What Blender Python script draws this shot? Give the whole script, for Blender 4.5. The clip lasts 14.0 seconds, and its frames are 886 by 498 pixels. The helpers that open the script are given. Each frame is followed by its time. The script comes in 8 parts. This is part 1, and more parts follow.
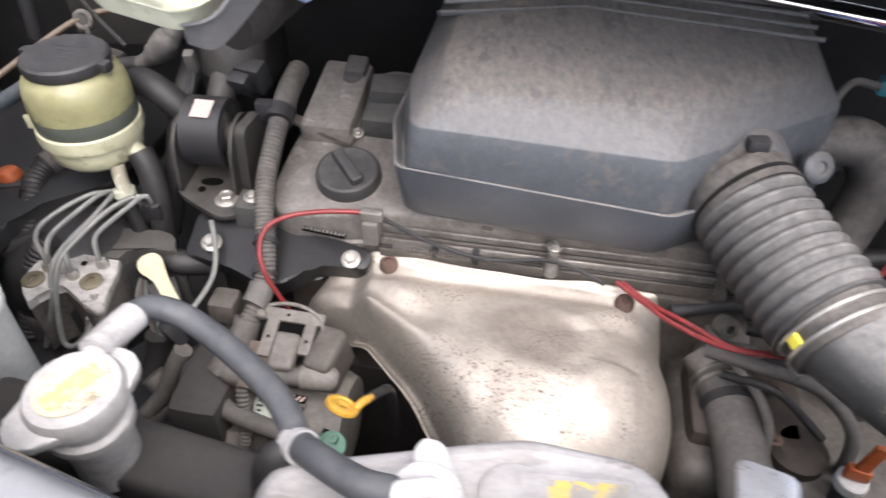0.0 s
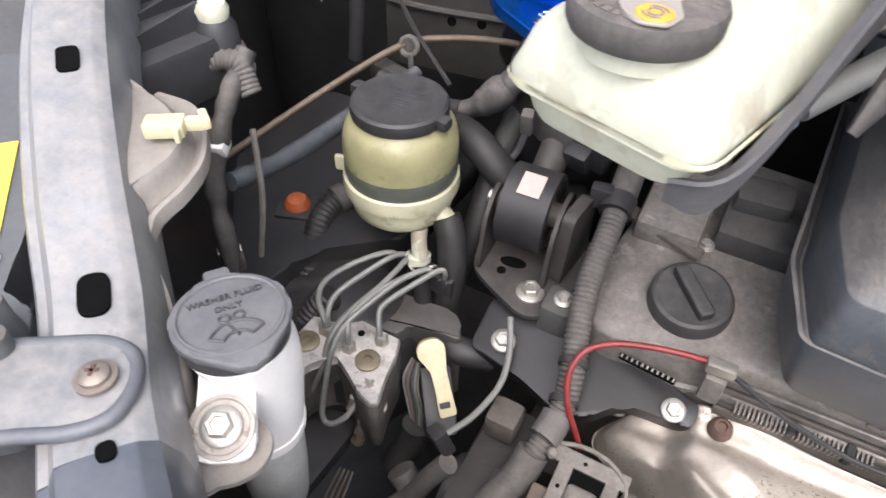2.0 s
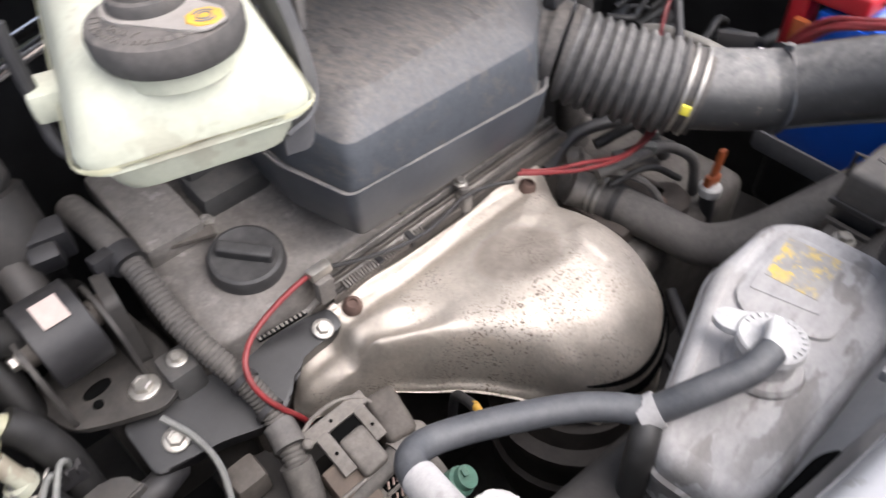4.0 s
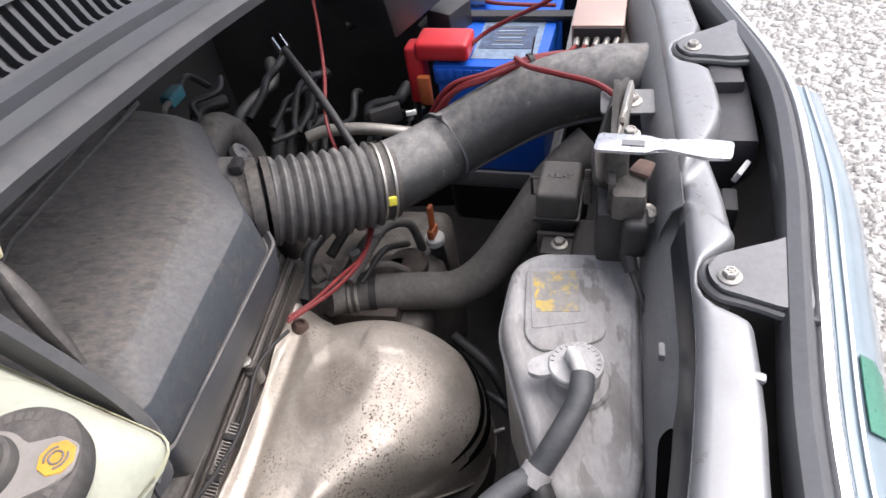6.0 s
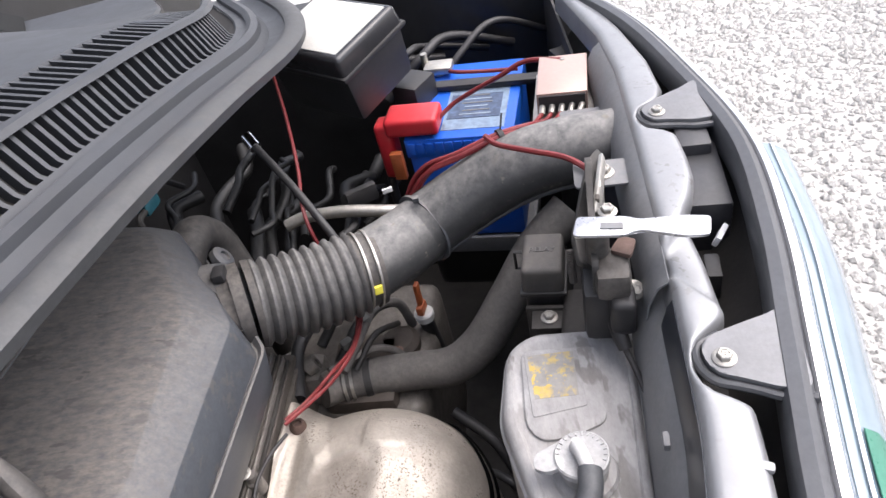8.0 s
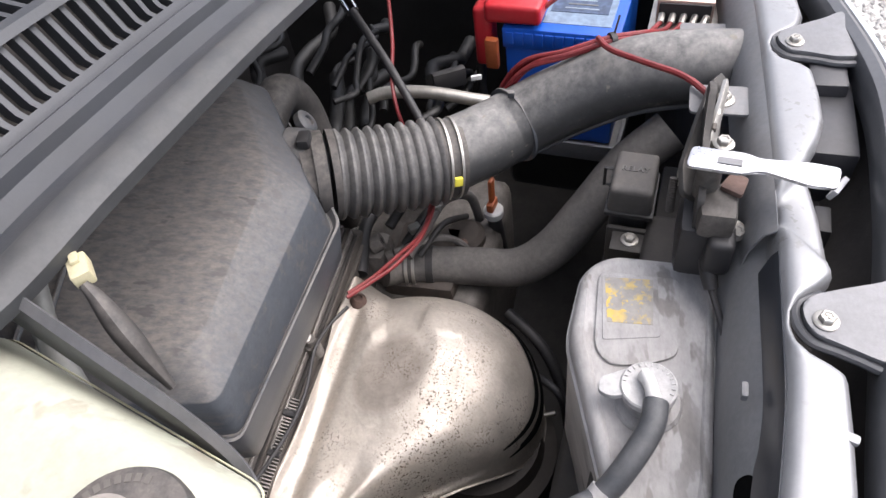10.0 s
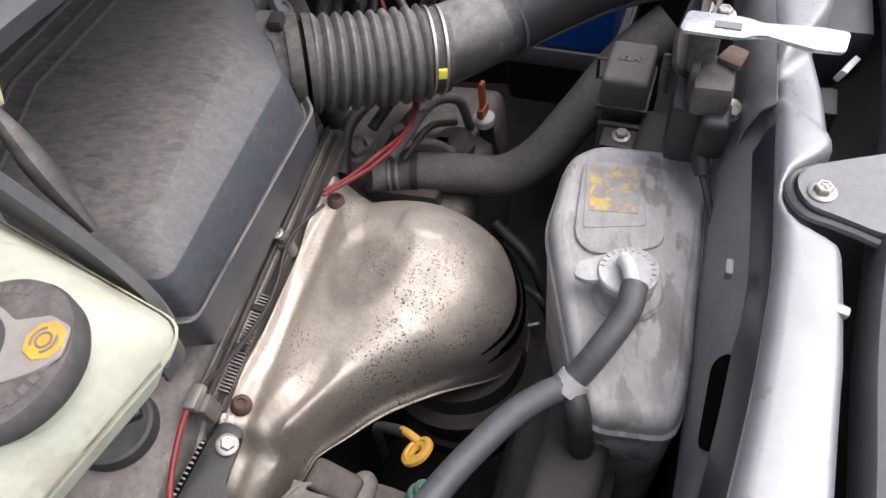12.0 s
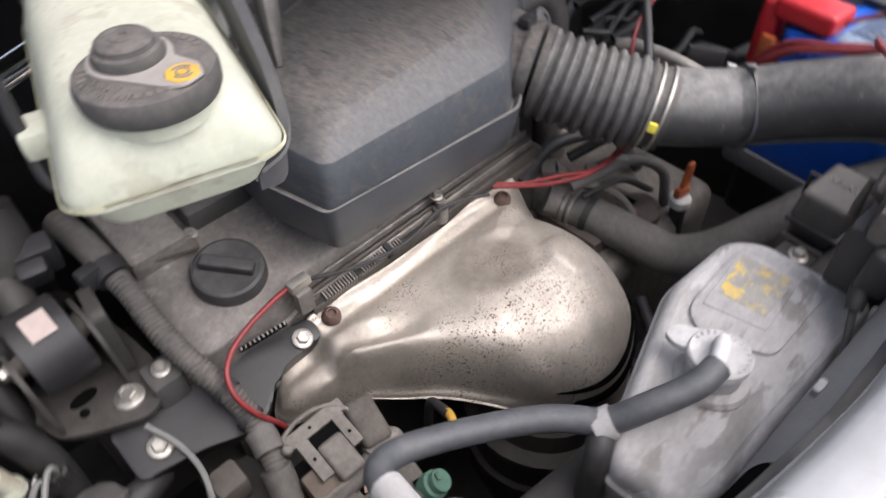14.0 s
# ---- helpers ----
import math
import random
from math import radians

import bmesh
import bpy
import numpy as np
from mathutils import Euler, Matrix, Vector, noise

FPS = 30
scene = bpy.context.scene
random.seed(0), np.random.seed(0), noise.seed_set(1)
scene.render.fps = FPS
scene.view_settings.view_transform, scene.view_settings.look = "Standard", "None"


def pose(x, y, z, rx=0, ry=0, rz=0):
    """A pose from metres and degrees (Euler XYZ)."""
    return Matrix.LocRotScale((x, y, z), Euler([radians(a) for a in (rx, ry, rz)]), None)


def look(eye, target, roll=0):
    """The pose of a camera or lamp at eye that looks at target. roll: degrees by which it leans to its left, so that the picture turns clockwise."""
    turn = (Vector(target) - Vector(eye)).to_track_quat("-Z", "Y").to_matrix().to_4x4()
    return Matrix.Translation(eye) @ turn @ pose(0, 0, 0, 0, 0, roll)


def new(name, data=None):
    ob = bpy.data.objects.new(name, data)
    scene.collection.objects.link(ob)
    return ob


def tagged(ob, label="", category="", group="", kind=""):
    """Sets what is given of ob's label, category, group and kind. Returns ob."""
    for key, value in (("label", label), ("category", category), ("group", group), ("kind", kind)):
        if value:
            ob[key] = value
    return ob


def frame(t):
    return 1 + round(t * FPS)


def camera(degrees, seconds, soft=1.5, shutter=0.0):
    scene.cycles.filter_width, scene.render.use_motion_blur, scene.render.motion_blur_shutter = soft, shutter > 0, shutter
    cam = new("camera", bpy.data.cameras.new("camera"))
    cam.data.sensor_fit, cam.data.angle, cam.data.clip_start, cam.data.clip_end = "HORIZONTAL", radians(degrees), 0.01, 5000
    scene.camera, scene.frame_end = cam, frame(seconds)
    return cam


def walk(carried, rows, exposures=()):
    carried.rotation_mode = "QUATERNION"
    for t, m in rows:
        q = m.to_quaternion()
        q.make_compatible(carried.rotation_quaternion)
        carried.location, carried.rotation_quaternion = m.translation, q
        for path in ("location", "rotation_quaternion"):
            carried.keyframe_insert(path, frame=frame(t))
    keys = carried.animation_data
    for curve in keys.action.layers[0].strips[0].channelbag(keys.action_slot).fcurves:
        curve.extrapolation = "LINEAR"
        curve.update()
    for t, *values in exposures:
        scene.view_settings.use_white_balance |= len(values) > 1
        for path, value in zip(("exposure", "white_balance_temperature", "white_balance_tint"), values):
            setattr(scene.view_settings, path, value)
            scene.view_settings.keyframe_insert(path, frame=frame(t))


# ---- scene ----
cam = camera(66.1, 14.0, 1.5, 0.35)
PATH = [
    (0, (0.032, 0.015, 1.485), (0.039, 1.46, 0.102), 2.0),
    (0.5, (-0.086, 0.06, 1.48), (-0.102, 1.482, 0.074), 1.5),
    (1, (-0.109, 0.115, 1.476), (-0.346, 1.522, 0.075), 2.7),
    (1.5, (-0.124, 0.154, 1.469), (-0.531, 1.519, 0.066), 2.6),
    (2, (-0.154, 0.176, 1.467), (-0.6, 1.512, 0.048), 1.8),
    (2.5, (-0.239, 0.177, 1.461), (-0.375, 1.58, 0.043), 5.5),
    (3, (-0.328, 0.136, 1.487), (0.062, 1.525, 0.102), 3.4),
    (3.5, (-0.318, 0.167, 1.479), (0.475, 1.368, 0.09), 2.7),
    (4, (-0.297, 0.196, 1.479), (0.777, 1.07, 0.036), -2.8),
    (4.2, (-0.294, 0.195, 1.493), (0.828, 0.965, 0.027), -4.1),
    (6.3, (-0.286, 0.249, 1.583), (1.119, 0.369, 0.165), -9.5),
    (6.5, (-0.281, 0.245, 1.587), (1.074, 0.34, 0.119), -9.3),
    (6.6, (-0.274, 0.239, 1.586), (0.998, 0.391, 0.05), -13.7),
    (7, (-0.264, 0.243, 1.593), (1.08, 0.426, 0.123), -17.2),
    (7.5, (-0.256, 0.235, 1.596), (1.153, 0.385, 0.184), -17.2),
    (8, (-0.251, 0.238, 1.61), (1.24, 0.346, 0.281), -14.7),
    (8.5, (-0.251, 0.258, 1.598), (1.109, 0.441, 0.144), -12.1),
    (8.7, (-0.243, 0.265, 1.597), (1.078, 0.499, 0.114), -12.5),
    (10.8, (-0.231, 0.279, 1.62), (1.001, 0.531, 0.066), -9.8),
    (11, (-0.241, 0.277, 1.603), (0.991, 0.522, 0.047), -9.4),
    (11.5, (-0.249, 0.26, 1.564), (0.909, 0.559, -0.039), -12.6),
    (12, (-0.252, 0.254, 1.544), (0.886, 0.55, -0.073), -11.3),
    (12.5, (-0.25, 0.25, 1.517), (0.849, 0.653, -0.105), -11.9),
    (13, (-0.239, 0.259, 1.489), (0.798, 0.816, -0.127), -12.3),
    (13.5, (-0.251, 0.26, 1.482), (0.799, 0.884, -0.101), -14.7),
    (14, (-0.293, 0.181, 1.51), (0.792, 1.023, 0.057), -1.7),
]
walk(cam, [(t, look(eye, target, roll)) for t, eye, target, roll in PATH], [(0, 1.6, 6400, 15), (0.5, 1.58, 6400, 15), (1, 1.47, 6400, 15), (1.5, 1.44, 6400, 15), (2, 1.46, 6400, 15), (3, 1.55, 6400, 15), (4, 1.45, 6400, 15), (6.5, 1.12, 6400, 15), (7, 1.14, 6400, 15), (8, 1.3, 6400, 15), (8.5, 1.3, 6400, 15), (11, 1.3, 6400, 15), (11.5, 1.1, 6400, 15), (12.5, 1.01, 6400, 15), (13, 0.6, 6400, 15), (13.5, 0.75, 6400, 15), (14, 1.09, 6400, 15)])

# world and light
world = bpy.data.worlds.new("sky")
scene.world = world
world.use_nodes = True
wn = world.node_tree
sky = wn.nodes.new("ShaderNodeTexSky")
sky.sky_type, sky.sun_disc = "NISHITA", False
sky.sun_elevation, sky.sun_rotation = radians(58), radians(165)
sky.dust_density, sky.air_density = 3.0, 1.0
soft_sky = wn.nodes.new("ShaderNodeHueSaturation")
soft_sky.inputs["Saturation"].default_value = 0.45
wn.links.new(sky.outputs[0], soft_sky.inputs["Color"])
wn.links.new(soft_sky.outputs[0], wn.nodes["Background"].inputs[0])
wn.nodes["Background"].inputs[1].default_value = 0.14
sun = new("sun", bpy.data.lights.new("sun", "SUN"))
sun.data.energy, sun.data.angle, sun.data.color = 1.5, radians(70), (1.0, 0.97, 0.93)
sun.matrix_world = look((0.6, -1.6, 4.2), (0.1, 0.3, 1.0))

# ---- helpers of this scene ----
ROOT = {}


def thing(name, base, label, category, group="", kind="", move=(0, 0, 0)):
    """An Empty at a thing's base; move: how far the whole thing stands from where its parts are drawn."""
    ob = new(name)
    ob.empty_display_size = 0.02
    ob.location = Vector(base) + Vector(move)
    ROOT[ob.name] = Vector(base)
    return tagged(ob, label, category, group, kind)


def shade(me, angle=38):
    me.shade_smooth()
    me.set_sharp_from_angle(angle=radians(angle))


def part(name, bm, material, parent, label="", angle=38):
    me = bpy.data.meshes.new(name)
    bmesh.ops.recalc_face_normals(bm, faces=bm.faces)
    origin = ROOT[parent.name]
    bmesh.ops.translate(bm, verts=bm.verts, vec=-origin)
    bm.to_mesh(me)
    bm.free()
    shade(me, angle)
    me.materials.append(material)
    ob = new(name, me)
    ob.parent = parent
    ROOT[ob.name] = origin
    return tagged(ob, label)


def solo(name, bm, material, label, category, kind="", angle=38):
    """A thing that is one mesh, with its origin at its base."""
    me = bpy.data.meshes.new(name)
    bmesh.ops.recalc_face_normals(bm, faces=bm.faces)
    n = len(bm.verts)
    base = Vector((sum(v.co.x for v in bm.verts) / n, sum(v.co.y for v in bm.verts) / n, min(v.co.z for v in bm.verts)))
    bmesh.ops.translate(bm, verts=bm.verts, vec=-base)
    bm.to_mesh(me)
    bm.free()
    shade(me, angle)
    me.materials.append(material)
    ob = new(name, me)
    ob.location = base
    ROOT[ob.name] = base
    return tagged(ob, label, category, "", kind)


def frame_of(axis, side=None):
    """A rotation whose z is axis."""
    z = Vector(axis).normalized()
    s = Vector(side) if side else (Vector((1, 0, 0)) if abs(z.x) < 0.9 else Vector((0, 1, 0)))
    y = z.cross(s).normalized()
    x = y.cross(z)
    return Matrix((x, y, z)).transposed().to_4x4()


def at(place, yaw=0.0, pitch=0.0, roll=0.0):
    return pose(*place, pitch, roll, yaw)


def join(a, b):
    """Adds bmesh b to a."""
    me = bpy.data.meshes.new("tmp")
    b.to_mesh(me)
    b.free()
    a.from_mesh(me)
    bpy.data.meshes.remove(me)
    return a


def rbox(size, m=None, bevel=0.003, segs=2, taper=1.0):
    """A rounded box round the origin in x and y, from z = 0 up; taper: scale of its top."""
    bm = bmesh.new()
    bmesh.ops.create_cube(bm, size=1.0)
    for v in bm.verts:
        k = taper if v.co.z > 0 else 1.0
        v.co = Vector((v.co.x * size[0] * k, v.co.y * size[1] * k, (v.co.z + 0.5) * size[2]))
    if bevel:
        bmesh.ops.bevel(bm, geom=list(bm.edges), offset=min(bevel, 0.45 * min(size)), segments=segs, affect="EDGES", profile=0.6)
    if m is not None:
        bmesh.ops.transform(bm, matrix=m, verts=bm.verts)
    return bm


def lathe(profile, m=None, segs=32, squash=1.0, wobble=0.0):
    """Turns (radius, height) pairs round z."""
    bm = bmesh.new()
    rings = []
    for r, z in profile:
        if r < 1e-5:
            rings.append([bm.verts.new((0, 0, z))])
        else:
            ring = []
            for k in range(segs):
                a = 2 * math.pi * k / segs
                rr = r * (1 + wobble * math.sin(5 * a + 40 * z))
                ring.append(bm.verts.new((rr * math.cos(a), rr * squash * math.sin(a), z)))
            rings.append(ring)
    for a, b in zip(rings, rings[1:]):
        if len(a) == 1 and len(b) == 1:
            continue
        for k in range(segs):
            n = (k + 1) % segs
            if len(a) == 1:
                bm.faces.new((a[0], b[k], b[n]))
            elif len(b) == 1:
                bm.faces.new((a[k], a[n], b[0]))
            else:
                bm.faces.new((a[k], a[n], b[n], b[k]))
    if m is not None:
        bmesh.ops.transform(bm, matrix=m, verts=bm.verts)
    return bm


def spline(points, per=8):
    """Catmull-Rom through the points."""
    p = [Vector(q) for q in points]
    p = [2 * p[0] - p[1]] + p + [2 * p[-1] - p[-2]]
    out = []
    for i in range(1, len(p) - 2):
        a, b, c, d = p[i - 1:i + 3]
        for k in range(per):
            t = k / per
            out.append(0.5 * (2 * b + (c - a) * t + (2 * a - 5 * b + 4 * c - d) * t * t + (3 * b - a - 3 * c + d) * t ** 3))
    out.append(p[-2])
    return out


def tube(points, radius, segs=12, per=8, caps=True, squash=1.0, raw=False):
    """A hose along points; radius: a number, or a function of the share of the way and the metres gone."""
    path = [Vector(q) for q in points] if raw else spline(points, per)
    run = [0.0]
    for a, b in zip(path, path[1:]):
        run.append(run[-1] + (b - a).length)
    bm = bmesh.new()
    rings = []
    side = None
    for i, q in enumerate(path):
        d = (path[min(i + 1, len(path) - 1)] - path[max(i - 1, 0)]).normalized()
        if side is None:
            side = d.orthogonal().normalized()
        side = (side - d * side.dot(d)).normalized()
        up = d.cross(side)
        r = radius(run[i] / run[-1], run[i]) if callable(radius) else radius
        rings.append([bm.verts.new(q + r * (math.cos(2 * math.pi * k / segs) * side + squash * math.sin(2 * math.pi * k / segs) * up)) for k in range(segs)])
    for a, b in zip(rings, rings[1:]):
        for k in range(segs):
            bm.faces.new((a[k], a[(k + 1) % segs], b[(k + 1) % segs], b[k]))
    if caps:
        bm.faces.new(rings[0][::-1])
        bm.faces.new(rings[-1])
    return bm


def corrugated(points, r, pitch, depth, segs=14):
    """A ribbed hose: rings of the given pitch."""
    fine = spline(points, 40)
    length = sum((b - a).length for a, b in zip(fine, fine[1:]))
    steps = max(8, int(length / pitch * 5))
    path, run, j = [], 0.0, 0
    want = [length * k / steps for k in range(steps + 1)]
    acc = 0.0
    for a, b in zip(fine, fine[1:]):
        d = (b - a).length
        while j <= steps and want[j] <= acc + d + 1e-9:
            path.append(a.lerp(b, (want[j] - acc) / max(d, 1e-9)))
            j += 1
        acc += d
    return tube(path, lambda s, l: r - depth * (0.5 + 0.5 * math.cos(2 * math.pi * l / pitch)) ** 2, segs, raw=True)


def prism(poly, z0, z1, m=None, bevel=0.0, segs=2):
    """A plate with the outline poly."""
    bm = bmesh.new()
    low = [bm.verts.new((x, y, z0)) for x, y in poly]
    high = [bm.verts.new((x, y, z1)) for x, y in poly]
    n = len(poly)
    bm.faces.new(low[::-1])
    bm.faces.new(high)
    for k in range(n):
        bm.faces.new((low[k], low[(k + 1) % n], high[(k + 1) % n], high[k]))
    if bevel:
        bmesh.ops.bevel(bm, geom=list(bm.edges), offset=bevel, segments=segs, affect="EDGES", profile=0.6)
    if m is not None:
        bmesh.ops.transform(bm, matrix=m, verts=bm.verts)
    return bm


def rounded(poly, r, n=4):
    """Rounds the corners of an outline."""
    out = []
    k = len(poly)
    for i in range(k):
        p, a, b = Vector(poly[i]), Vector(poly[i - 1]), Vector(poly[(i + 1) % k])
        ra = min(r, 0.45 * (a - p).length, 0.45 * (b - p).length)
        s, e = p + (a - p).normalized() * ra, p + (b - p).normalized() * ra
        for j in range(n + 1):
            t = j / n
            q = s * (1 - t) ** 2 + 2 * p * t * (1 - t) + e * t * t
            out.append((q.x, q.y))
    return out


def sweep(path, section, closed=False, caps=True):
    """Carries a section of (across, up) along a path; across is to the left of the way."""
    pts = [Vector(p) for p in path]
    bm = bmesh.new()
    rings = []
    for i, q in enumerate(pts):
        d = pts[min(i + 1, len(pts) - 1)] - pts[max(i - 1, 0)]
        left = Vector((-d.y, d.x, 0)).normalized()
        sec = section(i / (len(pts) - 1)) if callable(section) else section
        rings.append([bm.verts.new(q + left * a + Vector((0, 0, u))) for a, u in sec])
    n = len(rings[0])
    for a, b in zip(rings, rings[1:]):
        for k in range(n if closed else n - 1):
            bm.faces.new((a[k], a[(k + 1) % n], b[(k + 1) % n], b[k]))
    if closed and caps:
        bm.faces.new(rings[0])
        bm.faces.new(rings[-1][::-1])
    return bm


def thicken(bm, t):
    bmesh.ops.recalc_face_normals(bm, faces=bm.faces)
    bmesh.ops.solidify(bm, geom=list(bm.faces), thickness=t)
    return bm


def loft(rings, close_first=False, close_last=True):
    """Faces between rings of equal length."""
    bm = bmesh.new()
    vs = [[bm.verts.new(p) for p in ring] for ring in rings]
    n = len(vs[0])
    for a, b in zip(vs, vs[1:]):
        for k in range(n):
            bm.faces.new((a[k], a[(k + 1) % n], b[(k + 1) % n], b[k]))
    if close_first:
        bm.faces.new(vs[0][::-1])
    if close_last:
        bm.faces.new(vs[-1])
    return bm


def screw(place, axis, r, parent, material=None, name="bolt", washer=True, cross=False, label=""):
    """A flanged hexagon bolt on a surface."""
    m = Matrix.Translation(place) @ frame_of(axis)
    bm = bmesh.new()
    if washer:
        join(bm, lathe([(0, 0), (r, 0), (r, r * 0.14), (r * 0.92, r * 0.2), (r * 0.7, r * 0.26), (0, r * 0.26)], m, 20))
    h = r * 0.75
    hexa = lathe([(0, 0), (r * 0.66, 0), (r * 0.66, h * 0.85), (r * 0.56, h), (r * 0.4, h), (r * 0.34, h * 0.88), (0, h * 0.86)], m @ pose(0, 0, 0, 0, 0, 17), 6)
    join(bm, hexa)
    if cross:
        for a in (25, 115):
            join(bm, rbox((r * 0.62, r * 0.14, h * 0.12), m @ pose(0, 0, h * 0.86, 0, 0, a), 0))
    return part(name, bm, material or ZINC, parent, label, 30)


# ---- materials ----
def mat(name, color, rough=0.5, metal=0.0, var=0.25, scale=14.0, grain=220.0, bump=0.15, dust=0.0, dust_color=(0.25, 0.22, 0.19), spots=None, spot_scale=160.0, spot_cut=0.64, coat=0.0, stretch=None, dust_from=(-0.3, 0.95), speck=0.09):
    m = bpy.data.materials.new(name)
    m.use_nodes = True
    nt = m.node_tree
    n, l = nt.nodes, nt.links
    b = n["Principled BSDF"]
    co = n.new("ShaderNodeTexCoord")
    source = co.outputs["Object"]
    if stretch:
        mp = n.new("ShaderNodeMapping")
        mp.inputs["Scale"].default_value = stretch
        l.new(source, mp.inputs[0])
        source = mp.outputs[0]

    def noise_at(sc, detail, rough_n=0.6):
        t = n.new("ShaderNodeTexNoise")
        t.inputs["Scale"].default_value, t.inputs["Detail"].default_value, t.inputs["Roughness"].default_value = sc, detail, rough_n
        l.new(source, t.inputs["Vector"])
        return t

    big, small = noise_at(scale, 5), noise_at(grain, 4)
    ramp = n.new("ShaderNodeValToRGB")
    ramp.color_ramp.elements[0].position, ramp.color_ramp.elements[1].position = 0.3, 0.72
    c = Vector(color)
    ramp.color_ramp.elements[0].color = (*(c * (1 - var)), 1)
    ramp.color_ramp.elements[1].color = (*[min(1, x) for x in c * (1 + var * 0.8)], 1)
    l.new(big.outputs[0], ramp.inputs[0])
    color_out = ramp.outputs[0]

    def mix(a, col, fac):
        x = n.new("ShaderNodeMix")
        x.data_type = "RGBA"
        l.new(fac, x.inputs[0])
        l.new(a, x.inputs[6])
        x.inputs[7].default_value = (*col, 1)
        return x.outputs[2]

    def remap(v, lo, hi, top):
        r = n.new("ShaderNodeMapRange")
        r.inputs[1].default_value, r.inputs[2].default_value, r.inputs[3].default_value, r.inputs[4].default_value = lo, hi, 0.0, top
        l.new(v, r.inputs[0])
        return r.outputs[0]

    rough_out = None
    if dust:
        geo = n.new("ShaderNodeNewGeometry")
        sep = n.new("ShaderNodeSeparateXYZ")
        l.new(geo.outputs["Normal"], sep.inputs[0])
        facing = remap(sep.outputs[2], *dust_from, 1.0)
        d2 = noise_at(scale * 2.3, 6, 0.7)
        patch = remap(d2.outputs[0], 0.25, 0.7, dust)
        mul = n.new("ShaderNodeMath")
        mul.operation = "MULTIPLY"
        l.new(facing, mul.inputs[0])
        l.new(patch, mul.inputs[1])
        color_out = mix(color_out, dust_color, mul.outputs[0])
        rr = n.new("ShaderNodeMapRange")
        rr.inputs[3].default_value, rr.inputs[4].default_value = rough, 0.92
        l.new(mul.outputs[0], rr.inputs[0])
        rough_out = rr.outputs[0]
        if metal:
            mm = n.new("ShaderNodeMapRange")
            mm.inputs[3].default_value, mm.inputs[4].default_value = metal, 0.0
            l.new(mul.outputs[0], mm.inputs[0])
            l.new(mm.outputs[0], b.inputs["Metallic"])
    if spots:
        sp = noise_at(spot_scale, 3, 0.65)
        where = noise_at(scale * 0.6, 3)
        both = n.new("ShaderNodeMath")
        both.operation = "MULTIPLY"
        l.new(remap(sp.outputs[0], spot_cut, spot_cut + 0.05, 1.0), both.inputs[0])
        l.new(remap(where.outputs[0], 0.42, 0.6, 0.9), both.inputs[1])
        color_out = mix(color_out, spots, both.outputs[0])
    grit = noise_at(grain * 0.55, 5, 0.75)
    gm = n.new("ShaderNodeMix")
    gm.data_type, gm.blend_type = "RGBA", "MULTIPLY"
    gm.inputs[0].default_value = 1.0
    gr = n.new("ShaderNodeValToRGB")
    gr.color_ramp.elements[0].position, gr.color_ramp.elements[1].position = 0.33, 0.66
    gr.color_ramp.elements[0].color = (1 - speck, 1 - speck, 1 - speck, 1)
    gr.color_ramp.elements[1].color = (1 + speck, 1 + speck, 1 + speck, 1)
    l.new(grit.outputs[0], gr.inputs[0])
    l.new(color_out, gm.inputs[6])
    l.new(gr.outputs[0], gm.inputs[7])
    color_out = gm.outputs[2]
    l.new(color_out, b.inputs["Base Color"])
    if rough_out is not None:
        l.new(rough_out, b.inputs["Roughness"])
    else:
        l.new(remap(small.outputs[0], 0.2, 0.8, 1.0), b.inputs["Roughness"])
        rm = b.inputs["Roughness"].links[0].from_node
        rm.inputs[3].default_value, rm.inputs[4].default_value = max(0.02, rough * 0.8), min(1, rough * 1.2)
    if not (dust and metal):
        b.inputs["Metallic"].default_value = metal
    b.inputs["Coat Weight"].default_value = coat
    if bump:
        bp = n.new("ShaderNodeBump")
        bp.inputs["Strength"].default_value, bp.inputs["Distance"].default_value = bump, 0.001
        l.new(small.outputs[0], bp.inputs["Height"])
        l.new(bp.outputs[0], b.inputs["Normal"])
    return m


DUST = (0.21, 0.193, 0.175)
SILVER = mat("blue-grey silver paint", (0.205, 0.214, 0.23), 0.33, 0.5, 0.24, 30, 420, 0.05, 0.9, (0.285, 0.272, 0.252), (0.215, 0.212, 0.208), 120.0, 0.6, coat=0.25, speck=0.07)
# rail paint with shade and dark reflection put into the colour
SILVERSHADED = mat("silver paint darkened blue-grey for shade", (0.1, 0.112, 0.135), 0.34, 0.5, 0.12, 24, 420, 0.04, 0.35, (0.13, 0.13, 0.132), coat=0.2, speck=0.05)
SILVERCLEAN = mat("clean silver paint", (0.3, 0.302, 0.308), 0.4, 0.5, 0.1, 24, 420, 0.04, 0.3, (0.27, 0.265, 0.26), (0.22, 0.216, 0.21), 90.0, 0.6, coat=0.3, speck=0.03)
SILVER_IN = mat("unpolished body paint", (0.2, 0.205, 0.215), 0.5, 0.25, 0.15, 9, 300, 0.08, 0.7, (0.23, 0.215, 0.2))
DARKPANEL = mat("black body panel", (0.018, 0.018, 0.019), 0.34, 0.0, 0.45, 12, 200, 0.18, 0.35, (0.065, 0.06, 0.055))
BLACK = mat("black plastic", (0.02, 0.02, 0.022), 0.45, 0.0, 0.25, 18, 260, 0.1, 0.4, (0.085, 0.077, 0.07))
CAPDUST = mat("dust covered cap plastic", (0.05, 0.048, 0.046), 0.7, 0.0, 0.25, 40, 380, 0.2, 0.95, (0.15, 0.132, 0.118), speck=0.18)
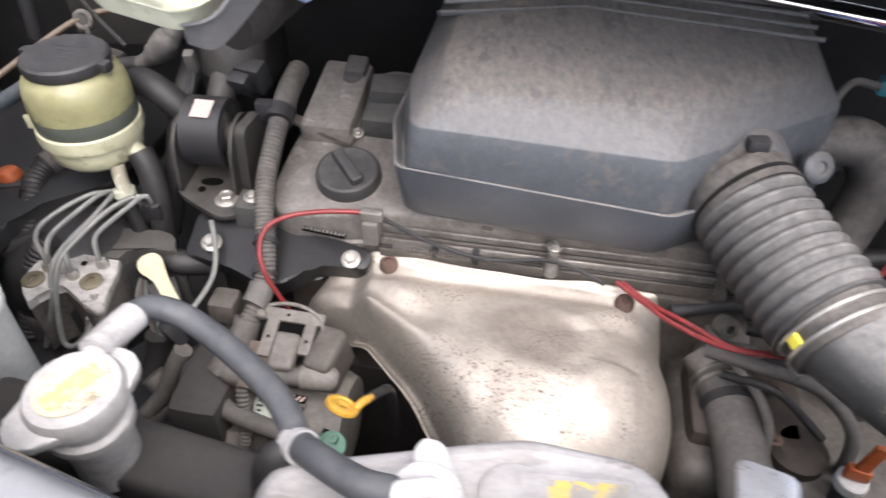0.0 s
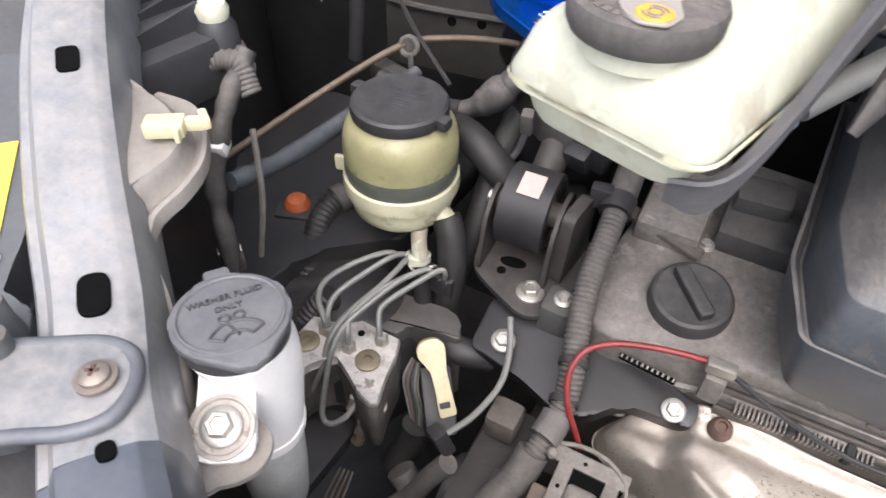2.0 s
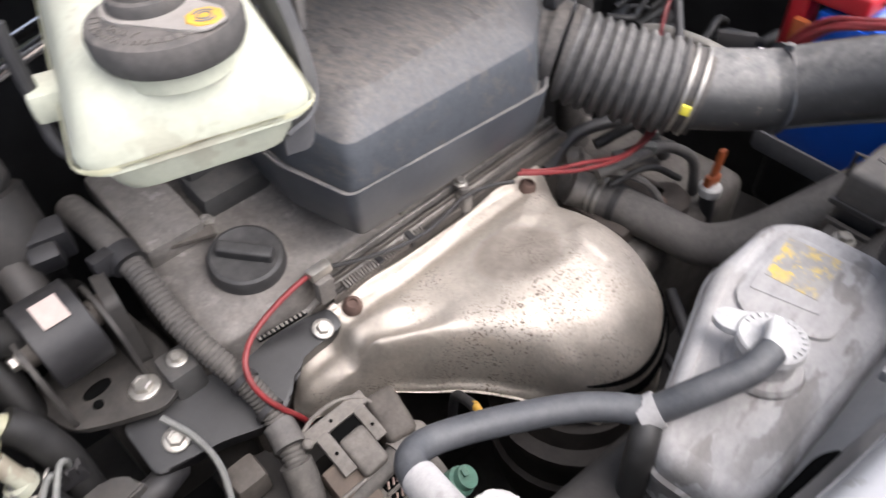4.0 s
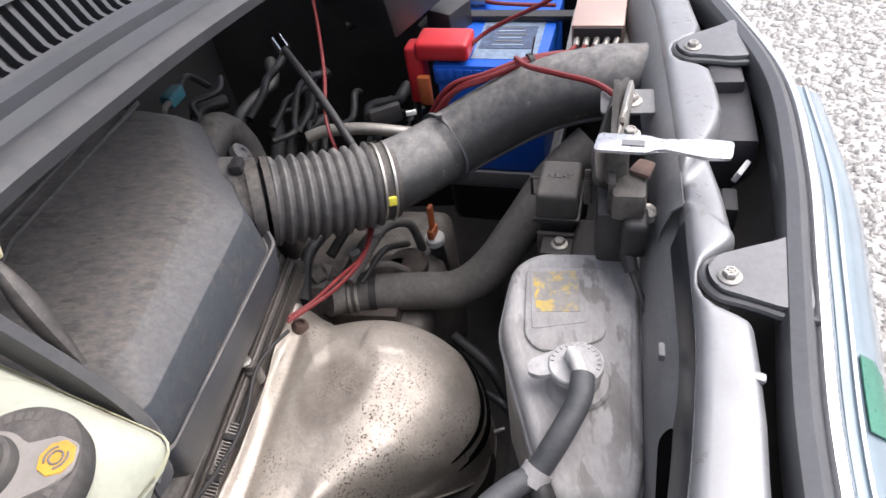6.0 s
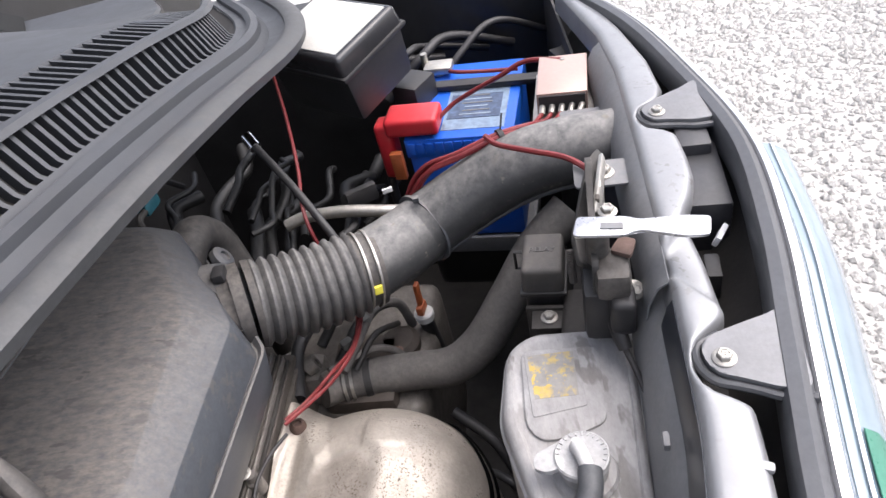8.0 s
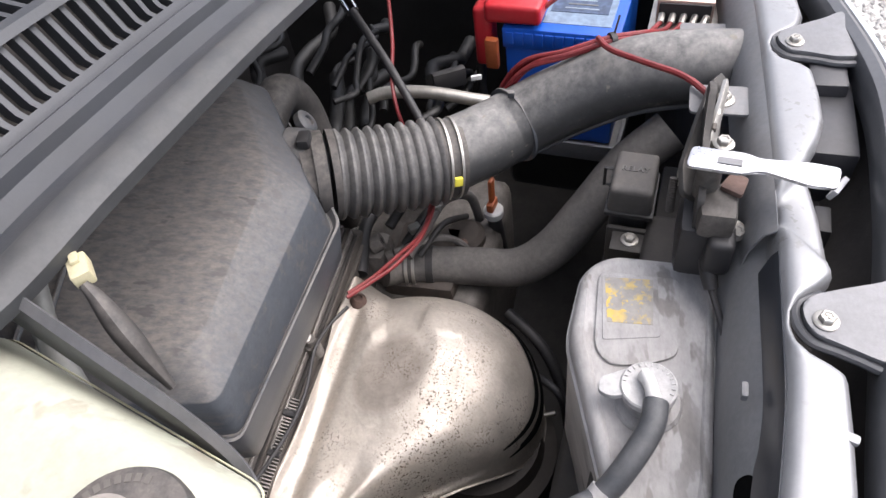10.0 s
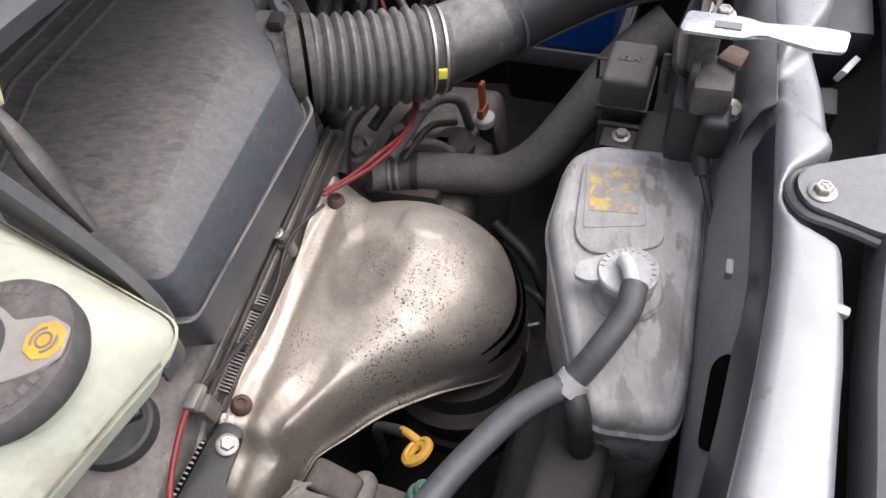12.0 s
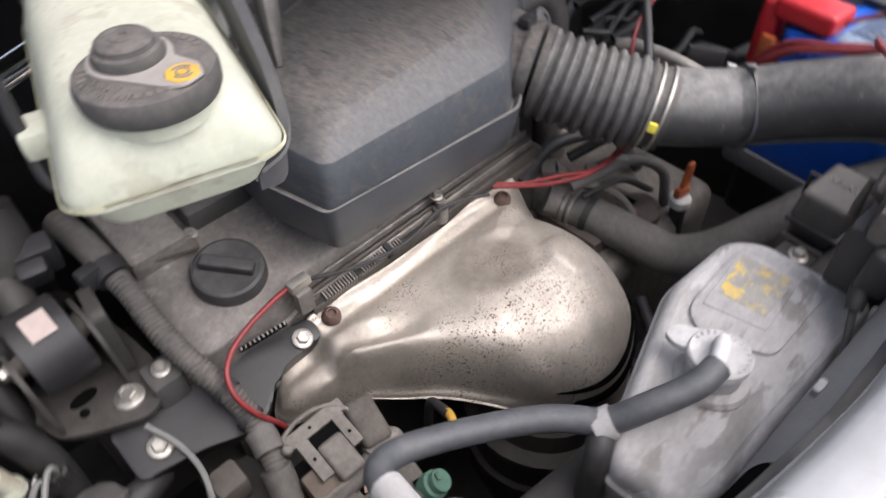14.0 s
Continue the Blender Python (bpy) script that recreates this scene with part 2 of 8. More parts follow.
CAPBLACK = mat("matt black cap plastic", (0.03, 0.03, 0.031), 0.5, 0.0, 0.25, 30, 300, 0.15, 0.6, (0.12, 0.115, 0.11))
AIRBOX = mat("dusty grey-black plastic", (0.06, 0.066, 0.075), 0.38, 0.0, 0.2, 14, 500, 0.12, 0.9, (0.23, 0.208, 0.185), dust_from=(0.1, 1.0))
GRIMRUBBER = mat("grimy black rubber", (0.018, 0.018, 0.018), 0.5, 0.0, 0.3, 34, 200, 0.15, 0.4, (0.065, 0.058, 0.052), speck=0.18)
RUBBER = mat("black rubber", (0.036, 0.035, 0.035), 0.55, 0.0, 0.3, 34, 200, 0.15, 0.85, (0.19, 0.168, 0.148), speck=0.18)
HOSE = mat("dusty grey rubber hose", (0.09, 0.085, 0.081), 0.65, 0.0, 0.2, 22, 260, 0.12, 0.8, (0.175, 0.162, 0.148), speck=0.18)
LOOM = mat("dusty wire loom", (0.075, 0.07, 0.065), 0.75, 0.0, 0.25, 24, 260, 0.15, 0.75, (0.175, 0.158, 0.14), speck=0.18)
ALU = mat("dusty cast aluminium", (0.22, 0.205, 0.19), 0.48, 0.4, 0.42, 24, 260, 0.25, 0.8, (0.175, 0.156, 0.138), (0.3, 0.28, 0.26), 50.0, 0.59, speck=0.2)
ALUCLEAN = mat("corroded cast aluminium", (0.54, 0.52, 0.49), 0.45, 0.4, 0.35, 45, 300, 0.35, 0.45, (0.38, 0.35, 0.32), (0.2, 0.18, 0.16), 80.0, 0.56, speck=0.18)
BRASS = mat("tarnished brass plug", (0.24, 0.2, 0.13), 0.4, 0.7, 0.25, 60, 300, 0.1, 0.3, DUST)
ABSBOX = mat("dusty controller plastic", (0.06, 0.058, 0.056), 0.55, 0.0, 0.2, 30, 300, 0.1, 0.8, (0.1, 0.09, 0.08))
WASHWHITE = mat("milky white bottle plastic", (0.88, 0.87, 0.84), 0.4, 0.0, 0.06, 20, 300, 0.05, 0.2, (0.6, 0.56, 0.5), speck=0.03)
WASHGREY = mat("blue-grey translucent bottle", (0.62, 0.64, 0.62), 0.35, 0.0, 0.12, 16, 300, 0.05, 0.3, (0.42, 0.4, 0.37))
AIRLID = mat("dust streaked grey-black plastic", (0.068, 0.074, 0.083), 0.42, 0.0, 0.15, 85, 420, 0.2, 0.95, (0.24, 0.211, 0.182), (0.1, 0.094, 0.09), 75.0, 0.53, stretch=(1.0, 0.4, 1.0), dust_from=(0.45, 0.99))
CAST = mat("dirty cast metal", (0.1, 0.088, 0.077), 0.65, 0.25, 0.35, 24, 220, 0.35, 0.6, (0.13, 0.113, 0.097), speck=0.18)


def shield_steel():
    """Heat stained steel with rust specks in a band and a matt dusty hollow."""
    m = mat("heat stained pressed steel", (0.525, 0.478, 0.418), 0.42, 0.8, 0.24, 13, 300, 0.1, 0.5, (0.33, 0.284, 0.232))
    nt = m.node_tree
    n, l = nt.nodes, nt.links
    b = n["Principled BSDF"]
    co = n.new("ShaderNodeTexCoord")

    def zone(center, axes, turn, lo, hi):
        c, s = math.cos(radians(turn)), math.sin(radians(turn))
        mp = n.new("ShaderNodeMapping")
        mp.inputs["Rotation"].default_value = (0, 0, radians(turn))
        mp.inputs["Location"].default_value = (-(c * center[0] - s * center[1]), -(s * center[0] + c * center[1]), 0)
        sc = n.new("ShaderNodeVectorMath")
        sc.operation = "MULTIPLY"
        sc.inputs[1].default_value = (1 / axes[0], 1 / axes[1], 0)
        le = n.new("ShaderNodeVectorMath")
        le.operation = "LENGTH"
        l.new(co.outputs["Object"], mp.inputs[0])
        l.new(mp.outputs[0], sc.inputs[0])
        l.new(sc.outputs[0], le.inputs[0])
        r = n.new("ShaderNodeMapRange")
        r.interpolation_type = "SMOOTHSTEP"
        r.inputs[1].default_value, r.inputs[2].default_value, r.inputs[3].default_value, r.inputs[4].default_value = lo, hi, 1.0, 0.0
        l.new(le.outputs["Value"], r.inputs[0])
        return r.outputs[0]

    def texture(scale, detail, lo, hi):
        t = n.new("ShaderNodeTexNoise")
        t.inputs["Scale"].default_value, t.inputs["Detail"].default_value, t.inputs["Roughness"].default_value = scale, detail, 0.65
        l.new(co.outputs["Object"], t.inputs["Vector"])
        r = n.new("ShaderNodeMapRange")
        r.inputs[1].default_value, r.inputs[2].default_value = lo, hi
        l.new(t.outputs[0], r.inputs[0])
        return r.outputs[0]

    def op(kind, a, c):
        x = n.new("ShaderNodeMath")
        x.operation = kind
        for k, v in ((0, a), (1, c)):
            if isinstance(v, float):
                x.inputs[k].default_value = v
            else:
                l.new(v, x.inputs[k])
        return x.outputs[0]

    def blend(socket, col, fac):
        x = n.new("ShaderNodeMix")
        x.data_type = "RGBA"
        l.new(fac, x.inputs[0])
        l.new(socket.links[0].from_socket, x.inputs[6])
        x.inputs[7].default_value = (*col, 1)
        l.new(x.outputs[2], socket)

    def towards(socket, value, fac):
        x = n.new("ShaderNodeMix")
        l.new(fac, x.inputs[0])
        l.new(socket.links[0].from_socket, x.inputs[2])
        x.inputs[3].default_value = value
        l.new(x.outputs[0], socket)

    stain = op("MULTIPLY", zone((0.044, 0.014), (0.055, 0.043), 20, 0.7, 1.08), op("ADD", op("MULTIPLY", texture(60, 4, 0.3, 0.7), 0.3), 0.65))
    blend(b.inputs["Base Color"], (0.17, 0.145, 0.122), stain)
    towards(b.inputs["Metallic"], 0.15, stain)
    towards(b.inputs["Roughness"], 0.8, stain)
    band = op("MAXIMUM", zone((-0.02, -0.032), (0.15, 0.045), 24, 0.35, 1.1), op("MULTIPLY", texture(14, 3, 0.5, 0.62), 0.8))
    specks = op("MULTIPLY", texture(380, 3, 0.56, 0.6), op("MULTIPLY", band, texture(50, 2, 0.36, 0.5)))
    blend(b.inputs["Base Color"], (0.075, 0.05, 0.033), specks)
    towards(b.inputs["Metallic"], 0.0, specks)
    towards(b.inputs["Roughness"], 0.9, specks)
    uneven = n.new("ShaderNodeBump")
    uneven.inputs["Strength"].default_value, uneven.inputs["Distance"].default_value = 0.26, 0.004
    l.new(texture(38, 3, 0.2, 0.8), uneven.inputs["Height"])
    l.new(uneven.outputs[0], b.inputs["Normal"].links[0].from_node.inputs["Normal"])
    return m


# nothing is cut: openings are plates whose glossless black stands for the shade inside
HOLESHADE = mat("flat black for the shade in openings", (0.006, 0.006, 0.006), 0.9, 0.0, 0.2)
HOLESHADE.node_tree.nodes["Principled BSDF"].inputs["Specular IOR Level"].default_value = 0.0
ZINC = mat("zinc plated steel", (0.48, 0.46, 0.42), 0.38, 0.85, 0.15, 60, 400, 0.1, 0.3, (0.3, 0.27, 0.24))
SHIELD = shield_steel()
RUST = mat("rusty steel", (0.12, 0.075, 0.06), 0.8, 0.2, 0.35, 60, 400, 0.3)
CHROME = mat("chrome", (0.8, 0.8, 0.82), 0.08, 1.0, 0.03, 10, 100, 0.0, speck=0.03)
CREAM = mat("aged cream plastic", (0.47, 0.485, 0.385), 0.42, 0.0, 0.16, 16, 300, 0.08, 0.55, (0.44, 0.41, 0.34), (0.3, 0.265, 0.2), 30.0, 0.53, speck=0.07)
CREAMCLIP = mat("cream clip plastic", (0.54, 0.49, 0.31), 0.4, 0.0, 0.12, 60, 300, 0.05, 0.35, (0.36, 0.32, 0.24))
WHITEP = mat("dirty white plastic", (0.6, 0.595, 0.58), 0.45, 0.0, 0.15, 30, 300, 0.1, 0.4, (0.48, 0.45, 0.41))
GREYTANK = mat("dust covered translucent plastic", (0.43, 0.42, 0.412), 0.55, 0.0, 0.4, 18, 300, 0.25, 0.7, (0.325, 0.305, 0.288), (0.2, 0.186, 0.174), 42.0, 0.53, stretch=(0.45, 1.0, 1.0), speck=0.14)
AMBERTANK = mat("yellowed translucent plastic", (0.27, 0.26, 0.135), 0.25, 0.0, 0.3, 26, 300, 0.03, 0.45, (0.37, 0.33, 0.22), (0.2, 0.175, 0.09), 40.0, 0.54, speck=0.03)
PALETANK = mat("pale yellow-green plastic", (0.52, 0.51, 0.35), 0.3, 0.0, 0.2, 26, 300, 0.04, 0.45, (0.42, 0.385, 0.29), (0.28, 0.25, 0.16), 45.0, 0.56, speck=0.03)
FLUID = mat("dark fluid behind plastic", (0.09, 0.1, 0.085), 0.28, 0.0, 0.15, 20, 300, 0.02, 0.15)
RED = mat("red wire insulation", (0.2, 0.016, 0.02), 0.35, 0.0, 0.2, 40, 300, 0.03, 0.3, (0.26, 0.12, 0.1))
REDP = mat("red terminal cover plastic", (0.55, 0.02, 0.03), 0.35, 0.0, 0.08, 20, 300, 0.03, 0.15, (0.4, 0.2, 0.18), speck=0.03)
BLUE = mat("blue battery plastic", (0.005, 0.11, 0.6), 0.35, 0.0, 0.08, 14, 300, 0.04, 0.1, (0.2, 0.25, 0.4), speck=0.03)
BLUEMETAL = mat("blue anodised aluminium", (0.003, 0.09, 0.4), 0.22, 0.7, 0.06, 12, 300, 0.0, speck=0.03)
YELLOW = mat("yellow plastic", (0.68, 0.37, 0.035), 0.45, 0.0, 0.2, 60, 300, 0.06, 0.4, (0.42, 0.3, 0.14))
YELLOWP = mat("yellow paper label", (0.82, 0.72, 0.08), 0.6, 0.0, 0.05)
WORNYEL = mat("worn yellow print", (0.3, 0.285, 0.26), 0.6, 0.0, 0.15, 60, 300, 0.05, 0, DUST, (0.62, 0.43, 0.09), 95.0, 0.475)
STICKER = mat("faded cream sticker", (0.62, 0.54, 0.38), 0.6, 0.0, 0.12, 40, 300, 0.05, 0.3, (0.5, 0.44, 0.34), (0.2, 0.16, 0.1), 260.0, 0.53)
STICKBAND = mat("orange sticker band", (0.72, 0.5, 0.17), 0.6, 0.0, 0.2, 60, 300, 0.05, 0.4, (0.58, 0.47, 0.3), (0.58, 0.5, 0.38), 160.0, 0.52)
ORANGE = mat("orange plastic", (0.4, 0.1, 0.032), 0.45, 0.0, 0.2, 30)
GREEN = mat("green connector plastic", (0.13, 0.31, 0.225), 0.5, 0.0, 0.15, 30, 300, 0.05, 0.4, DUST)
PINK = mat("pale sticker", (0.58, 0.47, 0.42), 0.6, 0.0, 0.05)
GREYPIPE = mat("grey coated steel pipe", (0.19, 0.195, 0.185), 0.45, 0.3, 0.15, 30, 300, 0.05, 0.4, DUST)
COPPERBOX = mat("copper coloured anodised case", (0.55, 0.4, 0.34), 0.35, 0.5, 0.06, 14, 300, 0.03, speck=0.03)
COWL = mat("grey-black cowl plastic", (0.034, 0.037, 0.043), 0.42, 0.0, 0.2, 14, 400, 0.12, 0.3, (0.1, 0.097, 0.093), speck=0.03)
SEAL = mat("grey rubber bonnet seal", (0.045, 0.047, 0.05), 0.5, 0.0, 0.2, 24, 300, 0.08, 0.5, (0.12, 0.114, 0.106))
DEEP = mat("grimy underbody", (0.034, 0.031, 0.029), 0.7, 0.0, 0.5, 16, 200, 0.3, 0.35, (0.07, 0.062, 0.054))
LENS = mat("clear lamp lens", (0.2, 0.26, 0.3), 0.12, 0.0, 0.15, 9, 100, 0.0, coat=0.6, speck=0.03)
GRAVEL = mat("pale gravel", (0.5, 0.485, 0.455), 0.85, 0.0, 0.3, 40, 120, 0.6)
PRINT = mat("white print", (0.8, 0.8, 0.8), 0.6, 0.0, 0.03)
EMBOSS = mat("worn raised lettering", (0.16, 0.15, 0.145), 0.7, 0.0, 0.1)
BROWNPIPE = mat("brown steel brake pipe", (0.11, 0.078, 0.05), 0.5, 0.2, 0.2, 30, 300, 0.1, 0.3, DUST)
GLASS = mat("tinted windscreen", (0.01, 0.011, 0.012), 0.06, 0.0, 0.1, 9, 100, 0.0, coat=0.5)

# engine axes: u along the crankshaft, v to the rear
E0, EU, EV = Vector((-0.023, 0.542, 0)), Vector((0.988, -0.156, 0)), Vector((0.156, 0.988, 0))
EYAW = -8.97


def eng(u, v, z):
    return E0 + EU * u + EV * v + Vector((0, 0, z))


def emat(u, v, z, rx=0, ry=0, rz=0):
    return Matrix.Translation(eng(u, v, z)) @ pose(0, 0, 0, 0, 0, EYAW) @ pose(0, 0, 0, rx, ry, rz)

# ---- ground and body structure ----
bm = bmesh.new()
bmesh.ops.create_grid(bm, x_segments=8, y_segments=8, size=150)
ground = tagged(solo("ground", bm, GRAVEL, "pale crushed gravel yard", "ground", "structure"), kind="structure")

# loose stones near the car's nose
rng = random.Random(4)
verts, faces = [], []
ico = [(0, 0, 1), (0.9, 0, 0.1), (0.28, 0.85, 0.1), (-0.72, 0.53, 0.1), (-0.72, -0.53, 0.1), (0.28, -0.85, 0.1)]
tri = [(0, 1, 2), (0, 2, 3), (0, 3, 4), (0, 4, 5), (0, 5, 1)]
for i in range(34000):
    x, y = rng.uniform(0.2, 4.6), rng.uniform(-3.4, -0.15)
    r = rng.choice((0.006, 0.008, 0.01, 0.012, 0.015, 0.018))
    a, base = rng.uniform(0, 6.3), len(verts)
    sx, sy, sz = r * rng.uniform(0.7, 1.4), r * rng.uniform(0.7, 1.2), r * rng.uniform(0.5, 1.0)
    for px, py, pz in ico:
        verts.append((x + sx * px * math.cos(a) - sy * py * math.sin(a), y + sx * px * math.sin(a) + sy * py * math.cos(a), 0.002 + sz * pz * rng.uniform(0.7, 1.2)))
    faces += [tuple(base + k for k in f) for f in tri]
me = bpy.data.meshes.new("gravel")
me.from_pydata(verts, [], faces)
STONE = mat("limestone chips", (0.5, 0.482, 0.45), 0.85, 0.0, 0.45, 55, 300, 0.4)
me.materials.append(STONE)
tagged(new("gravel", me), "loose pale limestone gravel beside the car", "gravel", kind="stuff")

# bay floor, bulkhead and inner wings
solo("floor", rbox((2.2, 1.7, 0.02), at((0.2, 0.65, 0.38), -9), 0.0), DEEP, "black grimy undertray of the engine bay", "floor", "structure")
solo("wall_rear", rbox((3.0, 0.03, 0.95), at((0.0, 1.04, 0.4), -10), 0.0), DARKPANEL, "black dusty bulkhead behind the engine", "wall", "structure")
solo("wall_right", rbox((0.03, 1.1, 0.72), at((1.08, 0.45, 0.4), -6), 0.0), DARKPANEL, "black inner wing beside the battery", "wall", "structure")
wing = [(-0.9, 1.15, 1.36), (-0.76, 0.9, 1.35), (-0.68, 0.74, 1.33), (-0.59, 0.58, 1.29), (-0.5, 0.44, 1.24), (-0.42, 0.33, 1.19), (-0.36, 0.25, 1.17)]
solo("wall_left", thicken(sweep(spline(wing, 5), [(0.0, 0.0), (0.01, -0.12), (0.04, -0.24), (0.06, -0.3), (0.07, -0.8)]), 0.003), DARKPANEL, "black dusty inner wing panel", "wall", "structure")
front_low = [(-0.36, 0.24, 1.1), (-0.2, 0.165, 1.1), (0.0, 0.115, 1.1), (0.2, 0.07, 1.1), (0.45, 0.04, 1.1), (1.05, 0.0, 1.1)]
solo("wall_front", thicken(sweep(spline(front_low, 4), [(0.02, 0.0), (0.02, -0.7)]), 0.004), DEEP, "black panel behind the grille", "wall", "structure")

# radiator support: one pressed rail from the wing round to the nose
RAIL = [(-0.675, 0.74, 1.331), (-0.565, 0.575, 1.301), (-0.5, 0.48, 1.283), (-0.4575, 0.423, 1.269), (-0.4145, 0.368, 1.2455), (-0.3715, 0.317, 1.221), (-0.315, 0.249, 1.211), (-0.225, 0.168, 1.206), (-0.11, 0.118, 1.203), (0.03, 0.09, 1.2), (0.18, 0.066, 1.2), (0.34, 0.042, 1.192), (0.5, 0.022, 1.178), (0.66, 0.018, 1.16), (0.85, 0.03, 1.14)]
rail = thing("radiator_support", (-0.3, 0.25, 1.1), "silver painted pressed steel radiator support panel, dusty", "body panel")


def rail_section(s):
    k = max(0.0, min(1.0, (s - 0.4) / 0.15))
    w, o = 0.0205 + 0.007 * k, 0.0195 - 0.001 * k
    return [(-o - 0.01, -0.036), (-o - 0.0105, -0.016), (-o - 0.0085, -0.0125), (-o - 0.004, -0.011), (-o - 0.001, -0.005), (-o + 0.0015, -0.0008), (-o + 0.005, 0), (-0.004, 0.0006), (0.004 + (w - 0.012) * (1 - k), 0.0004), (0.009 + (w - 0.015) * (1 - k), -0.0006 * k), (w, -0.003 - 0.007 * k), (w + 0.003, -0.012 - 0.004 * k), (w + 0.006, -0.02), (w + 0.008, -0.05)]


rail_path = spline(RAIL, 8)
part("panel", thicken(sweep(rail_path[:48], lambda s: rail_section(s * 0.42)), 0.002), SILVER, rail)
# same rail, its shaded stretch painted darker and bluer
part("panel", thicken(sweep(rail_path[47:57], lambda s: rail_section(0.42 + s * 0.08)), 0.002), SILVERSHADED, rail, "stretch of rail coloured blue-grey for shade and dark reflection")


def between(table, x):
    """Straight lines through (x, y) pairs."""
    for (xa, ya), (xb, yb) in zip(table, table[1:]):
        if x <= xb:
            return ya + (yb - ya) * (x - xa) / (xb - xa)
    return table[-1][1]


# front half: a flat pressing whose outer edge curves in round the two brackets and dips under the latch lever
FRONT_IN = [(-0.225, 0.196), (-0.16, 0.17), (-0.099, 0.148), (-0.068, 0.138), (-0.011, 0.1215), (0.037, 0.1125), (0.13, 0.0944), (0.2, 0.0818), (0.34, 0.0584), (0.49, 0.0333), (0.62, 0.022), (0.85, 0.03)]
FRONT_OUT = [(-0.225, 0.144), (-0.16, 0.122), (-0.109, 0.1076), (-0.08, 0.0991), (-0.039, 0.0895), (-0.006, 0.083), (0.002, 0.09), (0.009, 0.0995), (0.02, 0.1065), (0.033, 0.108), (0.046, 0.104), (0.056, 0.095), (0.063, 0.083), (0.073, 0.071), (0.09, 0.0645), (0.142, 0.058), (0.185, 0.056), (0.2, 0.0525), (0.219, 0.0405), (0.243, 0.03), (0.282, 0.023), (0.316, 0.0195), (0.326, 0.027), (0.335, 0.04), (0.35, 0.0455), (0.366, 0.0435), (0.378, 0.034), (0.387, 0.021), (0.397, 0.01), (0.42, 0.0), (0.5, -0.01), (0.62, -0.012), (0.85, 0.0)]
FRONT_Z = [(-0.225, 1.2065), (-0.11, 1.2035), (0.03, 1.2015), (0.18, 1.201), (0.34, 1.193), (0.5, 1.178), (0.66, 1.16), (0.85, 1.14)]


def front_point(x, w):
    """A place on the front pressing: w from 0 at its inner edge to 1 at its outer edge."""
    y_in, y_out = between(FRONT_IN, x), between(FRONT_OUT, x)
    y = y_in + (y_out - y_in) * w
    z = between(FRONT_Z, x)
    lobe = max(0.0, min(1.0, (x + (y - 0.0405) * 1.1 - 0.203) / 0.014))
    ramp = max(0.0, min(1.0, (0.083 + (y - 0.0675) * 1.75 + 0.012 - x) / 0.024))
    dip = (1 - lobe * lobe * (3 - 2 * lobe)) * (1 - ramp * ramp * (3 - 2 * ramp))
    inner, outer = (y_in - y), (y - y_out)
    roll = 0.007 * (max(0.0, 1 - inner / 0.008) ** 2 + max(0.0, 1 - outer / 0.007) ** 2)
    swell = 0.0016 * math.sin(math.pi * w)
    return Vector((x, y, z - 0.014 * dip - roll + swell))


bm = bmesh.new()
rows = []
for i in range(216):
    x = -0.225 + 0.005 * i if i < 130 else 0.425 + 0.005 * (i - 130)
    across = (0.0, 0.02, 0.05, 0.1, 0.16, 0.25, 0.36, 0.48, 0.6, 0.7, 0.78, 0.85, 0.9, 0.94, 0.97, 1.0)
    row = [front_point(x, w) for w in across]
    rows.append([bm.verts.new(q) for q in [row[0] + Vector((0, 0.003, -0.03)), *row, row[-1] + Vector((0, -0.001, -0.012)), row[-1] + Vector((0, 0.002, -0.03))]])
for ra, rb in zip(rows, rows[1:]):
    for k in range(len(ra) - 1):
        bm.faces.new((ra[k], ra[k + 1], rb[k + 1], rb[k]))
part("panel", bm, SILVERCLEAN, rail, "cleaner bright silver front half", 50)


def along(path, s):
    pts = spline(path, 12)
    k = s * (len(pts) - 1)
    i = min(int(k), len(pts) - 2)
    return pts[i].lerp(pts[i + 1], k - i), (pts[i + 1] - pts[i]).normalized()


def opening(place, size, yaw, parent, r, z=0.0, fall=0.0):
    """A hole in the rail, drawn as a thin plate in the flat black of its inner shade."""
    half = [(size[0] / 2, size[1] / 2), (-size[0] / 2, size[1] / 2), (-size[0] / 2, -size[1] / 2), (size[0] / 2, -size[1] / 2)]
    if not r:
        half = [(size[0] / 2 * math.cos(k * math.pi / 16), size[1] / 2 * math.sin(k * math.pi / 16)) for k in range(32)]
    part("hole", prism(rounded(half, r, 5) if r else half, -0.004, 0.0014, at((place[0], place[1], place[2] + z), yaw) @ pose(0, 0, 0, 0, fall, 0)), HOLESHADE, parent)


opening((-0.3725, 0.319, 1.224), (0.023, 0.0145), -53, rail, 0.008, -0.001, 12)
opening((-0.4575, 0.425, 1.2715), (0.018, 0.012), -53, rail, 0.004, -0.001, 17)
opening((-0.3215, 0.259, 1.2125), (0.009, 0.008), -45, rail, 0.004)
opening((-0.293, 0.2315, 1.2105), (0.0205, 0.016), -45, rail, 0)
screw((-0.2592, 0.2038, 1.2085), (0, 0, 1), 0.0125, rail, SILVER)
part("stud", lathe([(0, 0), (0.004, 0), (0.004, 0.002), (0.0025, 0.004), (0, 0.0045)], Matrix.Translation((-0.2739, 0.2335, 1.2)), 12), ZINC, rail)

